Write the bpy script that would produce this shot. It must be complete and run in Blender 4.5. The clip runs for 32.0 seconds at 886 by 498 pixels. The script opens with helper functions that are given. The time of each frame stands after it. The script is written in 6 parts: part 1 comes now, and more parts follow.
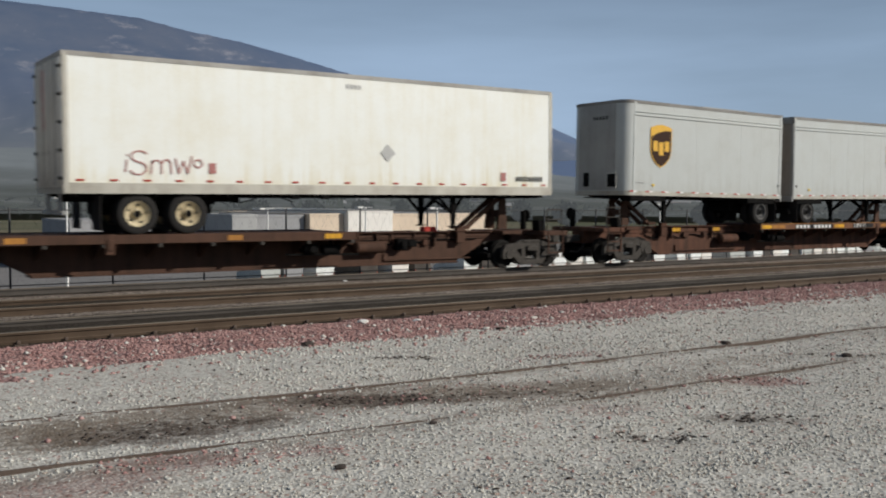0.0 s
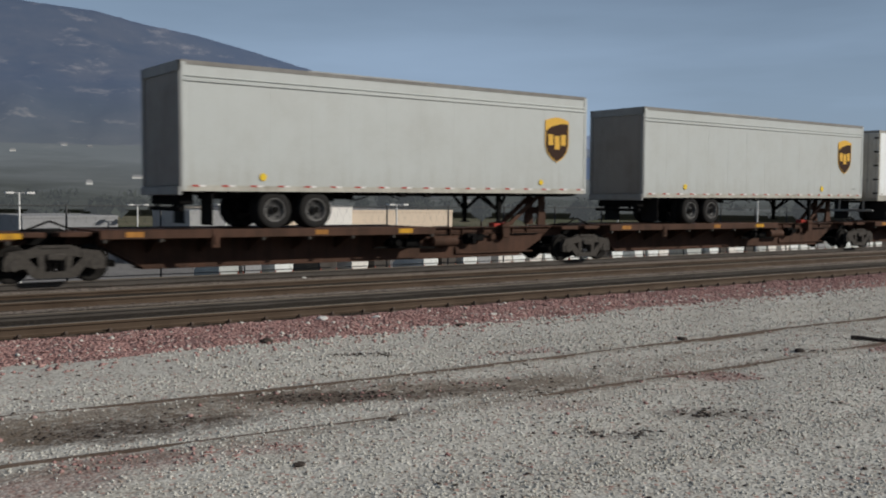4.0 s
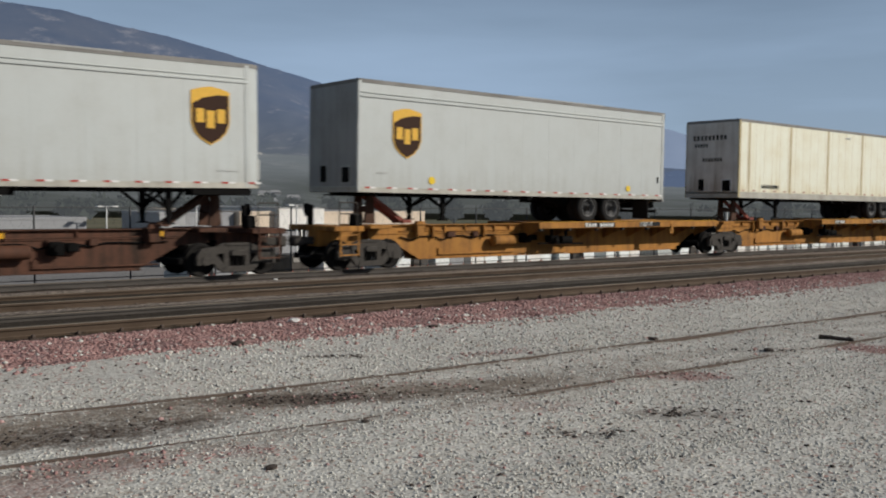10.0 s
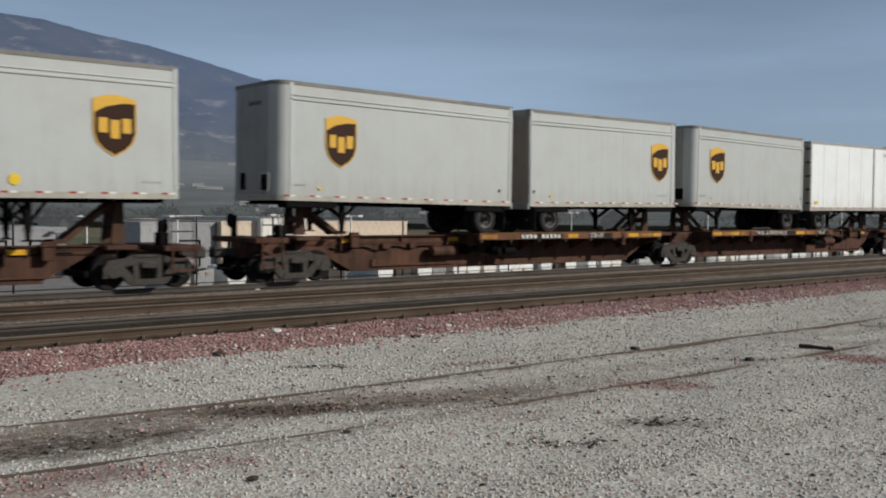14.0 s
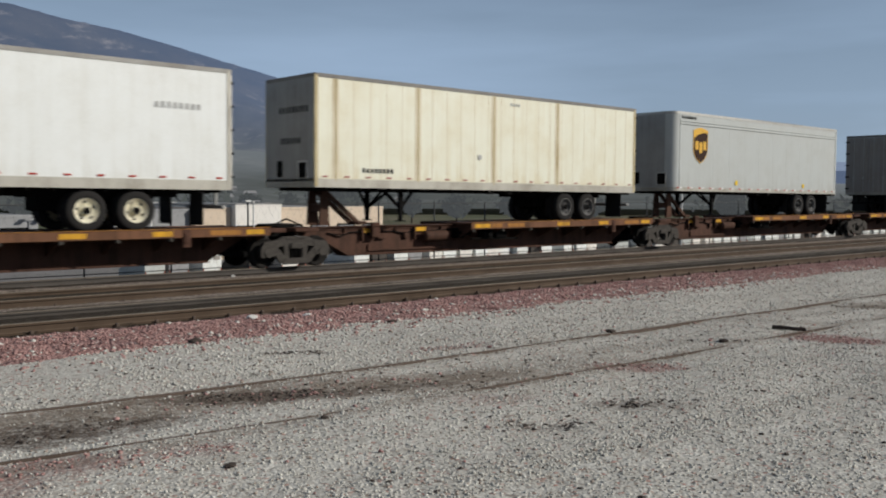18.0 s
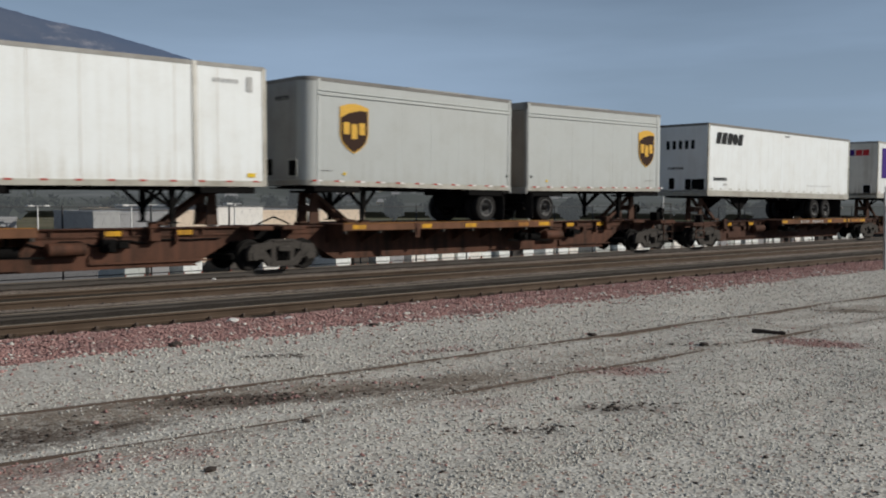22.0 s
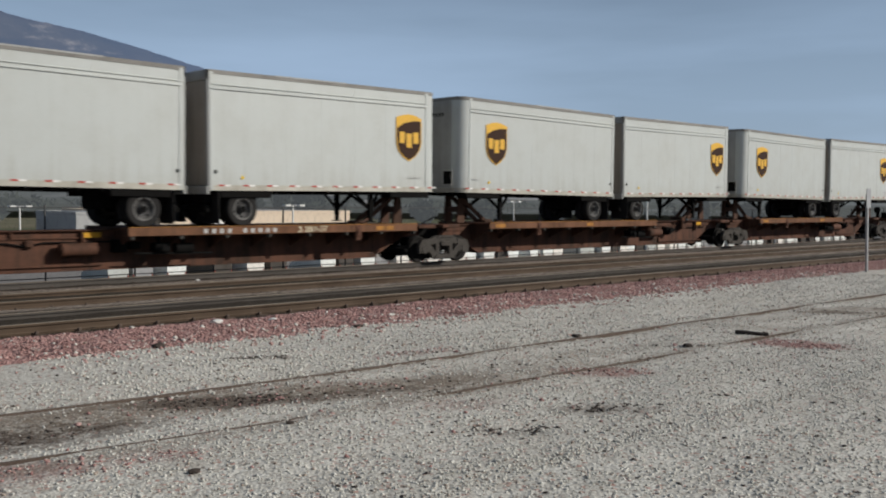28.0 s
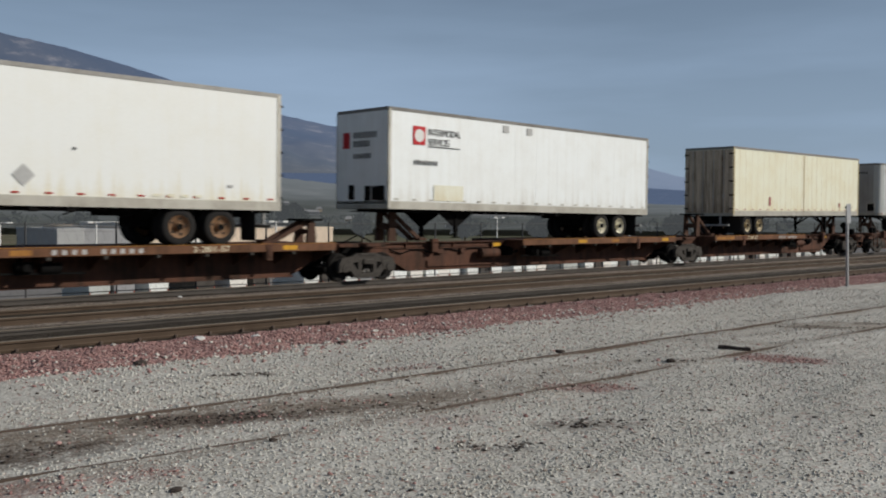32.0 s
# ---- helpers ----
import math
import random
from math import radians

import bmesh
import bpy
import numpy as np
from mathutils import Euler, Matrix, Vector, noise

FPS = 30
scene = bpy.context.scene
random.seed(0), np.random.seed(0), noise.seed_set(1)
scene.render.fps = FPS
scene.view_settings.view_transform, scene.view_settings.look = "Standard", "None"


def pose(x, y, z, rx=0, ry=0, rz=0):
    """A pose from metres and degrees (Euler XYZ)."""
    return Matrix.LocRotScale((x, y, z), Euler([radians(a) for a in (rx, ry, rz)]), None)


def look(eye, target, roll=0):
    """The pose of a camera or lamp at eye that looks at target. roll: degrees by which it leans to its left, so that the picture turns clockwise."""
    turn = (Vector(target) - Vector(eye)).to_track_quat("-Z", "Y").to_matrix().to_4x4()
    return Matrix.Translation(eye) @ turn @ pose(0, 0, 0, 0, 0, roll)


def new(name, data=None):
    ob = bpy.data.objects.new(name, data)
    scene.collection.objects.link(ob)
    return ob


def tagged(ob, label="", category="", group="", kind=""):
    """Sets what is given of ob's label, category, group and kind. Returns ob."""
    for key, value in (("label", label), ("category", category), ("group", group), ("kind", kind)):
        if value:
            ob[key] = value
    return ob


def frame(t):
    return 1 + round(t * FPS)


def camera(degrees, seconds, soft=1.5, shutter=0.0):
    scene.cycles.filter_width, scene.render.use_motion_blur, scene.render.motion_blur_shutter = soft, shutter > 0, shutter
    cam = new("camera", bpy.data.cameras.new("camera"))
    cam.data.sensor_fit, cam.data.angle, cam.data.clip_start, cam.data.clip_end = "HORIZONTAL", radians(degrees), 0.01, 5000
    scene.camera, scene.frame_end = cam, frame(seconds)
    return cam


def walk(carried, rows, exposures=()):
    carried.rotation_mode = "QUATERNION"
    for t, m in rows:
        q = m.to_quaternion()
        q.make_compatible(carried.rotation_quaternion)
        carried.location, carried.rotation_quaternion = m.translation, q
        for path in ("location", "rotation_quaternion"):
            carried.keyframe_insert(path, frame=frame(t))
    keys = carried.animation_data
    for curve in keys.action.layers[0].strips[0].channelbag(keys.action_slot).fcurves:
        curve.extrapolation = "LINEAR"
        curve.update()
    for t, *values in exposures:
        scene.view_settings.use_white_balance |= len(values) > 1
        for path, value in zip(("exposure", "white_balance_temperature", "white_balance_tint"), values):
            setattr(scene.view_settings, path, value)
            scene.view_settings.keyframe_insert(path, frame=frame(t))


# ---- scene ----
EXPOSURE = ((0.0, 0.18), (1.0, -0.02), (2.0, -0.30), (5.0, 0.14), (6.0, 0.24), (7.0, 0.22), (9.0, 0.10), (11.0, 0.12), (13.0, 0.07), (17.0, 0.12), (21.0, -0.03), (24.0, -0.02), (25.0, 0.04),
            (28.0, 0.20), (30.0, 0.19), (31.0, 0.20), (32.0, 0.0))
cam = camera(50.05, 32.0, soft=2.0, shutter=0.22)
EYE = (0.0, 0.0, 1.85)


def turned(heading, tilt, roll):
    """The camera's pose on its one stand: heading from the tracks' normal, tilt and roll in degrees."""
    return pose(*EYE, 0, 0, -heading) @ pose(0, 0, 0, 90 + tilt) @ pose(0, 0, 0, 0, 0, roll)


walk(cam, [
    (0, turned(35.07, -2.77, 0.36)), (0.5, turned(35.57, -2.75, 0.44)), (1, turned(35.65, -2.75, 0.48)), (1.5, turned(35.95, -2.72, 0.47)), (2,
    turned(36.19, -2.87, 0.66)), (2.5, turned(36.25, -2.82, 0.66)), (4.5, turned(37.81, -2.99, 0.44)), (5, turned(37.9, -2.9, 0.31)), (5.5, turned(37.97,
    -2.62, 0.13)), (6, turned(38.11, -2.64, -0.04)), (6.5, turned(38.59, -2.8, -0.04)), (7, turned(38.89, -3.04, 0.19)), (7.5, turned(38.93, -2.99,
    0.39)), (8, turned(38.96, -3.09, 0.48)), (8.5, turned(38.74, -3.03, 0.55)), (9, turned(38.95, -2.94, 0.57)), (9.5, turned(39, -2.72, 0.52)), (10,
    turned(39.18, -2.86, 0.51)), (10.5, turned(39.47, -2.81, 0.48)), (11, turned(39.68, -2.8, 0.41)), (11.5, turned(39.92, -2.74, 0.24)), (12,
    turned(40.04, -2.67, 0.18)), (12.5, turned(40.05, -2.43, 0.26)), (13, turned(40.13, -2.39, 0.26)), (13.5, turned(40.43, -2.61, 0.52)), (14,
    turned(40.24, -2.25, 0.53)), (14.5, turned(40.39, -2.09, 0.4)), (16.5, turned(41.16, -2.5, 0.21)), (17, turned(41.25, -2.53, 0.11)), (17.5,
    turned(41.28, -2.69, 0.06)), (18, turned(41.69, -3.16, 0.13)), (18.5, turned(42.1, -2.95, -0)), (19, turned(41.97, -3.03, 0.08)), (19.5, turned(42.25,
    -3.07, 0.12)), (20, turned(42.49, -3.07, 0.19)), (20.5, turned(42.48, -3.06, 0.16)), (21, turned(42.24, -3.05, 0.31)), (21.5, turned(42.71, -3.16,
    0.34)), (22, turned(42.78, -2.95, 0.33)), (22.5, turned(42.55, -3.01, 0.43)), (23, turned(41.97, -3.24, 0.41)), (23.5, turned(42.24, -3.18, 0.28)),
    (24, turned(42.95, -3.2, 0.35)), (24.5, turned(43.25, -3.3, 0.5)), (25, turned(43.51, -3.39, 0.55)), (25.5, turned(43.4, -3.37, 0.84)), (27.5,
    turned(43.52, -3.01, 0.74)), (28, turned(43.69, -2.87, 0.45)), (28.5, turned(43.91, -2.53, 0.5)), (29, turned(44.33, -2.37, 0.48)), (29.5,
    turned(44.44, -2.26, 0.3)), (30, turned(44.8, -2.43, 0.26)), (30.5, turned(44.88, -2.38, 0.31)), (31, turned(44.9, -2.23, 0.3)), (31.5, turned(44.84,
    -2.03, 0.54)), (32, turned(44.68, -1.9, 0.37))
], exposures=[(t, stops - 0.06, 6330, 10) for t, stops in EXPOSURE])

# ---- world, sun and exposure ----
SUN_HEADING, SUN_HEIGHT = 40.0, 28.0      # degrees from the tracks' normal behind the camera towards +x; above the horizon
sun_way = Vector((math.sin(radians(SUN_HEADING)) * math.cos(radians(SUN_HEIGHT)),
                  -math.cos(radians(SUN_HEADING)) * math.cos(radians(SUN_HEIGHT)), math.sin(radians(SUN_HEIGHT))))
world = bpy.data.worlds.new("sky")
scene.world = world
world.use_nodes = True
wn = world.node_tree.nodes
wl = world.node_tree.links
sky = wn.new("ShaderNodeTexSky")
sky.sky_type, sky.sun_disc = "NISHITA", False
sky.sun_elevation = radians(SUN_HEIGHT)
sky.sun_rotation = math.atan2(sun_way.x, sun_way.y)
sky.air_density, sky.dust_density, sky.ozone_density = 1.0, 1.0, 2.0
# thin high haze in long streaks
wco = wn.new("ShaderNodeTexCoord")
wma = wn.new("ShaderNodeMapping")
wma.inputs["Scale"].default_value = (1.0, 1.0, 7.0)
wno = wn.new("ShaderNodeTexNoise")
wno.inputs["Scale"].default_value, wno.inputs["Detail"].default_value = 1.6, 5
wra = wn.new("ShaderNodeMapRange")
wra.inputs["From Min"].default_value, wra.inputs["From Max"].default_value = 0.35, 0.75
wra.inputs["To Min"].default_value, wra.inputs["To Max"].default_value = 0.58, 0.98
wmi = wn.new("ShaderNodeMix")
wmi.data_type = "RGBA"
wmi.inputs["B"].default_value = (10.7, 14.2, 19.0, 1)
wl.new(wco.outputs["Generated"], wma.inputs["Vector"])
wl.new(wma.outputs["Vector"], wno.inputs["Vector"])
wl.new(wno.outputs["Fac"], wra.inputs["Value"])
# the haze lies low: it thins out upwards
wse = wn.new("ShaderNodeSeparateXYZ")
wl.new(wco.outputs["Generated"], wse.inputs[0])
wlo = wn.new("ShaderNodeMapRange")
wlo.inputs["From Min"].default_value, wlo.inputs["From Max"].default_value = 0.10, 0.42
wlo.inputs["To Min"].default_value, wlo.inputs["To Max"].default_value = 1.0, 0.03
wl.new(wse.outputs["Z"], wlo.inputs["Value"])
wmu = wn.new("ShaderNodeMath")
wmu.operation = "MULTIPLY"
wl.new(wra.outputs["Result"], wmu.inputs[0])
wl.new(wlo.outputs["Result"], wmu.inputs[1])
wl.new(wmu.outputs[0], wmi.inputs["Factor"])
wl.new(sky.outputs["Color"], wmi.inputs["A"])
wl.new(wmi.outputs["Result"], wn["Background"].inputs["Color"])
wn["Background"].inputs["Strength"].default_value = 0.034
sun = new("sun", bpy.data.lights.new("sun", "SUN"))
sun.data.energy, sun.data.angle, sun.data.color = 3.7, radians(0.6), (1.0, 0.94, 0.85)
sun.matrix_world = look((0, 0, 0), -sun_way)


# ---- materials ----
def nodes_of(name, rough=0.6, metal=0.0, spec=0.4):
    m = bpy.data.materials.new(name)
    m.use_nodes = True
    n, l = m.node_tree.nodes, m.node_tree.links
    b = n["Principled BSDF"]
    b.inputs["Roughness"].default_value, b.inputs["Metallic"].default_value = rough, metal
    b.inputs["Specular IOR Level"].default_value = spec
    return m, n, l, b


def noise_of(n, l, vec, scale, detail=4, rough=0.6, stretch=(1, 1, 1)):
    mp = n.new("ShaderNodeMapping")
    mp.inputs["Scale"].default_value = stretch
    t = n.new("ShaderNodeTexNoise")
    t.inputs["Scale"].default_value, t.inputs["Detail"].default_value, t.inputs["Roughness"].default_value = scale, detail, rough
    l.new(vec, mp.inputs["Vector"])
    l.new(mp.outputs["Vector"], t.inputs["Vector"])
    return t.outputs["Fac"]


def span(n, l, value, a, b, c=0.0, d=1.0):
    r = n.new("ShaderNodeMapRange")
    for key, v in zip(("From Min", "From Max", "To Min", "To Max"), (a, b, c, d)):
        r.inputs[key].default_value = v
    l.new(value, r.inputs["Value"])
    return r.outputs["Result"]


def blend(n, l, fac, a, b, kind="MIX"):
    m = n.new("ShaderNodeMix")
    m.data_type, m.blend_type = "RGBA", kind
    for key, v in (("Factor", fac), ("A", a), ("B", b)):
        if isinstance(v, (int, float)):
            m.inputs[key].default_value = v
        elif isinstance(v, tuple):
            m.inputs[key].default_value = (*v, 1)
        else:
            l.new(v, m.inputs[key])
    return m.outputs["Result"]


def calc(n, l, op, a, b):
    m = n.new("ShaderNodeMath")
    m.operation = op
    for i, v in enumerate((a, b)):
        if isinstance(v, (int, float)):
            m.inputs[i].default_value = v
        else:
            l.new(v, m.inputs[i])
    return m.outputs[0]


def bumped(n, l, b, height, strength=0.3, distance=0.01):
    u = n.new("ShaderNodeBump")
    u.inputs["Strength"].default_value, u.inputs["Distance"].default_value = strength, distance
    l.new(height, u.inputs["Height"])
    l.new(u.outputs["Normal"], b.inputs["Normal"])


def place_of(n, l, vary=True):
    """Coordinates on the thing, shifted from one object to the next."""
    c = n.new("ShaderNodeTexCoord").outputs["Object"]
    if not vary:
        return c
    r = n.new("ShaderNodeObjectInfo").outputs["Random"]
    a = n.new("ShaderNodeVectorMath")
    a.operation = "ADD"
    s = n.new("ShaderNodeCombineXYZ")
    l.new(calc(n, l, "MULTIPLY", r, 37.0), s.inputs[0])
    l.new(c, a.inputs[0])
    l.new(s.outputs[0], a.inputs[1])
    return a.outputs[0]


def paint(name, base, dirt, amount=0.35, rough=0.5, streak=0.5, metal=0.0, grain=25.0, spec=0.4, spray=0.0):
    """Weathered paint: blotches, downward streaks and fine grain."""
    m, n, l, b = nodes_of(name, rough, metal, spec)
    p = place_of(n, l)
    blot = span(n, l, noise_of(n, l, p, 0.9, 6, 0.65), 0.42, 0.75)
    run = span(n, l, noise_of(n, l, p, 1.0, 5, 0.6, (4.5, 4.5, 0.25)), 0.45, 0.75)
    fine = noise_of(n, l, p, grain, 4, 0.7)
    wear = calc(n, l, "ADD", calc(n, l, "MULTIPLY", blot, amount), calc(n, l, "MULTIPLY", run, amount * streak))
    wear = calc(n, l, "MULTIPLY", wear, span(n, l, fine, 0.25, 0.7, 0.6, 1.2))
    if spray:
        # road grime thrown up along the foot of the walls
        sep = n.new("ShaderNodeSeparateXYZ")
        l.new(n.new("ShaderNodeTexCoord").outputs["Object"], sep.inputs[0])
        foot = span(n, l, calc(n, l, "ADD", sep.outputs[2], span(n, l, run, 0, 1, 0.25, -0.45)), 1.75, 1.05)
        wear = calc(n, l, "ADD", wear, calc(n, l, "MULTIPLY", foot, calc(n, l, "MULTIPLY", span(n, l, fine, 0.3, 0.7, 0.5, 1.1), spray)))
    c = blend(n, l, wear, base, dirt)
    c = blend(n, l, span(n, l, fine, 0.3, 0.7, 0.0, 0.12), c, tuple(0.6 * x for x in base))
    l.new(c, b.inputs["Base Color"])
    l.new(span(n, l, blot, 0, 1, rough, min(1.0, rough + 0.2)), b.inputs["Roughness"])
    bumped(n, l, b, fine, 0.12, 0.004)
    return m


def plain(name, base, rough=0.6, metal=0.0, var=0.25, scale=12.0, spec=0.35):
    m, n, l, b = nodes_of(name, rough, metal, spec)
    f = noise_of(n, l, place_of(n, l), scale, 5, 0.7)
    c = blend(n, l, span(n, l, f, 0.3, 0.75), base, tuple(x * (1 - var) for x in base))
    l.new(c, b.inputs["Base Color"])
    bumped(n, l, b, f, 0.15, 0.004)
    return m


M = dict(
    parcel=paint("grey_trailer_paint", (0.468, 0.490, 0.466), (0.34, 0.33, 0.29), 0.32, 0.45, 0.35, spray=0.42),
    white=paint("white_trailer_paint", (0.78, 0.80, 0.77), (0.52, 0.50, 0.42), 0.30, 0.4, 0.7, spray=0.3),
    tarnished=paint("yellow_stained_white_paint", (0.775, 0.79, 0.74), (0.62, 0.55, 0.36), 0.34, 0.45, 0.7, spray=0.7),
    joint=paint("rust_streaked_joint", (0.50, 0.42, 0.24), (0.26, 0.19, 0.09), 0.8, 0.6, 0.3),
    bright=paint("bright_white_paint", (0.84, 0.87, 0.85), (0.56, 0.53, 0.45), 0.27, 0.4, 0.8, spray=0.48),
    cream=paint("yellowed_white_paint", (0.765, 0.76, 0.62), (0.58, 0.48, 0.27), 0.40, 0.45, 0.6, spray=0.5),
    mustard=paint("rust_yellowed_white_paint", (0.77, 0.765, 0.60), (0.62, 0.51, 0.27), 0.42, 0.45, 0.7, spray=0.5),
    ash=paint("plain_grey_paint", (0.37, 0.375, 0.36), (0.28, 0.27, 0.24), 0.25, 0.45, 0.4),
    silver=paint("scuffed_aluminium", (0.50, 0.49, 0.45), (0.24, 0.22, 0.18), 0.5, 0.42, 0.6, 0.55),
    rail_edge=paint("dull_bottom_rail", (0.44, 0.42, 0.36), (0.17, 0.15, 0.115), 0.7, 0.5, 0.3, 0.3),
    roof=paint("dirty_roof_edge", (0.22, 0.21, 0.19), (0.10, 0.09, 0.08), 0.6, 0.7, 0.3),
    roof_pale=paint("weathered_roof_edge", (0.36, 0.35, 0.32), (0.16, 0.14, 0.115), 0.7, 0.7, 0.3),
    seam=paint("rust_tinged_seam", (0.66, 0.60, 0.44), (0.46, 0.36, 0.20), 0.8, 0.6, 0.8),
    soiled=paint("soiled_white_paint", (0.73, 0.71, 0.64), (0.36, 0.31, 0.24), 0.5, 0.5, 1.0, spray=0.75),
    stained=paint("brown_stained_doors", (0.68, 0.57, 0.42), (0.15, 0.095, 0.055), 0.55, 0.6, 1.8, spray=0.4),
    frontal=paint("white_front_wall", (0.86, 0.87, 0.84), (0.56, 0.52, 0.45), 0.28, 0.5, 0.9),
    sleek=paint("smooth_white_paint_stained_below", (0.80, 0.815, 0.775), (0.66, 0.585, 0.37), 0.14, 0.45, 0.5, spray=0.75),
    # dirty grey whose base is also darkened, as painted shade on the ends
    nose=paint("dirty_shade_toned_grey", (0.34, 0.342, 0.325), (0.17, 0.16, 0.14), 0.45, 0.55, 0.8),
    door=paint("dark_roller_door", (0.33, 0.305, 0.27), (0.17, 0.15, 0.125), 0.5, 0.6, 0.6),
    dark=plain("grimy_chassis_steel", (0.010, 0.0095, 0.009), 0.9, 0.0, 0.5, 12.0, 0.06),
    tyre=plain("worn_tyre_rubber", (0.030, 0.0285, 0.027), 0.9, 0.0, 0.4, 30, 0.10),
    rim=paint("cream_wheel_rim", (0.55, 0.47, 0.30), (0.22, 0.14, 0.07), 0.6, 0.5, 0.2),
    rim_grey=paint("grey_wheel_rim", (0.075, 0.072, 0.068), (0.03, 0.027, 0.024), 0.6, 0.5, 0.2),
    ring=plain("worn_rim_edge", (0.17, 0.165, 0.155), 0.5, 0.4, 0.4),
    rim_rust=paint("rusty_wheel_rim", (0.26, 0.15, 0.075), (0.10, 0.05, 0.025), 0.6, 0.6, 0.2),
    rim_white=paint("white_wheel_rim", (0.72, 0.68, 0.52), (0.35, 0.28, 0.16), 0.4, 0.5, 0.2),
    brown=paint("rusty_brown_car_paint", (0.112, 0.052, 0.033), (0.034, 0.024, 0.018), 0.9, 0.7, 0.9, spec=0.12),
    umber=paint("grimy_umber_car_paint", (0.092, 0.046, 0.031), (0.028, 0.019, 0.014), 0.75, 0.7, 0.9, spec=0.12),
    fence=plain("dull_fence_steel", (0.10, 0.10, 0.10), 0.6, 0.3, 0.3),
    sill=paint("rust_orange_sill", (0.175, 0.085, 0.047), (0.055, 0.032, 0.02), 0.8, 0.7, 0.6, spec=0.12),
    maroon=paint("dark_brown_car_paint", (0.085, 0.045, 0.030), (0.035, 0.024, 0.018), 0.65, 0.7, 0.9, spec=0.12),
    orange=paint("faded_yellow_car_paint", (0.42, 0.195, 0.045), (0.13, 0.065, 0.03), 0.75, 0.65, 0.9, spec=0.12),
    steel=plain("cast_steel_grey", (0.078, 0.070, 0.061), 0.85, 0.0, 0.55, 12.0, 0.12),
    wheel=plain("railway_wheel_steel", (0.020, 0.018, 0.016), 0.8, 0.0, 0.5, 12.0, 0.1),
    yellow=paint("yellow_marker_plate", (0.68, 0.36, 0.02), (0.22, 0.11, 0.025), 0.75, 0.5, 0.9, grain=9.0, spec=0.2),
    sticker=plain("yellow_sticker", (0.82, 0.56, 0.03), 0.5, 0, 0.2, 12.0, 0.2),
    graffiti=plain("dull_red_graffiti", (0.42, 0.17, 0.15), 0.6, 0, 0.3),
    red=plain("red_marker", (0.42, 0.035, 0.02), 0.45, 0, 0.3),
    pale=plain("white_marker", (0.75, 0.74, 0.70), 0.5, 0, 0.2),
    black=plain("black_marking", (0.020, 0.020, 0.020), 0.6, 0, 0.3, 12.0, 0.12),
    navy=plain("dark_blue_marking", (0.015, 0.020, 0.029), 0.6, 0, 0.3, 12.0, 0.12),
    purple=plain("purple_marking", (0.058, 0.024, 0.19), 0.6, 0, 0.15, 12.0, 0.12),
    crimson=plain("red_orange_marking", (0.52, 0.040, 0.045), 0.6, 0, 0.15, 12.0, 0.12),
    shield=plain("dark_brown_emblem", (0.040, 0.018, 0.010), 0.6, 0, 0.2, 12.0, 0.12),
    gold=plain("gold_emblem", (0.74, 0.43, 0.06), 0.55, 0, 0.2, 12.0, 0.2),
    faint=plain("faded_grey_marking", (0.45, 0.45, 0.43), 0.6, 0, 0.2),
    hitch_red=paint("rusty_red_hitch", (0.24, 0.052, 0.032), (0.07, 0.03, 0.02), 0.6, 0.65, 0.6),
    timber=plain("weathered_tie_timber", (0.040, 0.030, 0.022), 0.95, 0, 0.5, 8, 0.1),
    railside=paint("rusty_rail_steel", (0.080, 0.053, 0.033), (0.032, 0.020, 0.012), 0.6, 0.7, 0.1, 0.3),
    spur_rail=paint("rusty_sunken_rail", (0.105, 0.080, 0.064), (0.05, 0.035, 0.028), 0.6, 0.8, 0.1, spec=0.15),
    oily_rail=paint("dark_rail_steel", (0.078, 0.069, 0.060), (0.040, 0.034, 0.029), 0.6, 0.7, 0.1, 0.2, spec=0.2),
    railtop=plain("worn_rail_head", (0.20, 0.165, 0.125), 0.5, 0.4, 0.3, 6),
    galv=plain("galvanised_steel", (0.38, 0.38, 0.38), 0.5, 0.5, 0.3),
    beige=paint("beige_wall", (0.66, 0.54, 0.41), (0.45, 0.36, 0.27), 0.25, 0.8, 0.5),
    offwhite=paint("white_wall", (0.78, 0.75, 0.69), (0.55, 0.50, 0.43), 0.2, 0.8, 0.5),
    greywall=paint("grey_wall", (0.30, 0.30, 0.30), (0.18, 0.18, 0.18), 0.3, 0.8, 0.5),
    shed=paint("pale_grey_wall", (0.36, 0.36, 0.35), (0.24, 0.24, 0.23), 0.3, 0.8, 0.5),
    wood=plain("dark_wood", (0.075, 0.058, 0.047), 0.9, 0, 0.5, 20),
)


def cellular(n, l, vec, scale):
    v = n.new("ShaderNodeTexVoronoi")
    v.inputs["Scale"].default_value = scale
    l.new(vec, v.inputs["Vector"])
    return v


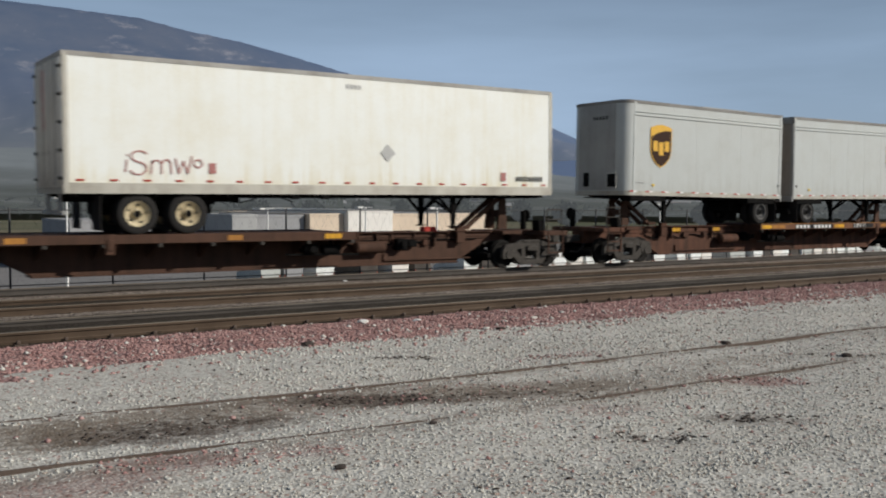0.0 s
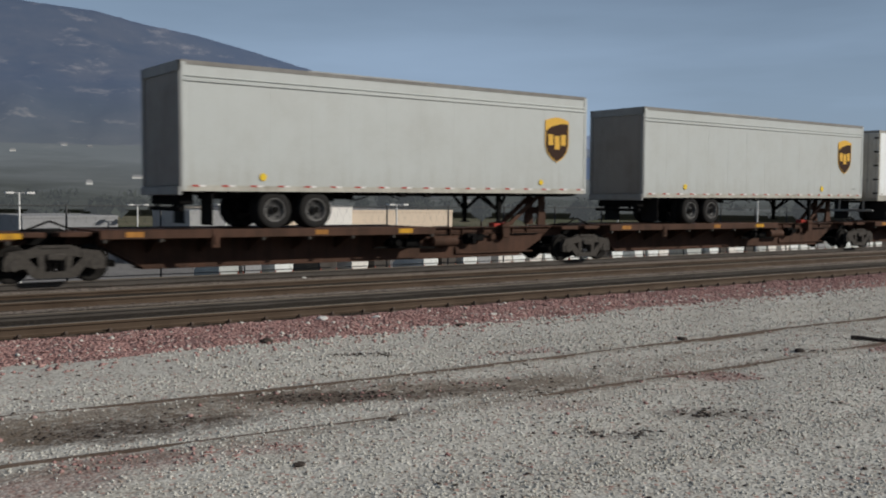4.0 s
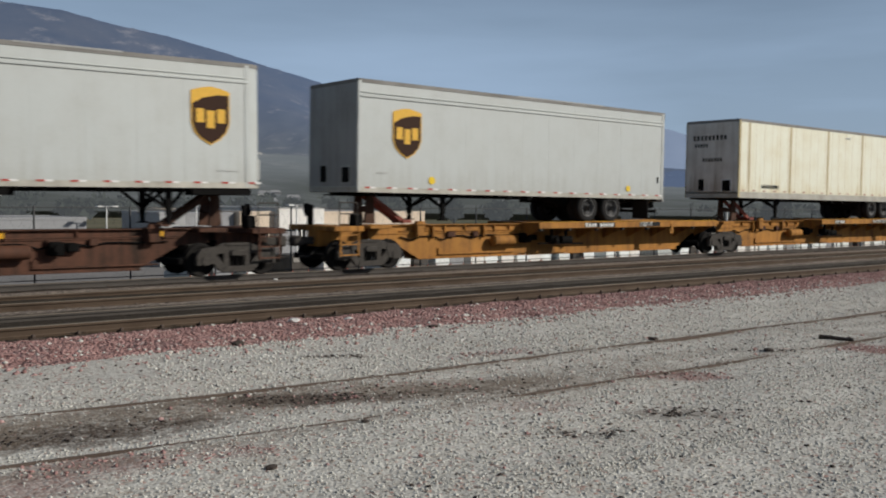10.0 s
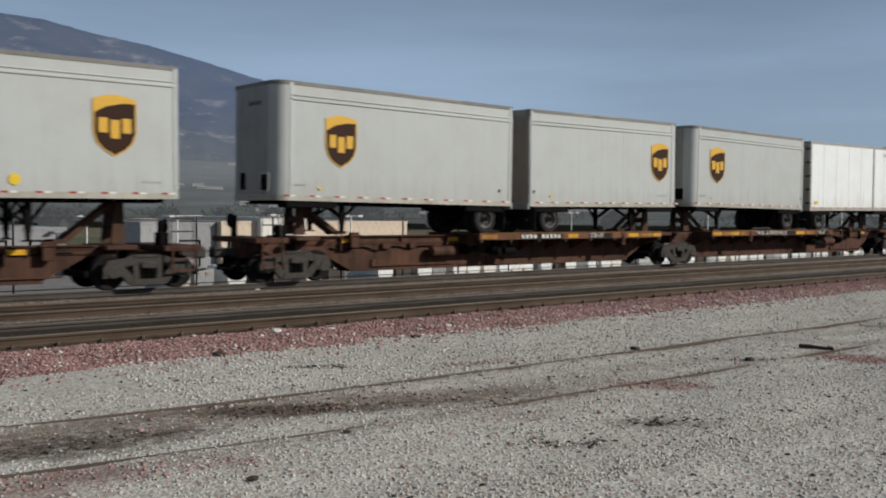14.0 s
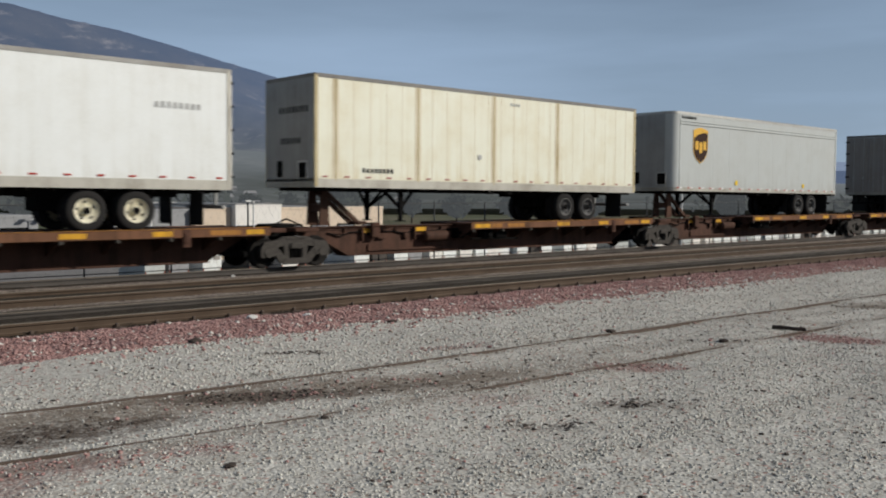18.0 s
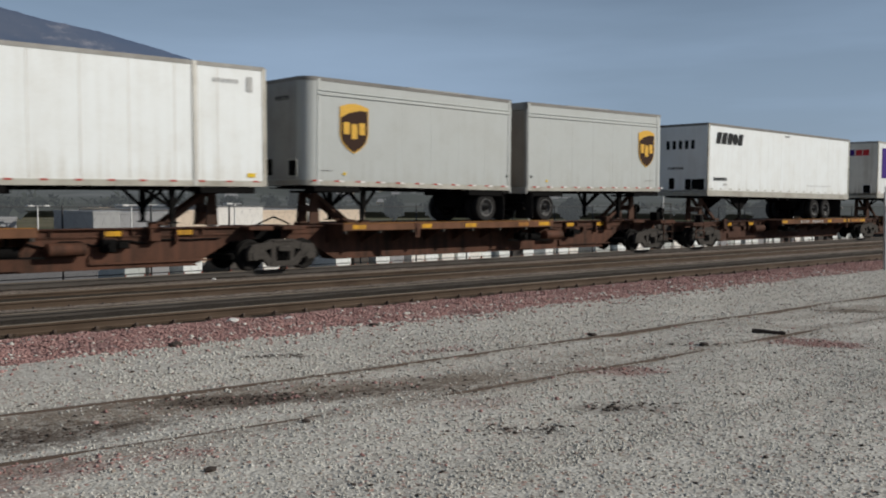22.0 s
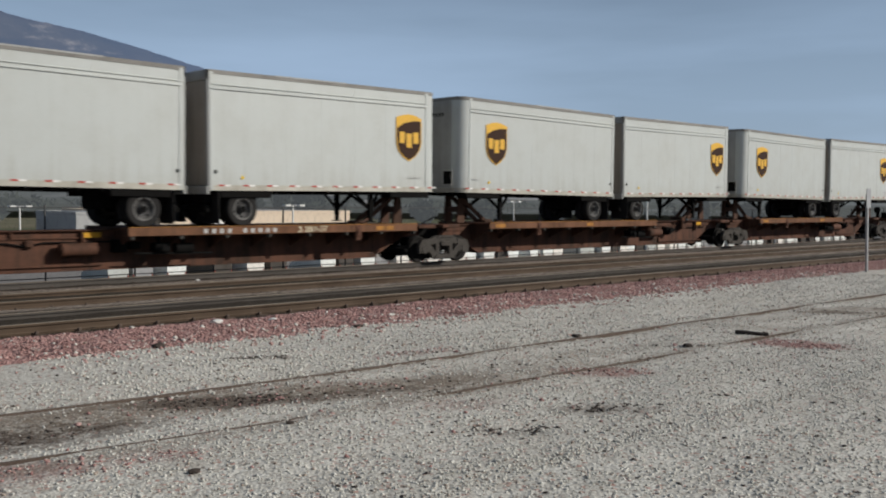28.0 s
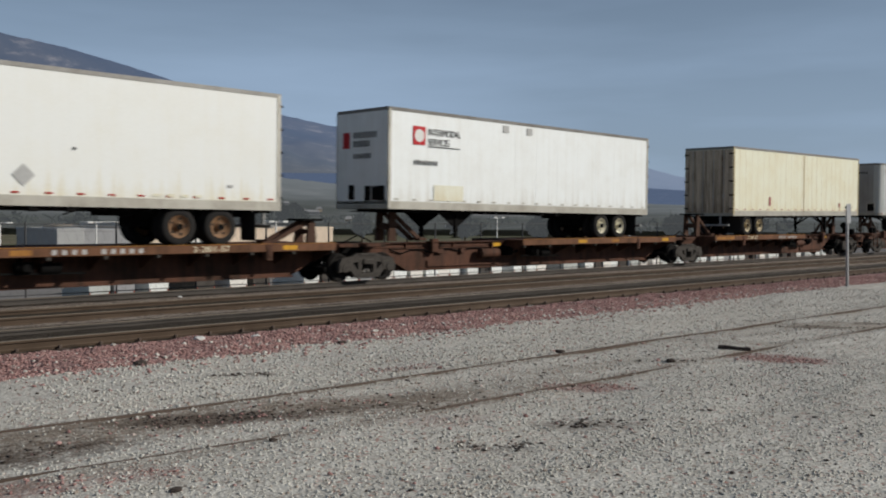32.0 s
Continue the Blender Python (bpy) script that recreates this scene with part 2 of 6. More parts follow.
# soil spots on the gravel: place, half sizes, turn, kind, strength
SOIL = ((3.0, 7.80, 1.7, 0.55, -8, "s", 0.9), (5.6, 7.32, 2.2, 0.50, -20, "s", 1.0), (2.5, 7.52, 1.15, 0.36, -12, "e", 1.0), (4.55, 7.62, 0.90, 0.28, -25, "e", 1.0), (5.9, 7.15, 0.5, 0.12, -25, "e", 0.8),
        (7.6, 7.0, 2.2, 0.40, -14, "s", 0.55), (1.0, 7.8, 1.2, 0.5, 0, "s", 0.7), (6.85, 5.10, 0.50, 0.20, -50, "e", 0.6), (5.7, 5.15, 0.35, 0.14, -45, "e", 0.5),
        (8.45, 6.25, 0.55, 0.30, -45, "r", 0.8), (12.05, 5.80, 0.72, 0.42, -75, "r", 1.0), (7.8, 8.55, 0.6, 0.20, -20, "r", 0.5), (2.3, 6.55, 0.6, 0.28, -20, "r", 0.7),
        (3.2, 6.3, 0.35, 0.2, -25, "r", 0.5), (1.4, 6.3, 0.8, 0.4, 0, "r", 0.6), (16.05, 7.05, 0.60, 0.22, -42, "e", 0.9), (17.4, 6.6, 0.45, 0.20, -42, "e", 0.9), (16.6, 6.9, 1.5, 0.5, -35, "s", 0.6), (6.1, 9.45, 0.45, 0.13, -30, "e", 0.7),
        (9.6, 7.1, 1.5, 0.22, -10, "s", 0.5), (14.5, 7.4, 3.0, 0.35, -6, "s", 0.4), (13.2, 6.9, 0.8, 0.25, -50, "s", 0.5), (6.0, 6.1, 0.5, 0.25, -30, "r", 0.4))


def ground_material():
    """Pale crushed gravel beside the tracks, bare earth and dry grass beyond them."""
    m, n, l, b = nodes_of("gravel_ground", 0.92, 0, 0.2)
    p = n.new("ShaderNodeTexCoord").outputs["Object"]
    v1, v2 = cellular(n, l, p, 34.0), cellular(n, l, p, 12.0)
    sep = n.new("ShaderNodeSeparateColor")
    l.new(v1.outputs["Color"], sep.inputs["Color"])
    tone = span(n, l, sep.outputs[0], 0, 1, 0, 1)
    c = blend(n, l, tone, (0.44, 0.425, 0.38), (0.66, 0.65, 0.595))
    c = blend(n, l, span(n, l, sep.outputs[1], 0.88, 0.96), c, (0.25, 0.215, 0.18))
    c = blend(n, l, span(n, l, sep.outputs[2], 0.93, 0.96), c, (0.40, 0.24, 0.20))
    c = blend(n, l, span(n, l, v1.outputs["Distance"], 0.4, 0.85, 0, 0.45), c, (0.30, 0.275, 0.235))
    # dust and soil worked into the stones, at three sizes
    for size, lo, hi, k, col, way in ((0.33, 0.48, 0.70, 0.45, (0.46, 0.425, 0.36), (0.6, 1.5, 1)), (1.5, 0.54, 0.72, 0.45, (0.38, 0.335, 0.28), (0.5, 1.6, 1)),
                                      (6.0, 0.57, 0.70, 0.50, (0.29, 0.25, 0.205), (0.6, 1.6, 1)), (0.9, 0.52, 0.68, 0.45, (0.74, 0.73, 0.67), (0.5, 1.8, 1))):
        f = noise_of(n, l, p, size, 6, 0.7, way)
        c = blend(n, l, span(n, l, f, lo, hi, 0, k), c, col)
    xyz = n.new("ShaderNodeSeparateXYZ")
    l.new(p, xyz.inputs[0])
    rag = calc(n, l, "ADD", span(n, l, noise_of(n, l, p, 1.9, 7, 0.75), 0.25, 0.75, -1, 1), span(n, l, noise_of(n, l, p, 7.5, 6, 0.75, (0.7, 1.5, 1)), 0.25, 0.75, -0.9, 0.9))

    def patch(cx, cy, rx, ry, ang=0, lo=0.2, hi=1.45):
        ca, sa = math.cos(radians(ang)), math.sin(radians(ang))
        ex, ey = calc(n, l, "SUBTRACT", xyz.outputs[0], cx), calc(n, l, "SUBTRACT", xyz.outputs[1], cy)
        u = calc(n, l, "ADD", calc(n, l, "MULTIPLY", ex, ca / rx), calc(n, l, "MULTIPLY", ey, sa / rx))
        v = calc(n, l, "ADD", calc(n, l, "MULTIPLY", ex, -sa / ry), calc(n, l, "MULTIPLY", ey, ca / ry))
        dx, dy = calc(n, l, "MULTIPLY", u, u), calc(n, l, "MULTIPLY", v, v)
        d = calc(n, l, "ADD", calc(n, l, "ADD", dx, dy), calc(n, l, "MULTIPLY", rag, 0.85))
        return span(n, l, d, hi, lo)

    speck = span(n, l, sep.outputs[0], 0.15, 0.85, 1.0, 0.62)
    earth, soil, red = (0.075, 0.056, 0.043), (0.18, 0.145, 0.110), (0.23, 0.115, 0.10)
    for cx, cy, rx, ry, ang, col, k in SOIL:
        f = calc(n, l, "MULTIPLY", patch(cx, cy, rx, ry, ang), speck)
        c = blend(n, l, calc(n, l, "MULTIPLY", f, k), c, {"e": earth, "s": soil, "r": red}[col])
    # thin soil strips along the sunken rails
    lean = calc(n, l, "ADD", xyz.outputs[1], calc(n, l, "MULTIPLY", xyz.outputs[0], 0.018))
    for mid in (8.15, 6.62):
        off = calc(n, l, "ABSOLUTE", calc(n, l, "SUBTRACT", lean, mid), 0.0)
        f = span(n, l, calc(n, l, "ADD", off, calc(n, l, "MULTIPLY", rag, 0.10)), 0.24, 0.05, 0, 0.55)
        c = blend(n, l, calc(n, l, "MULTIPLY", f, speck), c, soil)
    # beyond the tracks: earth bank, then dry grass and fields
    far = noise_of(n, l, p, 0.02, 6, 0.6, (0.5, 1.5, 1))
    field = blend(n, l, span(n, l, far, 0.4, 0.6), (0.085, 0.095, 0.052), (0.16, 0.14, 0.09))
    lot = blend(n, l, noise_of(n, l, p, 0.3, 4), (0.15, 0.145, 0.14), (0.27, 0.26, 0.25))
    yy = calc(n, l, "ADD", xyz.outputs[1], calc(n, l, "MULTIPLY", rag, 0.4))
    c = blend(n, l, span(n, l, yy, 25.2, 26.0), c, (0.13, 0.115, 0.085))
    c = blend(n, l, span(n, l, yy, 42, 48), c, lot)
    c = blend(n, l, span(n, l, yy, 130, 180), c, field)
    l.new(c, b.inputs["Base Color"])
    h = calc(n, l, "SUBTRACT", 1.0, v1.outputs["Distance"])
    h = calc(n, l, "ADD", h, calc(n, l, "MULTIPLY", calc(n, l, "SUBTRACT", 1.0, v2.outputs["Distance"]), 0.8))
    bumped(n, l, b, h, 0.5, 0.018)
    return m


def ballast_material():
    """Crushed pinkish stone, grimy brown from the rails on."""
    m, n, l, b = nodes_of("pink_ballast", 0.9, 0, 0.2)
    p = n.new("ShaderNodeTexCoord").outputs["Object"]
    v = cellular(n, l, p, 19.0)
    sep = n.new("ShaderNodeSeparateColor")
    l.new(v.outputs["Color"], sep.inputs["Color"])
    c = blend(n, l, sep.outputs[0], (0.30, 0.165, 0.148), (0.46, 0.298, 0.270))
    c = blend(n, l, span(n, l, sep.outputs[1], 0.9, 0.95), c, (0.45, 0.38, 0.35))
    c = blend(n, l, span(n, l, v.outputs["Distance"], 0.35, 0.8, 0, 0.6), c, (0.15, 0.085, 0.078))
    xyz = n.new("ShaderNodeSeparateXYZ")
    l.new(p, xyz.inputs[0])
    grime = blend(n, l, sep.outputs[2], (0.020, 0.0155, 0.0112), (0.052, 0.040, 0.029))
    strip = blend(n, l, sep.outputs[1], (0.10, 0.080, 0.064), (0.46, 0.39, 0.33))
    between = calc(n, l, "MAXIMUM", calc(n, l, "MULTIPLY", span(n, l, xyz.outputs[1], 17.8, 18.0), span(n, l, xyz.outputs[1], 18.75, 18.65)),
                   calc(n, l, "MULTIPLY", span(n, l, xyz.outputs[1], 20.9, 21.0), span(n, l, xyz.outputs[1], 22.3, 22.1)))
    grime = blend(n, l, calc(n, l, "MULTIPLY", between, 0.75), grime, strip)
    yy = calc(n, l, "ADD", xyz.outputs[1], span(n, l, noise_of(n, l, p, 3, 5), 0.3, 0.7, -0.2, 0.2))
    c = blend(n, l, span(n, l, yy, 14.75, 15.1), c, grime)
    l.new(c, b.inputs["Base Color"])
    bumped(n, l, b, calc(n, l, "SUBTRACT", 1.0, v.outputs["Distance"]), 0.8, 0.05)
    return m


def stone_material(name, a, z, odd, rare=0.90):
    """Single stones, each of its own tone."""
    m, n, l, b = nodes_of(name, 0.9, 0, 0.2)
    g = n.new("ShaderNodeNewGeometry").outputs["Random Per Island"]
    p = n.new("ShaderNodeTexCoord").outputs["Object"]
    f = noise_of(n, l, p, 40, 4)
    c = blend(n, l, g, a, z)
    c = blend(n, l, span(n, l, g, rare, rare + 0.01), c, odd)
    c = blend(n, l, span(n, l, f, 0.3, 0.7, 0, 0.22), c, tuple(0.5 * x for x in a))
    l.new(c, b.inputs["Base Color"])
    return m


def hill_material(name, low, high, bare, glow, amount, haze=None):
    """Distant slopes of brush and bare earth, with haze put in as a glow."""
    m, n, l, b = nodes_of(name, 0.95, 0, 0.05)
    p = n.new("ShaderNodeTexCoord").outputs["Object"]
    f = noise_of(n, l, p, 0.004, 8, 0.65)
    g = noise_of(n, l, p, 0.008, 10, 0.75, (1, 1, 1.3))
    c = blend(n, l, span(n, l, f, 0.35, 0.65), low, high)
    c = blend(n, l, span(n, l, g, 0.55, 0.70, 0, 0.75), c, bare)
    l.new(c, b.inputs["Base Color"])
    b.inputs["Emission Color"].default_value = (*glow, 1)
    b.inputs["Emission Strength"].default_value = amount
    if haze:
        # painted haze: one glow colour low down, another above
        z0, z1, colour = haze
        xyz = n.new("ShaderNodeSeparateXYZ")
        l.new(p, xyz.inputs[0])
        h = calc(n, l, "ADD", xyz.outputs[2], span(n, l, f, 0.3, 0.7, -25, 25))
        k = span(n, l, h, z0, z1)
        haze_glow = blend(n, l, k, colour, glow)
        haze_glow = blend(n, l, span(n, l, xyz.outputs[0], 900, 1900, 0, 0.8), haze_glow, tuple(1.55 * q for q in glow))   # painted haze glows stronger towards the far end
        l.new(haze_glow, b.inputs["Emission Color"])
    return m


M.update(ground=ground_material(), ballast=ballast_material(),
         pink_stone=stone_material("pink_stone", (0.30, 0.165, 0.148), (0.46, 0.298, 0.270), (0.56, 0.47, 0.42), 0.96),
         grey_stone=stone_material("grey_stone", (0.50, 0.485, 0.435), (0.67, 0.66, 0.605), (0.34, 0.28, 0.23)),
         # the glow in these four stands in for haze over distance
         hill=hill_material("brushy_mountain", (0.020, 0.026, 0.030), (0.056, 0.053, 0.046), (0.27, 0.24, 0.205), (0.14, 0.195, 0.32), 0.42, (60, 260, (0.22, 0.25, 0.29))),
         far_hill=hill_material("far_ridge_blue_haze", (0.04, 0.05, 0.06), (0.06, 0.07, 0.08), (0.08, 0.09, 0.10), (0.225, 0.282, 0.40), 0.75),
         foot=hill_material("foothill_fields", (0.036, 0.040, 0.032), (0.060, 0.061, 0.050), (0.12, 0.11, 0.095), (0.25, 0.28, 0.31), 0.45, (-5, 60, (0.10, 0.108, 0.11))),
         hazy_leaf=hill_material("hazed_foliage", (0.020, 0.025, 0.019), (0.032, 0.036, 0.027), (0.04, 0.04, 0.03), (0.14, 0.15, 0.155), 0.40),
         leaf=plain("dark_foliage", (0.030, 0.040, 0.022), 0.9, 0, 0.5, 3), trunk=plain("bark", (0.07, 0.055, 0.04), 0.95, 0, 0.4))


# ---- mesh tools ----
class Shape:
    """Collects boxes, beams, tubes and turned forms into one mesh."""

    def __init__(self):
        self.v, self.f = [], []

    def add(self, verts, faces):
        k = len(self.v)
        self.v += [tuple(p) for p in verts]
        self.f += [tuple(i + k for i in face) for face in faces]
        return self

    def box(self, x0, x1, y0, y1, z0, z1, c=0.0):
        (x0, x1), (y0, y1), (z0, z1) = sorted((x0, x1)), sorted((y0, y1)), sorted((z0, z1))
        if c <= 0:
            vs = [(x, y, z) for x in (x0, x1) for y in (y0, y1) for z in (z0, z1)]
            return self.add(vs, [(0, 1, 3, 2), (4, 6, 7, 5), (0, 4, 5, 1), (2, 3, 7, 6), (0, 2, 6, 4), (1, 5, 7, 3)])
        c = min(c, (x1 - x0) / 2.1, (y1 - y0) / 2.1, (z1 - z0) / 2.1)
        vs, at = [], {}
        for i, x in enumerate((x0, x1)):
            for j, y in enumerate((y0, y1)):
                for k, z in enumerate((z0, z1)):
                    sx, sy, sz = (1, -1)[i] * c, (1, -1)[j] * c, (1, -1)[k] * c
                    for a, p in enumerate(((x, y + sy, z + sz), (x + sx, y, z + sz), (x + sx, y + sy, z))):
                        at[i, j, k, a] = len(vs)
                        vs.append(p)
        fs = []
        for i in (0, 1):
            fs.append([at[i, j, k, 0] for j, k in ((0, 0), (0, 1), (1, 1), (1, 0))][:: 1 if i == 0 else -1])
            fs.append([at[j, i, k, 1] for j, k in ((0, 0), (1, 0), (1, 1), (0, 1))][:: 1 if i == 0 else -1])
            fs.append([at[j, k, i, 2] for j, k in ((0, 0), (0, 1), (1, 1), (1, 0))][:: 1 if i == 0 else -1])
        for j in (0, 1):
            for k in (0, 1):
                fs.append([at[0, j, k, 1], at[1, j, k, 1], at[1, j, k, 2], at[0, j, k, 2]])
                fs.append([at[j, 0, k, 0], at[j, 1, k, 0], at[j, 1, k, 2], at[j, 0, k, 2]])
                fs.append([at[j, k, 0, 0], at[j, k, 1, 0], at[j, k, 1, 1], at[j, k, 0, 1]])
        fs += [[at[i, j, k, 0], at[i, j, k, 1], at[i, j, k, 2]] for i in (0, 1) for j in (0, 1) for k in (0, 1)]
        return self.add(vs, fs)

    def beam(self, p, q, w, h, side=(0, 1, 0)):
        """A straight bar from p to q, w along side, h across it."""
        p, q, s = Vector(p), Vector(q), Vector(side)
        d = (q - p).normalized()
        u = d.cross(s).normalized() * (h / 2)
        s = u.cross(d).normalized() * (w / 2)
        vs = [e + a * s + b * u for e in (p, q) for a in (-1, 1) for b in (-1, 1)]
        return self.add(vs, [(0, 1, 3, 2), (4, 6, 7, 5), (0, 4, 5, 1), (2, 3, 7, 6), (0, 2, 6, 4), (1, 5, 7, 3)])

    def tube(self, p, q, r, n=12, r2=None):
        p, q = Vector(p), Vector(q)
        d = (q - p).normalized()
        a = d.orthogonal().normalized()
        b = d.cross(a)
        r2 = r if r2 is None else r2
        vs = [e + (a * math.cos(t) + b * math.sin(t)) * k for e, k in ((p, r), (q, r2)) for t in (i * math.tau / n for i in range(n))]
        fs = [(i, (i + 1) % n, n + (i + 1) % n, n + i) for i in range(n)] + [tuple(range(n))[::-1], tuple(range(n, 2 * n))]
        return self.add(vs, fs)

    def turned(self, profile, n=24, centre=(0, 0, 0)):
        """A profile of (radius, y) turned about the y axis through centre."""
        cx, cy, cz = centre
        vs = [(cx + r * math.cos(t), cy + y, cz + r * math.sin(t)) for r, y in profile for t in (i * math.tau / n for i in range(n))]
        m = len(profile)
        fs = [(k * n + i, (k + 1) * n + i, (k + 1) * n + (i + 1) % n, k * n + (i + 1) % n) for k in range(m - 1) for i in range(n)]
        return self.add(vs, fs)

    def slab(self, outline, y0, y1):
        """A flat outline of (x, z) given thickness from y0 to y1."""
        n = len(outline)
        vs = [(x, y, z) for y in (y0, y1) for x, z in outline]
        return self.add(vs, [tuple(range(n)), tuple(range(2 * n - 1, n - 1, -1))] + [(i, n + i, n + (i + 1) % n, (i + 1) % n) for i in range(n)])

    def mesh(self, name, material, smooth=True):
        me = bpy.data.meshes.new(name)
        me.from_pydata(self.v, [], self.f)
        me.materials.append(material)
        bm = bmesh.new()
        bm.from_mesh(me)
        bmesh.ops.recalc_face_normals(bm, faces=bm.faces)
        bm.to_mesh(me)
        bm.free()
        if smooth:
            me.polygons.foreach_set("use_smooth", [True] * len(me.polygons))
            me.set_sharp_from_angle(angle=radians(38))
        return me


def part(name, shape, material, parent, label=""):
    """Links a shape (or a finished mesh) as one object under a thing or a part."""
    me = shape if isinstance(shape, bpy.types.Mesh) else shape.mesh(name, material)
    ob = new(name, me)
    ob.parent = parent
    return tagged(ob, label) if label else ob


def words(text, size, material, sx=1.0):
    """Flat lettering in the plane y = 0, readable from -y, its left foot at the origin."""
    cu = bpy.data.curves.new("lettering", "FONT")
    cu.body, cu.size, cu.extrude = text, size, 0.002
    ob = new("lettering", cu)
    bpy.context.view_layer.update()
    me = bpy.data.meshes.new_from_object(ob.evaluated_get(bpy.context.evaluated_depsgraph_get()))
    bpy.data.objects.remove(ob)
    me.transform(Matrix.Diagonal((sx, 1, 1, 1)))
    me.transform(pose(0, 0, 0, 90, 0, 0))
    me.materials.clear()
    me.materials.append(material)
    return me


# ---- ground and tracks ----
TRACKS = (15.40, 18.89, 23.03)            # the near rail of each track
GAUGE, RAIL_TOP, TIE_STEP = 1.505, -0.14, 0.69
LINE = TRACKS[2] + GAUGE / 2              # the train's centre line


def steps(*runs):
    """Rising coordinates: (from, to, step) runs, end to end."""
    out = []
    for a, b, s in runs:
        n = max(1, round((b - a) / s))
        out += [a + (b - a) * i / n for i in range(n)]
    return out + [runs[-1][1]]


def lie(y):
    """The lie of the land across the tracks."""
    return float(np.interp(y, (10.8, 14.6, 22.5, 25.6, 27.2, 31.0, 34.0, 46.0), (0.0, -0.36, -0.38, -0.54, -0.78, -1.15, -1.85, -6.2)))


def sheet(name, xs, ys, height, material):
    vs = [(x, y, height(x, y)) for y in ys for x in xs]
    n = len(xs)
    fs = [(j * n + i, j * n + i + 1, (j + 1) * n + i + 1, (j + 1) * n + i) for j in range(len(ys) - 1) for i in range(n - 1)]
    me = bpy.data.meshes.new(name)
    me.from_pydata(vs, [], fs)
    me.materials.append(material)
    me.polygons.foreach_set("use_smooth", [True] * len(fs))
    return new(name, me)


def uneven(x, y):
    near = max(0.0, min(1.0, (46 - abs(x - 20)) / 20)) * (1 if y < 12 else 0.3 if y < 46 else 0)
    return lie(y) + near * (0.035 * noise.noise(Vector((x * 0.5, y * 0.9, 0))) + 0.018 * noise.noise(Vector((x * 2.1, y * 2.6, 4))))


ground = sheet("ground", steps((-4700, -300, 1100), (-300, -10, 40), (-10, 40, 0.2), (40, 120, 2), (120, 400, 40), (400, 4700, 700)),
               steps((-4700, -100, 1150), (-100, 2, 17), (2, 12, 0.2), (12, 15, 1), (15, 25.6, 2), (25.6, 46, 1.2), (46, 200, 40), (200, 4700, 500)),
               uneven, M["ground"])
tagged(ground, "pale crushed gravel ground with dark earth patches", "ground", kind="structure")


def bed(x, y):
    a = 0.045 * noise.noise(Vector((x * 1.3, y * 1.7, 9))) + 0.03 * noise.noise(Vector((x * 4.1, y * 4.3, 2)))
    top = float(np.interp(y, (10.3, 11.1, 12.0, 14.2, 14.75, 15.30, 15.50, 16.85, 17.05, 17.6, 18.4, 18.79, 18.99, 20.35, 20.55, 22.6, 22.93, 23.13, 24.4, 24.7, 25.4, 26.2),
                    (-0.07, -0.02, 0.03, -0.20, -0.325, -0.33, -0.245, -0.235, -0.26, -0.235, -0.245, -0.33, -0.245, -0.235, -0.26, -0.25, -0.33, -0.29, -0.44, -0.46, -0.52, -0.72)))
    return top + (a if y < 14.8 else a * 0.35) + (0.05 * noise.noise(Vector((x * 0.8, 3, 3))) if y < 11.6 else 0)


ballast = sheet("ballast", steps((-120, -8, 8), (-8, 45, 0.2), (45, 90, 1), (90, 420, 15)), steps((10.3, 15.2, 0.16), (15.2, 25.5, 0.1), (25.5, 26.4, 0.4)), bed, M["ballast"])
tagged(ballast, "coarse pinkish crushed-stone ballast along the tracks", "ballast", kind="structure")


PATCHES = tuple(q[:5] for q in SOIL if q[6] > 0.55)


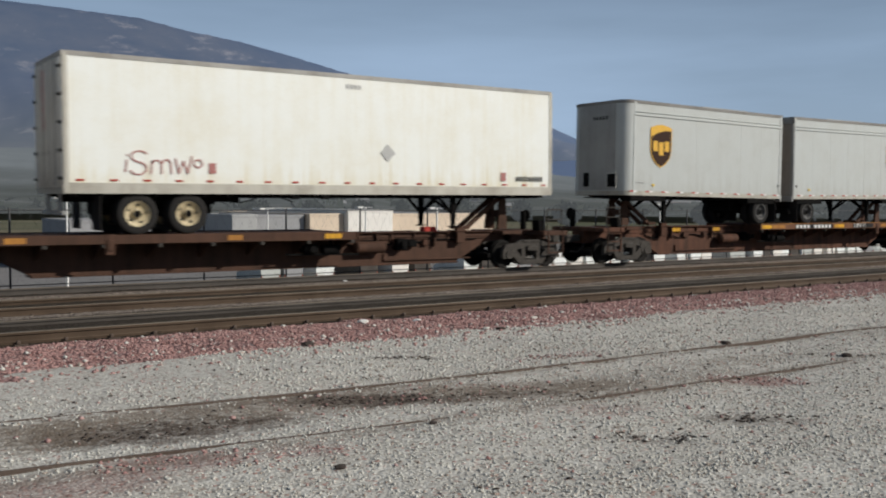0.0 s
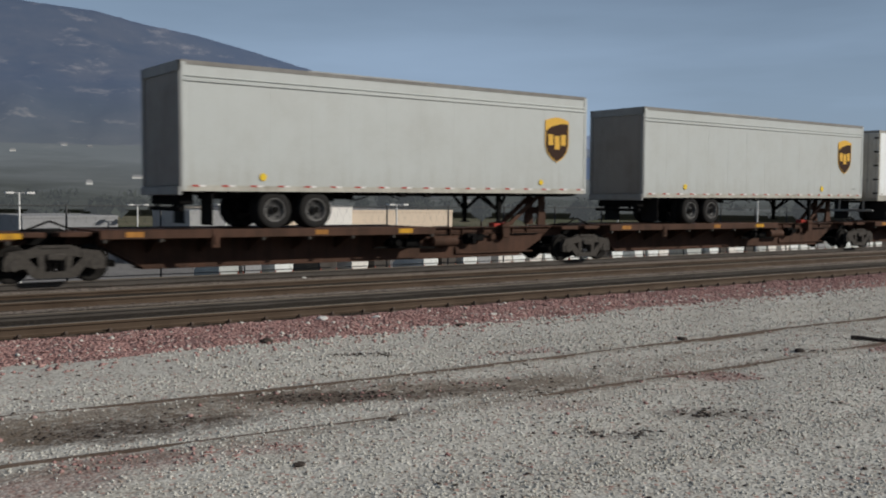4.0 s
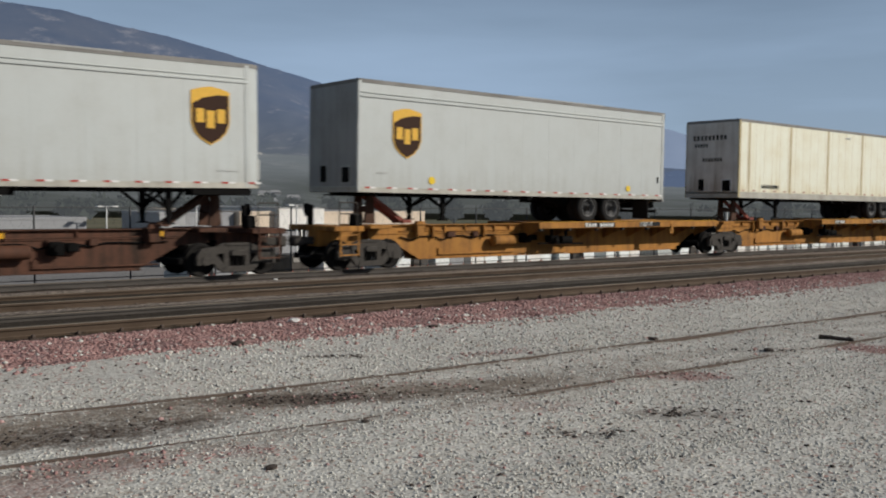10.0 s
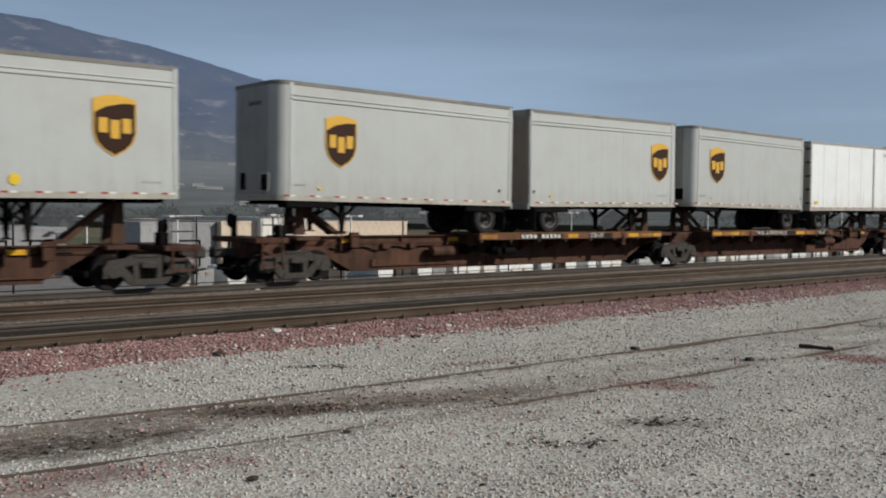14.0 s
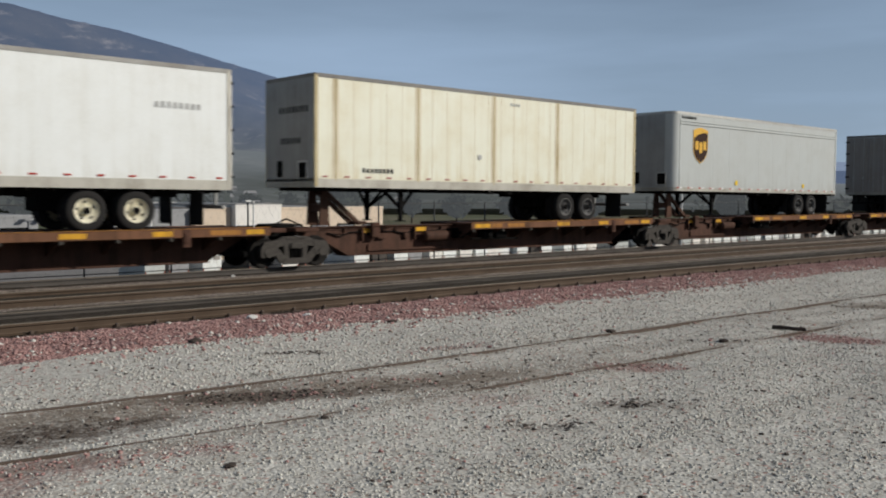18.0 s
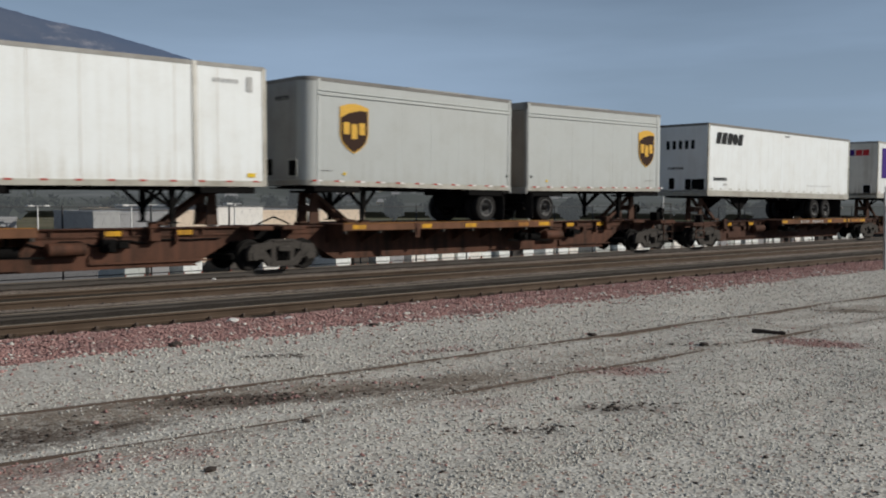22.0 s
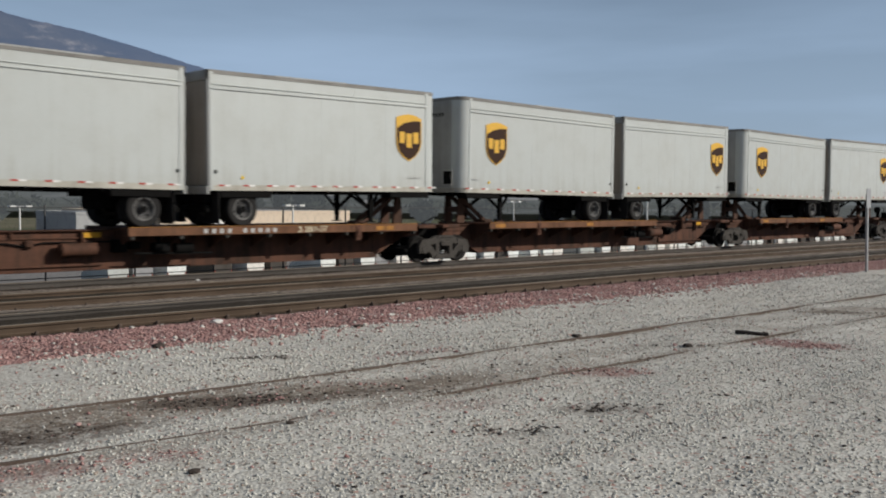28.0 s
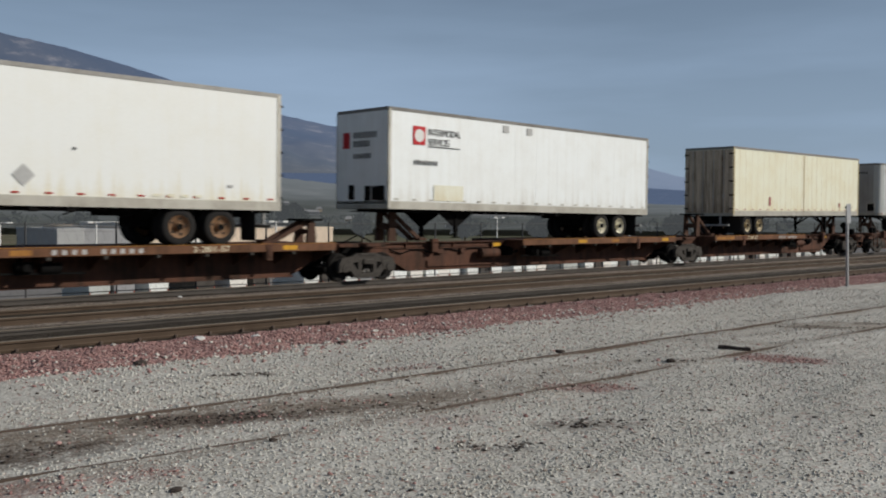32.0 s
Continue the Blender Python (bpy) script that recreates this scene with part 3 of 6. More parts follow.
def stones(name, count, area, size, material, height, seed, label, squat=0.7, thin=None, keep_off=False, ang=0, sink=0.12):
    """Loose eight-sided stones, each skewed and turned its own way."""
    rng = np.random.default_rng(seed)
    x = rng.uniform(area[0], area[1], count)
    y = area[2] + (area[3] - area[2]) * rng.uniform(0, 1, count) ** (thin or 1.0)
    if ang:
        mx, my = (area[0] + area[1]) / 2, (area[2] + area[3]) / 2
        ca, sa = math.cos(radians(ang)), math.sin(radians(ang))
        x, y = mx + (x - mx) * ca - (y - my) * sa, my + (x - mx) * sa + (y - my) * ca
    if keep_off:
        for cx, cy, rx, ry, ang in PATCHES:
            ca, sa = math.cos(radians(ang)), math.sin(radians(ang))
            inside = (((x - cx) * ca + (y - cy) * sa) / rx) ** 2 + (((y - cy) * ca - (x - cx) * sa) / ry) ** 2 < rng.uniform(0.4, 1.3, count)
            x, y = np.where(inside & (rng.uniform(0, 1, count) < 0.86), -3.0, x), y
    s = size[0] + (size[1] - size[0]) * rng.uniform(0, 1, count) ** 2.2
    z = np.array([height(a, b) for a, b in zip(x, y)]) + s * sink
    base = np.array([(1, 0, 0), (0, 1, 0), (-1, 0, 0), (0, -1, 0), (0.1, 0.1, 1), (-0.1, 0, -1)], float)
    tri = np.array([(0, 1, 4), (1, 2, 4), (2, 3, 4), (3, 0, 4), (1, 0, 5), (2, 1, 5), (3, 2, 5), (0, 3, 5)])
    v = base[None] * rng.uniform(0.65, 1.2, (count, 6, 1)) + rng.normal(0, 0.16, (count, 6, 3))
    v[:, :, 2] *= squat
    t = rng.uniform(0, math.tau, count)
    c, k = np.cos(t)[:, None], np.sin(t)[:, None]
    v = np.stack((v[:, :, 0] * c - v[:, :, 1] * k, v[:, :, 0] * k + v[:, :, 1] * c, v[:, :, 2]), -1) * (s / 2)[:, None, None]
    v += np.stack((x, y, z), -1)[:, None, :]
    faces = (tri[None] + (np.arange(count) * 6)[:, None, None]).reshape(-1, 3)
    me = bpy.data.meshes.new(name)
    me.vertices.add(count * 6)
    me.vertices.foreach_set("co", v.reshape(-1))
    me.loops.add(len(faces) * 3)
    me.loops.foreach_set("vertex_index", faces.reshape(-1))
    me.polygons.add(len(faces))
    me.polygons.foreach_set("loop_start", np.arange(len(faces)) * 3)
    me.update(calc_edges=True)
    me.materials.append(material)
    return tagged(new(name, me), label, "stones", kind="stuff")


stones("ballast_stones", 72000, (1.0, 32.0, 11.0, 14.95), (0.024, 0.080), M["pink_stone"], bed, 3, "loose pinkish ballast stones beside the nearest rail", 0.42, sink=0.04)
stones("gravel", 46000, (0.5, 13.0, 4.2, 9.5), (0.008, 0.036), M["grey_stone"], uneven, 5, "small pale loose gravel stones on the ground", 0.8, 1.3, True)
stones("gravel", 22000, (3.0, 14.0, 1.8, 4.4), (0.008, 0.034), M["grey_stone"], uneven, 15, "small pale loose gravel stones on the ground", 0.8)
stones("gravel", 16000, (13.0, 30.0, 4.0, 8.5), (0.012, 0.045), M["grey_stone"], uneven, 16, "small pale loose gravel stones on the ground", 0.8, None, True)
stones("gravel", 14000, (4.0, 26.0, 8.0, 11.4), (0.015, 0.055), M["grey_stone"], uneven, 6, "small pale loose gravel stones on the ground", 0.8)
for k, (x, y, rx, ry, ang, n) in enumerate(((7.0, 5.05, 0.45, 0.18, -50, 120), (5.7, 5.2, 0.35, 0.12, -45, 70), (6.1, 9.4, 0.4, 0.12, -30, 90), (16.2, 6.9, 0.9, 0.35, -60, 120), (4.55, 7.62, 0.6, 0.18, -25, 130), (2.55, 7.52, 0.8, 0.2, -12, 120), (5.4, 7.35, 1.6, 0.35, -20, 140),
                                             (10.6, 6.6, 0.4, 0.12, -40, 80), (9.0, 6.1, 4.0, 1.6, 0, 520), (6.5, 9.2, 5.5, 1.6, 0, 480), (14.0, 8.5, 7.0, 2.2, 0, 420), (8.0, 3.6, 4.5, 1.3, 0, 260))):
    stones("debris", n, (x - rx, x + rx, y - ry, y + ry), (0.015, 0.06), M["wood"], uneven, 40 + k, "dark twigs and clods scattered on the gravel", 0.35, ang=ang)
for k, (x, y, rx, ry, ang, n) in enumerate(((8.45, 6.25, 0.48, 0.26, -45, 170), (12.05, 5.80, 0.36, 0.62, 0, 420), (7.8, 8.55, 0.5, 0.2, -20, 90), (2.3, 6.55, 0.55, 0.25, -20, 150), (3.2, 6.2, 0.3, 0.2, -25, 60), (5.0, 7.5, 1.4, 0.35, -8, 160))):
    stones("spilt_ballast", n, (x - rx, x + rx, y - ry, y + ry), (0.012, 0.05), M["pink_stone"], uneven, 60 + k, "stray reddish stones lying on the gravel", 0.6, ang=ang)
stones("spilt_ballast", 900, (0.8, 20.0, 10.2, 11.6), (0.03, 0.09), M["pink_stone"], uneven, 9, "stray pinkish ballast stones lying on the gravel")
stones("spilt_ballast", 260, (0.8, 14.0, 4.3, 11.0), (0.02, 0.07), M["pink_stone"], uneven, 8, "stray pinkish ballast stones lying on the gravel")
stones("fringe_stones", 1000, (0.8, 26.0, 10.7, 11.7), (0.025, 0.095), M["grey_stone"], bed, 21, "pale broken stones along the foot of the ballast", 0.6)
stones("fringe_stones", 200, (0.8, 20.0, 11.4, 14.2), (0.03, 0.11), M["grey_stone"], bed, 22, "pale broken stones scattered among the ballast", 0.6)
for i, (x, y, s, mat, lab) in enumerate(((7.55, 12.95, 0.20, "pale", "large whitish boulder among the ballast"), (8.25, 12.45, 0.17, "pale", "large whitish boulder among the ballast"),
                                         (8.76, 10.97, 0.17, "wood", "dark angular clod at the edge of the ballast"), (4.44, 6.45, 0.09, "wood", "dark clod of earth on gravel"),
                                         (3.17, 5.74, 0.10, "wood", "dark clod of earth on gravel"), (10.32, 8.12, 0.16, "wood", "flat dark clod beside a buried rail"),
                                         (10.60, 6.55, 0.15, "wood", "flat dark clod beside a buried rail"), (5.6, 11.0, 0.22, "wood", "dark angular clod at the edge of the ballast"), (12.33, 22.09, 0.14, "pale", "small white stone between the tracks"))):
    rng = random.Random(i)
    bm = bmesh.new()
    bmesh.ops.create_icosphere(bm, subdivisions=2, radius=s / 2)
    for v in bm.verts:
        v.co *= 0.75 + 0.5 * abs(noise.noise(v.co * (3 / s) + Vector((i * 7, 0, 0)))) + rng.uniform(-0.05, 0.05)
        v.co.z *= 0.42
    me = bpy.data.meshes.new("rock")
    bm.to_mesh(me)
    bm.free()
    me.materials.append(M[mat])
    rock = new("rock", me)
    rock.location = (x, y, (bed if y > 11.2 else uneven)(x, y) + s * 0.10)
    tagged(rock, lab, "rock")


def rail_outline(y):
    """The cross-section of a flat-bottomed rail, standing on z = 0, 0.18 high."""
    half = ((0.07, 0.0), (0.07, 0.012), (0.02, 0.03), (0.009, 0.05), (0.009, 0.125), (0.036, 0.138), (0.036, 0.17), (0.028, 0.18))
    return [(y + a, z) for a, z in half] + [(y - a, z) for a, z in half[::-1]]


def rail_mesh(y, z, x0, x1, key):
    o = rail_outline(y)
    n = len(o)
    sh = Shape()
    sh.add([(x, a, z + b) for x in (x0, x1) for a, b in o], [(i, (i + 1) % n, n + (i + 1) % n, n + i) for i in range(n)] + [tuple(range(n)), tuple(range(n, 2 * n))[::-1]])
    me = sh.mesh("rail", M[key], False)
    me.materials.append(M["railtop"])
    for p in me.polygons:
        p.material_index = 1 if p.normal.z > 0.5 and p.center.z > z + 0.17 else 0
    return me


tie_mesh = Shape().box(-0.115, 0.115, -1.3, 1.3, -0.17, 0, 0.012).mesh("tie", M["timber"], False)
for i, y in enumerate(TRACKS):
    mid = y + GAUGE / 2
    track = new("track_%d" % (i + 1))
    tagged(track, "weathered railway track with rusty rails on timber ties", "track", kind="structure")
    drop = 0.14 if i == 2 else 0.0        # the last track is canted
    part("rail", rail_mesh(y, RAIL_TOP - 0.18, -200, 600, "railside" if i < 2 else "oily_rail"), None, track, "rusty steel rail with a worn head")
    part("rail", rail_mesh(y + GAUGE, RAIL_TOP - 0.18 - drop, -200, 600, "railside" if i == 1 else "oily_rail"), None, track, "steel rail with a worn head")
    plates = Shape()
    for k in range(-60, 240):
        x = 0.21 + k * TIE_STEP + 0.23 * i
        if -4 <= k < 92:
            tie = part("tie", tie_mesh, None, track)
            tie.location = (x, mid, RAIL_TOP - 0.195 - drop / 2)
            tie.rotation_euler.x = -drop / GAUGE
        for yy in (y,):
            plates.box(x - 0.10, x + 0.10, yy - 0.19, yy + 0.19, RAIL_TOP - 0.196, RAIL_TOP - 0.178)
            for e in (-1,):
                plates.box(x - 0.065, x - 0.005, yy + e * 0.10 - 0.03, yy + e * 0.10 + 0.03, RAIL_TOP - 0.18, RAIL_TOP - 0.12, 0.012)
    tagged(part("rail_fastenings", plates, M["spur_rail"], track, "dark tie plates and spikes"), kind="stuff")
    rest = Shape()
    for k in list(range(-160, -4)) + list(range(92, 500)):
        x = 0.21 + k * TIE_STEP + 0.23 * i
        rest.box(x - 0.115, x + 0.115, mid - 1.3, mid + 1.3, RAIL_TOP - 0.365 - drop, RAIL_TOP - 0.195 - drop)
    tagged(part("tie_rows", rest, M["timber"], track), kind="stuff")

old = new("track_4")
tagged(old, "old disused rails sunk flush into the gravel", "track", kind="structure")
SPUR = ((-40, 10.4), (-10, 9.1), (0, 8.58), (2, 8.40), (4, 8.16), (6, 8.03), (10, 7.95), (18, 7.80), (40, 7.35), (120, 5.8))


def spur(x):
    """The farther of the two sunken rails, which bends gently."""
    return float(np.interp(x, *zip(*SPUR)))


for off, up in ((1.53, 0.016), (0.0, 0.026)):
    rows = [-40, -20, -10, -5] + [0.5 * k for k in range(0, 81)] + [60, 90, 120]
    smooth_y = lambda x: sum(spur(x + e) for e in (-1.5, -0.75, 0, 0.75, 1.5)) / 5 - off
    bar = Shape()
    for k, x in enumerate(rows):
        sunk = up + 0.010 * noise.noise(Vector((x * 0.45, off * 5, 1))) - (0.006 if off else 0.0)
        for dy, z in ((-0.016, -0.06), (-0.016, sunk - 0.006), (-0.009, sunk), (0.009, sunk), (0.016, sunk - 0.006), (0.016, -0.06)):
            bar.v.append((x, smooth_y(x) + dy, z))
        if k:
            q = 6 * k
            bar.f += [(q - 6 + j, q - 5 + j, q + 1 + j, q + j) for j in range(5)]
    bar.f += [tuple(range(6)), tuple(range(len(bar.v) - 6, len(bar.v)))[::-1]]
    part("rail", bar, M["spur_rail"], old, "rusty rail head level with the gravel")

stick = Shape()
for k in range(5):
    a, b = k / 5, (k + 1) / 5
    wob = lambda q: 0.012 * math.sin(5.0 * q + 0.6)
    stick.tube((12.19 + 0.17 * a + wob(a), 6.78 - 0.42 * a, 0.040 + wob(a) * 0.4), (12.19 + 0.17 * b + wob(b), 6.78 - 0.42 * b, 0.040 + wob(b) * 0.4), 0.032 - 0.008 * a, 8, 0.032 - 0.008 * b)
tagged(new("wooden_stick", stick.mesh("wooden_stick", M["wood"])), "short dark weathered piece of timber on the gravel", "stick")

post = new("sign_post")
post.location = (26.56, 10.84, -0.06)
post.rotation_euler[1] = radians(-2.6)
tagged(post, "thin galvanised post with a small grey plate", "post")
part("pole", Shape().box(-0.042, 0.042, -0.03, 0.03, 0, 2.2, 0.006), M["galv"], post)
part("plate", Shape().box(-0.14, 0.14, -0.045, -0.031, 1.82, 2.36, 0.004), M["galv"], post, "small weathered grey plate")

# ---- beyond the tracks ----
fence = new("chain_link_fence")
fence.location = (0, 31.0, -0.82)
tagged(fence, "tall grey chain-link fence behind the tracks", "fence")
mesh_wire = Shape()
for k in range(-2, 42):
    x = 2.7 + 3.05 * k
    part("fence_post", Shape().tube((x, 0, 0), (x, 0, 2.44), 0.032, 8), M["fence"], fence)
for z in (0.08, 1.2, 2.38):
    part("fence_rail", Shape().tube((-3.4, 0, z), (127.8, 0, z), 0.018, 6), M["fence"], fence)
for k in range(400):
    x = -3.4 + 0.32 * k
    for e in (-1, 1):
        mesh_wire.beam((x, 0.02, 0.08), (x + e * 1.2, 0.02, 2.38), 0.0025, 0.0025)
tagged(part("fence_wire", mesh_wire, M["fence"], fence, "thin diagonal wire mesh"), kind="stuff")

FLOOR = -6.2


def hall(name, x0, x1, y, deep, top, mat, label, doors=0, lip=0.35):
    """A flat-roofed hall that stands on the low ground."""
    h = new(name)
    h.location = ((x0 + x1) / 2, y + deep / 2, FLOOR)
    w, t = (x1 - x0) / 2, top - FLOOR
    tagged(h, label, "building")
    part("wall", Shape().box(-w, w, -deep / 2, deep / 2, 0, t - 0.1, 0.05), M[mat], h)
    part("roof", Shape().box(-w + 0.3, w - 0.3, -deep / 2 + 0.3, deep / 2 - 0.3, t - 0.12, t - 0.05), M["greywall"], h)
    rim = Shape()
    rim.box(-w - 0.05, w + 0.05, -deep / 2 - 0.05, -deep / 2 + 0.25, t - lip, t, 0.03).box(-w - 0.05, w + 0.05, deep / 2 - 0.25, deep / 2 + 0.05, t - lip, t, 0.03)
    rim.box(-w - 0.05, -w + 0.25, -deep / 2 + 0.25, deep / 2 - 0.25, t - lip, t, 0.03).box(w - 0.25, w + 0.05, -deep / 2 + 0.25, deep / 2 - 0.25, t - lip, t, 0.03)
    part("parapet", rim, M[mat], h)
    for k in range(doors):
        x = -w + (k + 0.5) * 2 * w / doors
        d = part("dock_door", Shape().box(x - 1.3, x + 1.3, -deep / 2 - 0.06, -deep / 2 + 0.05, 1.1, 4.1, 0.02), M["greywall"], h)
        part("door_frame", Shape().box(x - 1.5, x - 1.3, -deep / 2 - 0.14, -deep / 2, 1.0, 4.3).box(x + 1.3, x + 1.5, -deep / 2 - 0.14, -deep / 2, 1.0, 4.3).box(x - 1.5, x + 1.5, -deep / 2 - 0.14, -deep / 2, 4.1, 4.3), M["dark"], d)
    return h


hall("warehouse", 55.4, 60.3, 108.4, 30, 0.42, "beige", "low beige flat-roofed warehouse wing", 1)
hall("warehouse", 60.4, 67.2, 107.4, 30, 0.92, "offwhite", "taller white block of a flat-roofed warehouse", 2)
hall("warehouse", 67.3, 84.9, 108.4, 30, 0.42, "beige", "long low beige flat-roofed warehouse", 4)
hall("shed", 48.0, 55.2, 109.5, 16, 0.25, "greywall", "low grey flat-roofed shed beside a warehouse", 1)
hall("shed", 44.6, 47.8, 107.5, 12, 0.35, "shed", "pale grey metal shed")
hall("shed", 28.0, 39.0, 116, 14, -0.4, "greywall", "low grey flat-roofed shed", 2)


def parked_van(x, y, mat, tall, label):
    """A delivery van parked in the yard, its rear doors towards the tracks."""
    p = new("parked_van")
    p.location = (x, y, FLOOR)
    tagged(p, label, "van", "vans parked in the yard")
    body = Shape()
    outline = [(0.0, 0.45), (0.04, tall - 0.25), (0.15, tall), (4.1, tall), (4.9, 1.55), (5.7, 1.25), (5.75, 0.45)]
    n = len(outline)
    body.add([(e, a, b) for e in (-0.96, 0.96) for a, b in outline], [(q, (q + 1) % n, n + (q + 1) % n, n + q) for q in range(n)] + [tuple(range(n)), tuple(range(n, 2 * n))])
    part("body", body.mesh("body", M[mat], False), None, p)
    for e in (-1, 1):
        part("rear_window", Shape().box(e * 0.12, e * 0.80, -0.03, 0.06, tall - 0.62, tall - 0.25), M["door"], p)
        part("tail_lamp", Shape().box(e * 0.84, e * 0.95, -0.02, 0.06, 1.05, 1.30), M["hitch_red"], p)
        for a in (1.2, 4.7):
            part("wheel", Shape().tube((e * 0.70, a, 0.36), (e * 0.97, a, 0.36), 0.36, 14), M["tyre"], p)
    part("bumper", Shape().box(-0.94, 0.94, -0.10, 0.08, 0.42, 0.62, 0.02), M["dark"], p)


rng = random.Random(12)
x = 37.0
while x < 196:
    kind = rng.choices(("bright", "white", "offwhite", "parcel", "oily_rail", "greywall"), (5, 4, 2, 1, 9 if x < 62 else 3, 3 if x < 62 else 1))[0]
    if rng.random() < 0.9:
        parked_van(x, 80 + rng.uniform(-0.5, 0.5), kind, rng.uniform(2.5, 2.75), {"bright": "parked white delivery van in a yard", "white": "parked off-white delivery van in a yard", "parcel": "parked grey delivery van in a yard",
                   "offwhite": "parked cream-white delivery van in a yard", "oily_rail": "parked black delivery van in a yard", "greywall": "parked dark grey delivery van in a yard"}[kind])
    x += rng.choice((2.2, 2.3, 2.4, 2.9) if x > 60 else (2.3, 2.5, 3.3))


def lamp(x, y, top, heads):
    h = new("light_mast")
    h.location = (x, y, FLOOR)
    tagged(h, "tall grey area light mast with %d lamp heads" % heads, "light mast")
    t = top - FLOOR
    part("pole", Shape().tube((0, 0, 0), (0, 0, t), 0.13, 10, 0.08), M["pale"], h)
    part("arm", Shape().beam((-0.9, 0, t), (0.9, 0, t), 0.08, 0.08), M["galv"], h)
    for k in range(heads):
        e = -0.9 + 1.8 * k / max(1, heads - 1)
        part("lamp_head", Shape().box(e - 0.35, e + 0.35, -0.5, 0.3, t - 0.12, t + 0.08, 0.04), M["pale"], h, "pale lamp housing")


for b, d, e, heads in ((55.8, 118, 1.55, 2), (47.93, 150, 0.02, 2), (13.44, 95, 0.18, 2), (19.65, 120, -0.45, 2), (34.69, 104, -0.30, 2), (30.4, 105, -0.28, 1), (63.0, 160, 0.5, 2), (24.6, 118, -0.4, 1)):
    lamp(d * math.sin(radians(b)), d * math.cos(radians(b)), 1.85 + d * math.tan(radians(e)), heads)


def tree(bearing, d, top, wide, seed, label):
    """A dark broad tree: trunk, limbs and a ragged crown of leaf clumps."""
    r = random.Random(seed)
    t = new("tree")
    t.location = (d * math.sin(radians(bearing)), d * math.cos(radians(bearing)), FLOOR)
    tagged(t, label, "tree")
    h = 1.85 + d * math.tan(radians(top)) - FLOOR
    w = d * math.tan(radians(wide)) / 2
    trunk = Shape().tube((0, 0, 0), (0.1, 0, h * 0.45), h * 0.035, 8, h * 0.02)
    for k in range(7):
        a = k * 2.4
        trunk.tube((0.1, 0, h * 0.3), (w * 0.6 * math.cos(a), w * 0.6 * math.sin(a), h * r.uniform(0.5, 0.8)), h * 0.014, 6, h * 0.004)
    part("trunk", trunk, M["trunk"], t)
    crown = Shape()
    for k in range(900):
        a, u = r.uniform(0, math.tau), r.uniform(-1, 1)
        q = (r.uniform(0.35, 1.0) ** 0.5) * (0.8 + 0.35 * noise.noise(Vector((math.cos(a) * 1.5, math.sin(a) * 1.5, u * 2 + seed))))
        c = Vector((w * q * math.cos(a) * math.sqrt(1 - u * u), w * q * math.sin(a) * math.sqrt(1 - u * u), h * (0.60 + 0.38 * u * q)))
        s = w * r.uniform(0.06, 0.15)
        vs = [c + Vector((r.gauss(0, s), r.gauss(0, s), r.gauss(0, s))) for _ in range(4)]
        crown.add(vs, [(0, 1, 2), (0, 2, 3), (0, 3, 1)])
    # the crown glows faintly, haze put into its material
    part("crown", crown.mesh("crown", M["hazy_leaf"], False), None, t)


for k, (b, d, top, wide, lab) in enumerate(((34.0, 230, 1.35, 1.3, "tall narrow dark tree behind a warehouse"), (35.7, 220, 0.95, 2.4, "broad dark rounded tree behind a warehouse"), (42.5, 260, 0.2, 1.8, "dark tree beyond a yard"),
                                             (30.2, 320, 0.25, 1.6, "dark tree beyond a yard"), (24.0, 300, 0.1, 2.0, "dark tree beyond a yard"), (18.0, 280, 0.1, 2.4, "dark tree beyond a yard"), (14.8, 150, -0.3, 2.5, "low dark tree beside a yard"),
                                             (39.8, 290, 0.3, 1.4, "dark tree beyond a yard"), (46.0, 300, 0.1, 2.2, "dark tree beyond a yard"), (50.5, 280, 0.2, 1.9, "dark tree beyond a yard"), (58.5, 300, 0.3, 2.0, "dark tree beyond a yard"),
                                             (61.5, 260, 0.2, 1.6, "dark tree beyond a yard"), (27.2, 340, 0.2, 1.4, "dark tree beyond a yard"), (32.6, 300, 0.4, 0.9, "tall narrow dark tree behind a warehouse"))):
    tree(b, d, top, wide, k + 3, lab)

BRUSH = (-40, -20, 0, 10.2, 13.0, 17.5, 20, 22.9, 26.0, 28.9, 30.8, 34.5, 37.7, 39.4, 41.8, 43.0, 44.6, 47, 52, 60, 75, 110)
BRUSH_UP = (6, 9, 10.9, 10.72, 10.6, 10.3, 9.75, 9.3, 8.55, 7.75, 7.25, 6.1, 5.45, 5.2, 4.4, 3.85, 3.45, 2.9, 2.1, 1.6, 1.2, 0.9)
BLUE = (30, 38, 42, 44.6, 46.2, 47.5, 48.4, 50.0, 51.4, 52.4, 53.8, 55.3, 56.9, 58.5, 61, 66, 75, 100)
BLUE_UP = (3.0, 3.1, 3.2, 3.45, 3.93, 4.36, 4.42, 4.18, 4.47, 4.34, 3.9, 3.48, 2.95, 2.5, 2.1, 1.9, 1.7, 1.5)


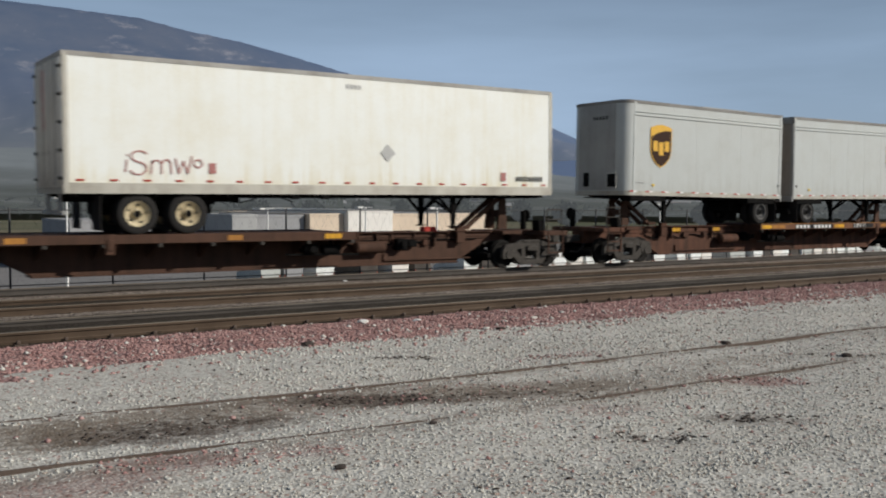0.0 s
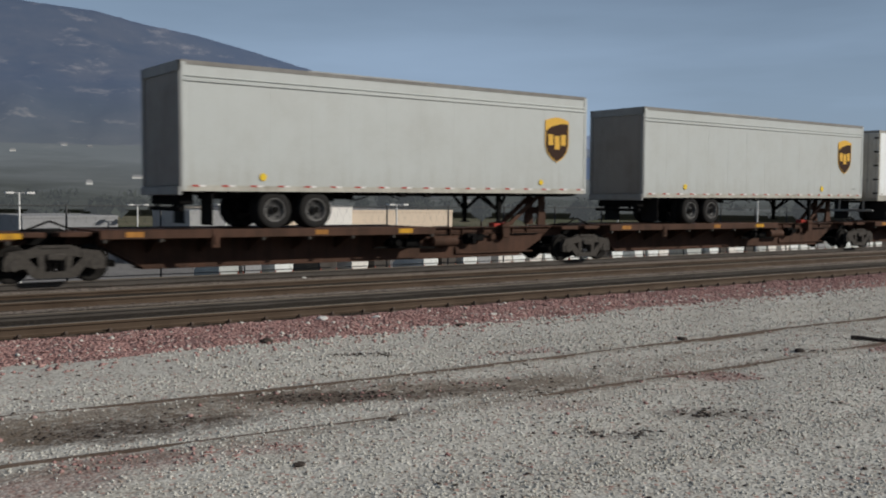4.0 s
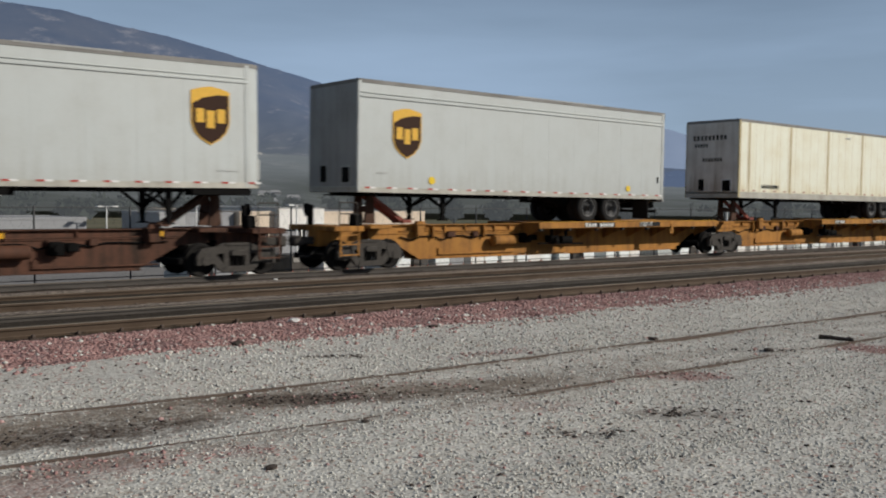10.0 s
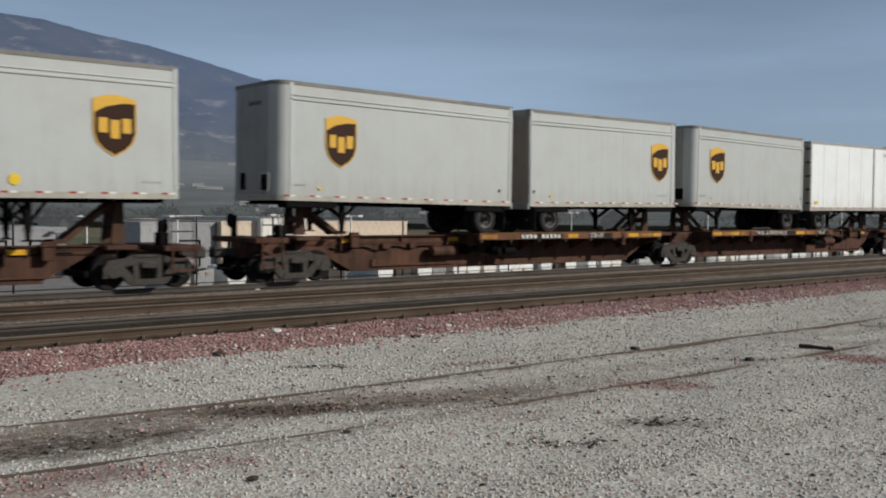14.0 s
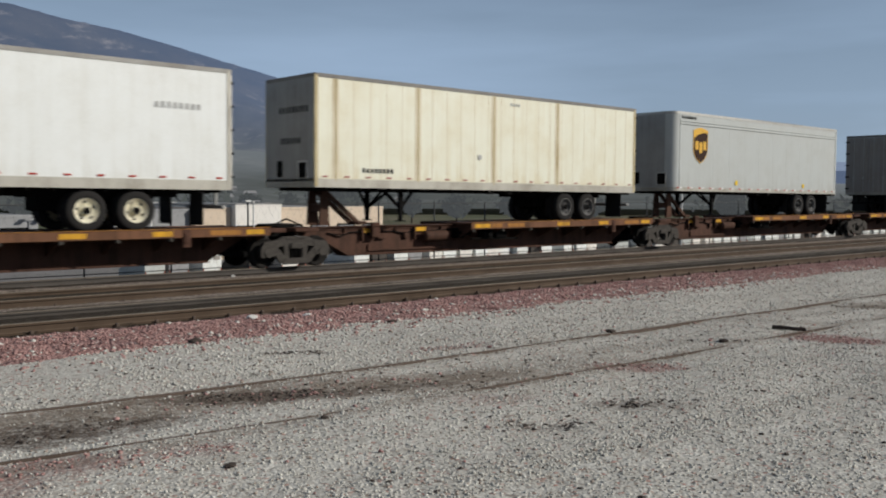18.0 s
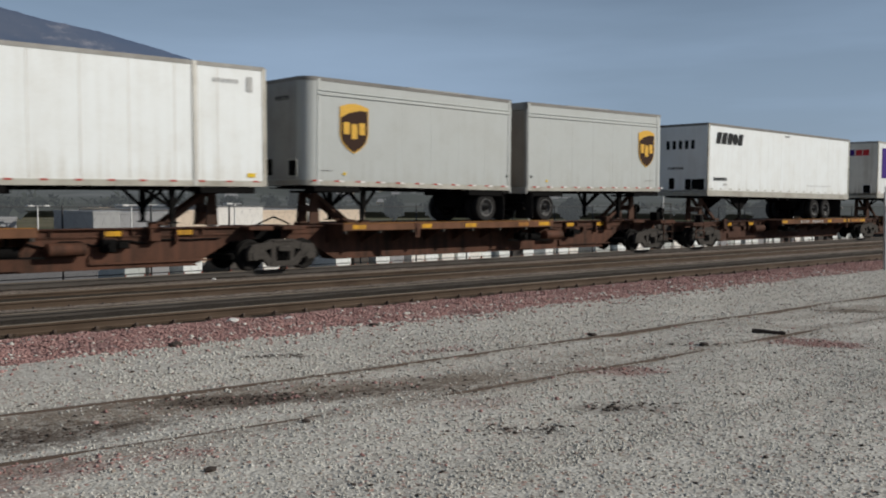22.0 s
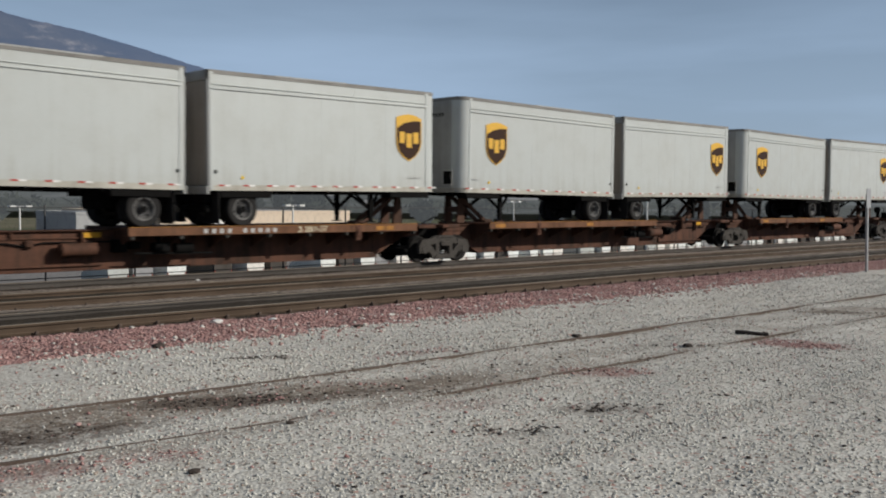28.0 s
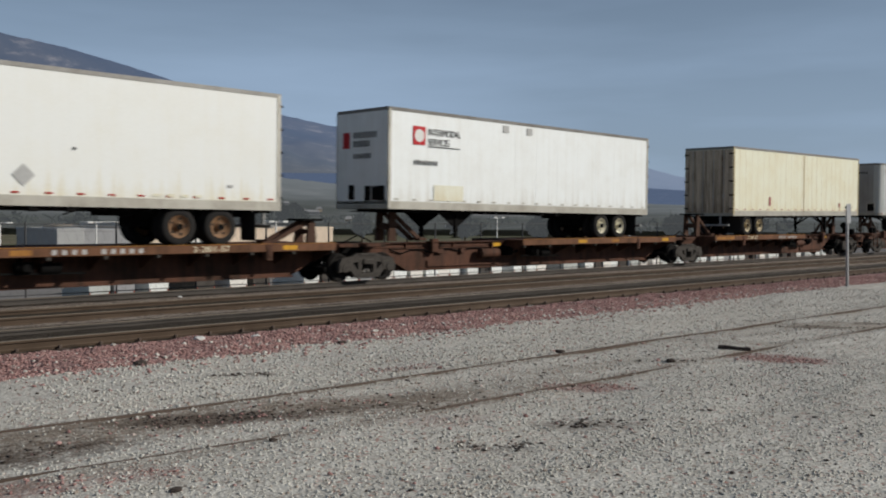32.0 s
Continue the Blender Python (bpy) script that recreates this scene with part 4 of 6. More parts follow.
def slopes(name, near, far, bearings, heights, start, material, rough, label):
    """Rising ground between two distances whose skyline has the given heights in degrees."""
    bs, vs, fs = np.arange(bearings[0], bearings[-1], 0.3), [], []
    rows = 34
    for j in range(rows):
        q = j / (rows - 2)
        r = near + (far - near) * min(1.0, q)
        for b in bs:
            e = float(np.interp(b, bearings, heights))
            w = q ** 1.15 if q <= 1 else 1.0
            k = noise.fractal(Vector((b * 0.16, r * 0.0016, 2.0)), 0.9, 2.1, 5)
            up = start + (e - start) * w + rough * k * min(1.0, q * 3) * max(0.0, 1 - q) * 3
            up = min(up, e) + 0.05 * noise.noise(Vector((b * 2.1, 0, 5))) * (q >= 1)
            z = 1.85 + r * math.tan(radians(up)) if q <= 1 else FLOOR - 40
            if q > 1:
                r = far * 1.12
            vs.append((r * math.sin(radians(b)), r * math.cos(radians(b)), z))
    n = len(bs)
    fs = [(j * n + i, j * n + i + 1, (j + 1) * n + i + 1, (j + 1) * n + i) for j in range(rows - 1) for i in range(n - 1)]
    me = bpy.data.meshes.new(name)
    me.from_pydata(vs, [], fs)
    me.materials.append(material)
    me.polygons.foreach_set("use_smooth", [True] * len(fs))
    return tagged(new(name, me), label, "mountain", kind="structure")


# haze on these slopes is glow in their materials
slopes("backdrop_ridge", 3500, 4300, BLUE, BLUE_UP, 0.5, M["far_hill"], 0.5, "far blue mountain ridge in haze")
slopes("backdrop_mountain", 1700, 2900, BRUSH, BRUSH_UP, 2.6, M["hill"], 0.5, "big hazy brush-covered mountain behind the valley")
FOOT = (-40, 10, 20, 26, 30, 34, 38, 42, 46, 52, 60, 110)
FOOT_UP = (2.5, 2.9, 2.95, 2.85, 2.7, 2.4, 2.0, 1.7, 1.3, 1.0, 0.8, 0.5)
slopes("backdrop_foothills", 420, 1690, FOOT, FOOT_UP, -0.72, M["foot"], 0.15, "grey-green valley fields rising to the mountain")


def house(b, r, w, h, mat, label):
    e = float(np.interp(b, FOOT, FOOT_UP))
    q = ((r - 420) / 1270)
    up = -0.72 + (e + 0.72) * q ** 1.15
    t = new("valley_house")
    t.location = (r * math.sin(radians(b)), r * math.cos(radians(b)), 1.85 + r * math.tan(radians(up)) - 1.0)
    t.rotation_euler[2] = -radians(b)
    tagged(t, label, "house")
    part("wall", Shape().box(-w / 2, w / 2, 0, w * 0.6, 0, h), M[mat], t)
    part("roof", Shape().add([(-w / 2 - 0.4, -0.5, h), (w / 2 + 0.4, -0.5, h), (w / 2 + 0.4, w * 0.6 + 0.5, h), (-w / 2 - 0.4, w * 0.6 + 0.5, h), (-w / 2 + 1, w * 0.3, h + 2.2), (w / 2 - 1, w * 0.3, h + 2.2)],
                                [(0, 1, 5, 4), (1, 2, 5), (2, 3, 4, 5), (3, 0, 4), (0, 3, 2, 1)]), M["greywall"], t)


rng = random.Random(7)
for b, r, w, h in [(b + rng.gauss(0, 0.5), r + rng.gauss(0, 25), w * rng.uniform(0.35, 0.9), rng.uniform(2.2, 3.2)) for b, r, w, h in [(23.6, 1640, 40, 4), (16.6, 1640, 22, 4), (20.6, 1150, 22, 5), (22.0, 1140, 34, 5), (22.9, 1150, 26, 5), (24.6, 1160, 24, 5), (26.5, 1190, 34, 5), (27.4, 1660, 20, 6), (36.4, 900, 20, 5), (37.8, 950, 16, 5),
                   (38.6, 1050, 16, 5), (39.5, 1000, 18, 5), (40.4, 1100, 16, 5), (41.3, 1000, 18, 5), (48.0, 1000, 40, 6), (50.0, 1010, 22, 5)] for _ in range(2)] + [(rng.uniform(12, 62), rng.uniform(620, 1600), rng.uniform(6, 11), rng.uniform(2.4, 3.4)) for _ in range(12)]:
    house(b, r, w, h, rng.choice(("offwhite", "beige", "pale", "greywall")), "small pale house far off in the valley")
clumps = Shape()
for k in range(70):
    b, r = rng.uniform(8, 66), rng.uniform(440, 800)
    e = float(np.interp(b, FOOT, FOOT_UP))
    z = 1.85 + r * math.tan(radians(-0.72 + (e + 0.72) * ((r - 420) / 1270) ** 1.15))
    c = Vector((r * math.sin(radians(b)), r * math.cos(radians(b)), z))
    for j in range(10):
        s = rng.uniform(0.8, 2.2)
        o = c + Vector((rng.gauss(0, 4), rng.gauss(0, 4), rng.uniform(0, 4)))
        clumps.add([o + Vector((rng.gauss(0, s), rng.gauss(0, s), rng.gauss(0, s))) for _ in range(4)], [(0, 1, 2), (0, 2, 3), (0, 3, 1), (1, 3, 2)])
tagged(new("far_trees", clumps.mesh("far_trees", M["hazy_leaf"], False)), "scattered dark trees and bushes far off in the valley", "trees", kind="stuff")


# ---- the train: trailers ----
CAR_DECKS = ((23.0, 1.12), (-68.5, 1.05), (-126.7, 1.18), (-184.8, 1.15), (-274.3, 0.99), (-333.2, 1.13), (-391.5, 1.12), (-460.0, 1.06))


def deck_at(x):
    """The height of the car deck that carries the train's metre x."""
    return next(h for start, h in CAR_DECKS if x > start)


SPEED = 14.048                            # metres a second towards +x
HALF = 1.30                              # half a trailer's width
TYRE = [(0.30, 0.02), (0.34, 0.0), (0.46, 0.005), (0.49, 0.03), (0.50, 0.07), (0.50, 0.19), (0.49, 0.23), (0.46, 0.255), (0.34, 0.26), (0.30, 0.24), (0.30, 0.02)]


def tyre_shape(k):
    return Shape().turned([(r * k, y) for r, y in TYRE], 28)


def rim_shape(k):
    s = Shape().turned([(0.305 * k, 0.0), (0.29 * k, 0.012), (0.275 * k, 0.03), (0.25 * k, 0.06), (0.20 * k, 0.10), (0.13 * k, 0.115), (0.115 * k, 0.05), (0.10 * k, -0.01), (0.0, -0.02)], 28)
    for i in range(10):
        a = i * math.tau / 10
        s.tube((0.165 * k * math.cos(a), 0.112, 0.165 * k * math.sin(a)), (0.165 * k * math.cos(a), 0.07, 0.165 * k * math.sin(a)), 0.018, 6)
    return s


# black discs on the rim stand in for the shade inside its hand holes
def hole_shape(k):
    s = Shape()
    for i in range(5):
        a = (i + 0.5) * math.tau / 5
        s.tube((0.225 * k * math.cos(a), 0.088, 0.225 * k * math.sin(a)), (0.225 * k * math.cos(a), 0.066, 0.225 * k * math.sin(a)), 0.042 * k, 8)
    return s


def hub_shape(k):
    return Shape().tube((0, 0.08, 0), (0, -0.035, 0), 0.105 * k, 14, 0.085 * k)


WHEELS = {}
REFLECTOR = {key: Shape().box(-0.09, 0.09, -0.004, 0.004, 0, 0.045).mesh("reflector", M[key]) for key in ("red", "pale", "graffiti", "rail_edge")}
CROSS = Shape().box(-0.03, 0.03, -HALF + 0.05, HALF - 0.05, -0.07, 0.01).mesh("crossmember", M["dark"])


def wheel(parent, x, y, r, side, rim_key):
    """A road wheel; side -1 faces the camera's side."""
    k = r / 0.5
    if (r, rim_key) not in WHEELS:
        WHEELS[r, rim_key] = (tyre_shape(k).mesh("wheel", M["tyre"]), rim_shape(k).mesh("rim", M[rim_key]), hole_shape(k).mesh("rim_face", M["black"]), hub_shape(k).mesh("hub", M["dark"]),
                              Shape().turned([(0.315 * k, 0.004), (0.31 * k, -0.006), (0.285 * k, -0.004), (0.278 * k, 0.02)], 28).mesh("rim_edge", M["ring"]))
    ty, ri, ho, hu, ed = WHEELS[r, rim_key]
    w = part("wheel", ty, None, parent)
    w.matrix_basis = pose(x, y, r, 0, 0, 0 if side < 0 else 180) @ pose(0, 0, 0, 0, random.uniform(0, 360), 0)
    part("rim", ri, None, w)
    tagged(part("rim_face", ho, None, w), kind="stuff")
    part("hub", hu, None, w)
    if rim_key == "rim_grey":
        part("rim_edge", ed, None, w)


def shield(parent, x, z, w, h, y):
    """A plain dark shield with a gold head and gold bars, no lettering."""
    def outline(k, dz=0.0):
        return [(x - w / 2 * k, z + h * 0.42 * k + dz), (x - w * 0.25 * k, z + h * 0.475 * k + dz), (x, z + h * 0.5 * k + dz), (x + w * 0.25 * k, z + h * 0.475 * k + dz), (x + w / 2 * k, z + h * 0.42 * k + dz),
                (x + w / 2 * k, z - h * 0.12 * k + dz), (x + w * 0.42 * k, z - h * 0.28 * k + dz), (x + w * 0.25 * k, z - h * 0.40 * k + dz), (x, z - h * 0.5 * k + dz),
                (x - w * 0.25 * k, z - h * 0.40 * k + dz), (x - w * 0.42 * k, z - h * 0.28 * k + dz), (x - w / 2 * k, z - h * 0.12 * k + dz)]
    e = part("emblem", Shape().slab(outline(1.0), y - 0.004, y), M["gold"], parent, "gold-edged dark brown shield emblem")
    low = [(a, b) for a, b in outline(0.93, -0.01 * h) if b < z + 0.2 * h]
    low = [(x + w * 0.465, z + h * 0.20), *low, (x - w * 0.465, z + h * 0.20), (x - w * 0.2, z + h * 0.30), (x + w * 0.18, z + h * 0.36), (x + w * 0.465, z + h * 0.36)]
    part("emblem_field", Shape().slab(low, y - 0.008, y - 0.004), M["shield"], e)
    for k, (dz, hh) in enumerate(((0.0, 0.24), (-0.06, 0.30), (0.0, 0.24))):
        cx = x + (k - 1) * w * 0.27
        part("emblem_bar", Shape().box(cx - w * 0.105, cx + w * 0.105, y - 0.012, y - 0.008, z + h * (dz - hh / 2), z + h * (dz + hh / 2), 0.003), M["gold"], e)


def hose(points, r, n=6):
    """One bent pipe through the points."""
    pts = [Vector(p) for p in points]
    s, k = Shape(), len(points)
    vs = []
    for i, p in enumerate(pts):
        d = (pts[min(i + 1, k - 1)] - pts[max(i - 1, 0)]).normalized()
        a = d.cross(Vector((0.03, 1, 0.02))).normalized()
        b = d.cross(a)
        vs += [p + (a * math.cos(q) + b * math.sin(q)) * r for q in (j * math.tau / n for j in range(n))]
    return s.add(vs, [(i * n + j, i * n + (j + 1) % n, (i + 1) * n + (j + 1) % n, (i + 1) * n + j) for i in range(k - 1) for j in range(n)])


def bar_row(parent, name, x0, x1, z, h, y, key, cells=6, label=""):
    """Unreadable small writing as a row of plain bars."""
    s, r = Shape(), random.Random(int(abs(x0 * 100)))
    w = (x1 - x0) / cells
    for k in range(cells):
        s.box(x0 + k * w, x0 + k * w + w * 0.52, y - 0.003, y, z, z + h * r.uniform(0.85, 1.0))
    tagged(part(name, s, M[key], parent), label, kind="stuff")


def trailer(rear, nose, axle, look_, label, single=False, rims="rim_grey", tyre=0.5, low=2.03, tall=5.26, legs=3.5, extras=(), vee=False, rail=0.0, bars=False, joints=(1.41, 4.55, 7.65, 10.77, 13.9)):
    """A box trailer lying along the train from rear to nose (train metres); axle: its wheels' distance from the rear.
    look_: paints of the side, the ends and the roof edge, and the kind of wall."""
    d = 1 if nose > rear else -1
    org = rear + d * axle
    t = new("semi_trailer")
    tagged(t, label, "trailer", "trailers on the train")
    xr, xn = rear - org, nose - org
    side, end, edge, wall = look_
    L = abs(nose - rear)
    f = lambda a: xr + d * a              # a metres forward of the rear end
    deck = deck_at((rear + nose) / 2)
    rail_h, mark_z = (0.15, 0.115) if single or (side in ("parcel", "silver") and not rail) else (0.25, 0.29)
    z0, z1 = low - deck, tall - deck
    rr = 0.42 if wall == "round" else 0.05
    # box body, with its front corners rounded or square
    if wall == "round":
        arc = [(xn - d * rr + d * rr * math.sin(q), HALF - rr + rr * math.cos(q)) for q in np.linspace(0, math.pi / 2, 7)]
        out = [(xr, -HALF), (xr, HALF)] + arc + [(x, -y) for x, y in arc[::-1]]
    else:
        out = [(xr, -HALF), (xr, HALF), (xn - d * rr, HALF), (xn, HALF - rr), (xn, rr - HALF), (xn - d * rr, -HALF)]
    def ring(o, za, zb):
        n = len(o)
        return [(x, y, z) for z in (za, zb) for x, y in o], [(i, (i + 1) % n, n + (i + 1) % n, n + i) for i in range(n)] + [tuple(range(n)), tuple(range(n, 2 * n))]
    body = Shape().add(*ring(out, z0 + rail_h - 0.01, z1 - 0.10))
    t_body = part("body", body, M[side], t)
    grow = lambda o, g: [(x + (g if x > (xr + xn) / 2 else -g), y * (1 + g / HALF)) for x, y in o]
    part("bottom_rail", Shape().add(*ring(grow(out, 0.012), z0, z0 + rail_h)), M["rail_edge"], t)
    part("roof", Shape().add(*ring(grow(out, 0.012), z1 - 0.11, z1)), M[edge], t)
    # seams, ribs and panel joints on the sides
    ribs = Shape()
    pitch = 0.61 if wall == "panel" else 1.22
    thin = 0.004 if single and side == "bright" else 0.002 if side in ("parcel", "ash", "bright") else 0.0014
    a = pitch
    while a < L - 0.5:
        for e in (-1, 1):
            y = e * HALF
            ribs.box(f(a) - 0.012, f(a) + 0.012, y - thin, y + thin, z0 + 0.17, z1 - 0.11)
        a += pitch
    tagged(part("wall_ribs", ribs, M["soiled" if side in ("bright", "white") and single else "seam" if wall == "panel" else side], t_body), kind="stuff")
    if wall in ("round", "smooth") and side in ("parcel", "ash"):
        band = Shape()
        x0, x1 = sorted((f(0.05), f(L - rr - 0.02)))
        for e in (-1, 1):
            band.box(x0, x1, e * HALF - 0.035, e * HALF + 0.035, z1 - 0.52, z1 - 0.46, 0.012).box(x0, x1, e * HALF - 0.030, e * HALF + 0.030, z1 - 0.40, z1 - 0.37, 0.008)
        part("top_band", band, M[side], t)
        top = Shape()
        top.box(f(L * 0.25), f(L * 0.55), -HALF - 0.02, -HALF + 0.05, z1 - 0.03, z1 + 0.012)
        part("roof_strip", top, M["nose"], t)
    for a in (0.06, L - 0.06 - (rr if wall == "round" else 0)):
        for e in (-1, 1):
            posts = Shape().box(f(a) - 0.06, f(a) + 0.06, e * HALF - 0.016, e * HALF + 0.016, z0 + 0.02, z1 - 0.05, 0.006)
            part("corner_post", posts, M[side if side in ("parcel", "ash", "silver") else "rail_edge" if side not in ("cream", "mustard") else "joint"], t)
    if wall == "post":
        part("door_post", Shape().box(f(L - 2.15) - 0.07, f(L - 2.15) + 0.07, -HALF - 0.03, -HALF + 0.02, z0, z1, 0.01), M["silver"], t)
    if wall == "panel":
        for a in joints:
            part("panel_joint", Shape().box(f(a) - 0.024, f(a) + 0.024, -HALF - 0.014, -HALF, z0 + 0.17, z1 - 0.11, 0.005), M["joint"], t)
            part("joint_strip", Shape().box(f(a) - 0.13, f(a) - 0.026, -HALF - 0.004, -HALF, z0 + 0.17, z1 - 0.11).box(f(a) + 0.026, f(a) + 0.10, -HALF - 0.004, -HALF, z0 + 0.17, z1 - 0.11), M["seam"], t)
    # markers along the bottom rail
    count = int(L / 0.75)
    red_key = "graffiti" if side in ("cream", "mustard") else "rail_edge" if side == "bright" and not single else "red"
    for k in range(count):
        a = 0.35 + k * (L - 0.7) / (count - 1)
        for key, o in ((red_key, 0.0), ("pale", 0.18))[:2 if side in ("parcel", "ash") else 1]:
            part("reflector", REFLECTOR[key], None, t).location = (f(a) + o, -HALF - 0.014, z0 + mark_z)
    # front wall
    xo = xn + d * 0.012
    front = Shape().box(xn, xo, -HALF + rr, HALF - rr, z0 + 0.17, z1 - 0.11)
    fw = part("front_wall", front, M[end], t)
    part("connection_box", Shape().box(xo, xo + d * 0.03, -0.95, -0.55, z0 + 0.28, z0 + 0.72, 0.01), M["dark"], fw, "dark connection box")
    part("connection_box", Shape().box(xo, xo + d * 0.03, 0.35, 0.62, z0 + 0.30, z0 + 0.78, 0.01), M["dark"], fw, "dark connection box")
    if end == "frontal":
        for y in (-1.02, -0.38):
            part("connection_box", Shape().box(xo, xo + d * 0.05, y - 0.14, y + 0.16, z0 + 0.26, z0 + 0.74, 0.01), M["dark"], fw, "dark connection box")
    fr = Shape()
    fr.box(xo, xo + d * 0.035, -0.99, -0.95, z0 + 0.24, z0 + 0.76).box(xo, xo + d * 0.035, -0.55, -0.51, z0 + 0.24, z0 + 0.76).box(xo, xo + d * 0.035, -0.95, -0.55, z0 + 0.72, z0 + 0.76)
    part("box_frame", fr, M["pale" if side != "parcel" else "silver"], fw)
    # rear doors
    xo = xr - d * 0.012
    if side in ("parcel", "ash") and not bars:
        part("roller_door", Shape().box(xr, xo, -HALF + 0.14, HALF - 0.14, z0 + 0.12, z1 - 0.28, 0.004), M["door"], t, "dark roller door")
        rf = Shape()
        for e in (-1, 1):
            rf.box(xr, xr - d * 0.05, e * (HALF - 0.13), e * HALF, z0, z1, 0.01)
        rf.box(xr, xr - d * 0.05, -HALF, HALF, z1 - 0.27, z1, 0.01)
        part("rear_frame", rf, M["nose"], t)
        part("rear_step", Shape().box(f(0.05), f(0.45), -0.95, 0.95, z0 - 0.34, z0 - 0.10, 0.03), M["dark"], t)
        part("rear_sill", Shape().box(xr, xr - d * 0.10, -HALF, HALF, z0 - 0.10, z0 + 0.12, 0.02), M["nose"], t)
    else:
        for e in (-1, 1):
            leaf = part("rear_door", Shape().box(xr, xr - d * 0.045, e * 0.012, e * (HALF - 0.03), z0 + 0.14, z1 - 0.14, 0.008), M["door" if side == "parcel" else end], t)
            for q in (0.14, 0.55, 0.98):
                part("door_rib", Shape().box(xr - d * 0.043, xr - d * 0.062, e * (q - 0.05), e * (q + 0.05), z0 + 0.18, z1 - 0.18, 0.008), M["door" if side == "parcel" else end], leaf)
            for q in (0.28, 0.82):
                rod = Shape().tube((xr - d * 0.07, e * q, z0 + 0.14), (xr - d * 0.07, e * q, z1 - 0.14), 0.018, 8)
                part("lock_rod", rod.box(xr - d * 0.05, xr - d * 0.10, e * q - 0.05, e * q + 0.05, z0 + 0.9, z0 + 1.0, 0.01), M["silver"], leaf)
            for q in range(5):
                z = z0 + 0.35 + q * (z1 - z0 - 0.7) / 4
                part("hinge", Shape().box(xr - d * 0.03, xr - d * 0.075, e * (HALF - 0.20), e * (HALF + 0.012), z - 0.035, z + 0.035, 0.008), M["dark"], leaf)
    # underframe
    for e in (-1, 1):
        x0, x1 = sorted((f(max(0.0, axle - 2.0)), f(axle + 2.2 if not single else axle + 1.2)))
        part("slide_rail", Shape().box(x0, x1, e * 0.50, e * 0.62, z0 - 0.20, z0, 0.01), M["dark"], t)
        part("frame_rail", Shape().box(f(0.2), f(L - 0.2), e * 0.40, e * 0.47, z0 - 0.10, z0 - 0.03), M["dark"], t)
    a = 0.3
    while a < L - 0.3:
        part("crossmember", CROSS, None, t).location = (f(a), 0, z0)
        a += 0.61
    part("coupler_plate", Shape().box(f(L - 1.9), f(L - 0.2), -0.85, 0.85, z0 - 0.09, z0 - 0.06, 0.01), M["dark"], t)
    g = Shape()
    for e in (-1, 1):
        g.box(f(0.04), f(0.12), e * 0.55, e * 0.63, z0 - 0.42, z0, 0.01)
    g.box(f(0.02), f(0.14), -1.05, 1.05, z0 - 0.50, z0 - 0.40, 0.015)
    part("rear_guard", g, M["dark" if side in ("parcel", "ash", "silver") else "nose"], t)
    part("suspension", Shape().box(-d * (0.55 if single else 1.35), d * (0.9 if single else 1.5), -0.50, 0.50, tyre - 0.02, z0 - 0.12, 0.04), M["dark"], t)
    axles = (0.0,) if single else (-0.62, 0.62)
    for o in axles:
        ax = part("axle", Shape().tube((d * o, -1.1, tyre), (d * o, 1.1, tyre), 0.065, 10).box(d * o - 0.10, d * o + 0.10, -0.62, -0.5, tyre - 0.1, z0 - 0.15).box(d * o - 0.10, d * o + 0.10, 0.5, 0.62, tyre - 0.1, z0 - 0.15)
                  .tube((d * o + 0.16, -0.3, tyre + 0.12), (d * o + 0.16, -0.05, tyre + 0.12), 0.11, 10).beam((d * o - 0.5, -0.56, tyre + 0.10), (d * o + 0.5, -0.56, tyre + 0.10), 0.08, 0.05), M["dark"], t)
        for e, y in ((-1, -1.22), (-1, -0.88), (1, 1.22), (1, 0.88)):
            wheel(t, d * o, y, tyre, e, rims)
    for e in (-1, 1) if single else ():
        part("mud_flap", Shape().box(f(0.26), f(0.28), e * 0.5, e * 1.3, 0.10, z0 - 0.05), M["tyre"], t, "black rubber mud flap")
        part("rear_bracket", Shape().box(f(0.02), f(0.10), e * 0.38, e * 0.50, 0.18, z0, 0.01).box(f(0.0), f(0.14), e * 0.1, e * 1.1, 0.40, 0.50, 0.01), M["dark"], t)
    for e in (-1, 1) if axle > 1.9 else ():
        part("mud_flap", Shape().box(f(0.80), f(0.82), e * 0.55, e * 1.28, 0.12, z0 - 0.05), M["tyre"], t, "black rubber mud flap")
    # landing gear
    xl = f(L - legs)
    for e in (-1, 1):
        gear = Shape().box(xl - 0.075, xl + 0.075, e * 0.80, e * 0.92, 0.25, z0, 0.01).box(xl - 0.055, xl + 0.055, e * 0.815, e * 0.905, 0.06, 0.25).box(xl - 0.13, xl + 0.13, e * 0.74, e * 0.98, 0.03, 0.065, 0.01)
        gear.beam((xl, e * 0.86, 0.42), (xl - d * 0.75, e * 0.60, z0), 0.07, 0.07).beam((xl, e * 0.86, 0.42), (xl + d * 0.55, e * 0.60, z0), 0.07, 0.07)
        if vee:
            gear.slab([(xl - 0.95, z0), (xl + 0.95, z0), (xl + 0.12, 0.42), (xl - 0.12, 0.42)], e * 0.83, e * 0.87)
        part("landing_leg", gear, M["dark"], t)
    part("leg_brace", Shape().beam((xl, -0.82, 0.45), (xl, 0.82, 0.45), 0.07, 0.07).beam((xl, -0.82, 0.45), (xl, 0.0, z0), 0.06, 0.06).beam((xl, 0.82, 0.45), (xl, 0.0, z0), 0.06, 0.06), M["dark"], t)
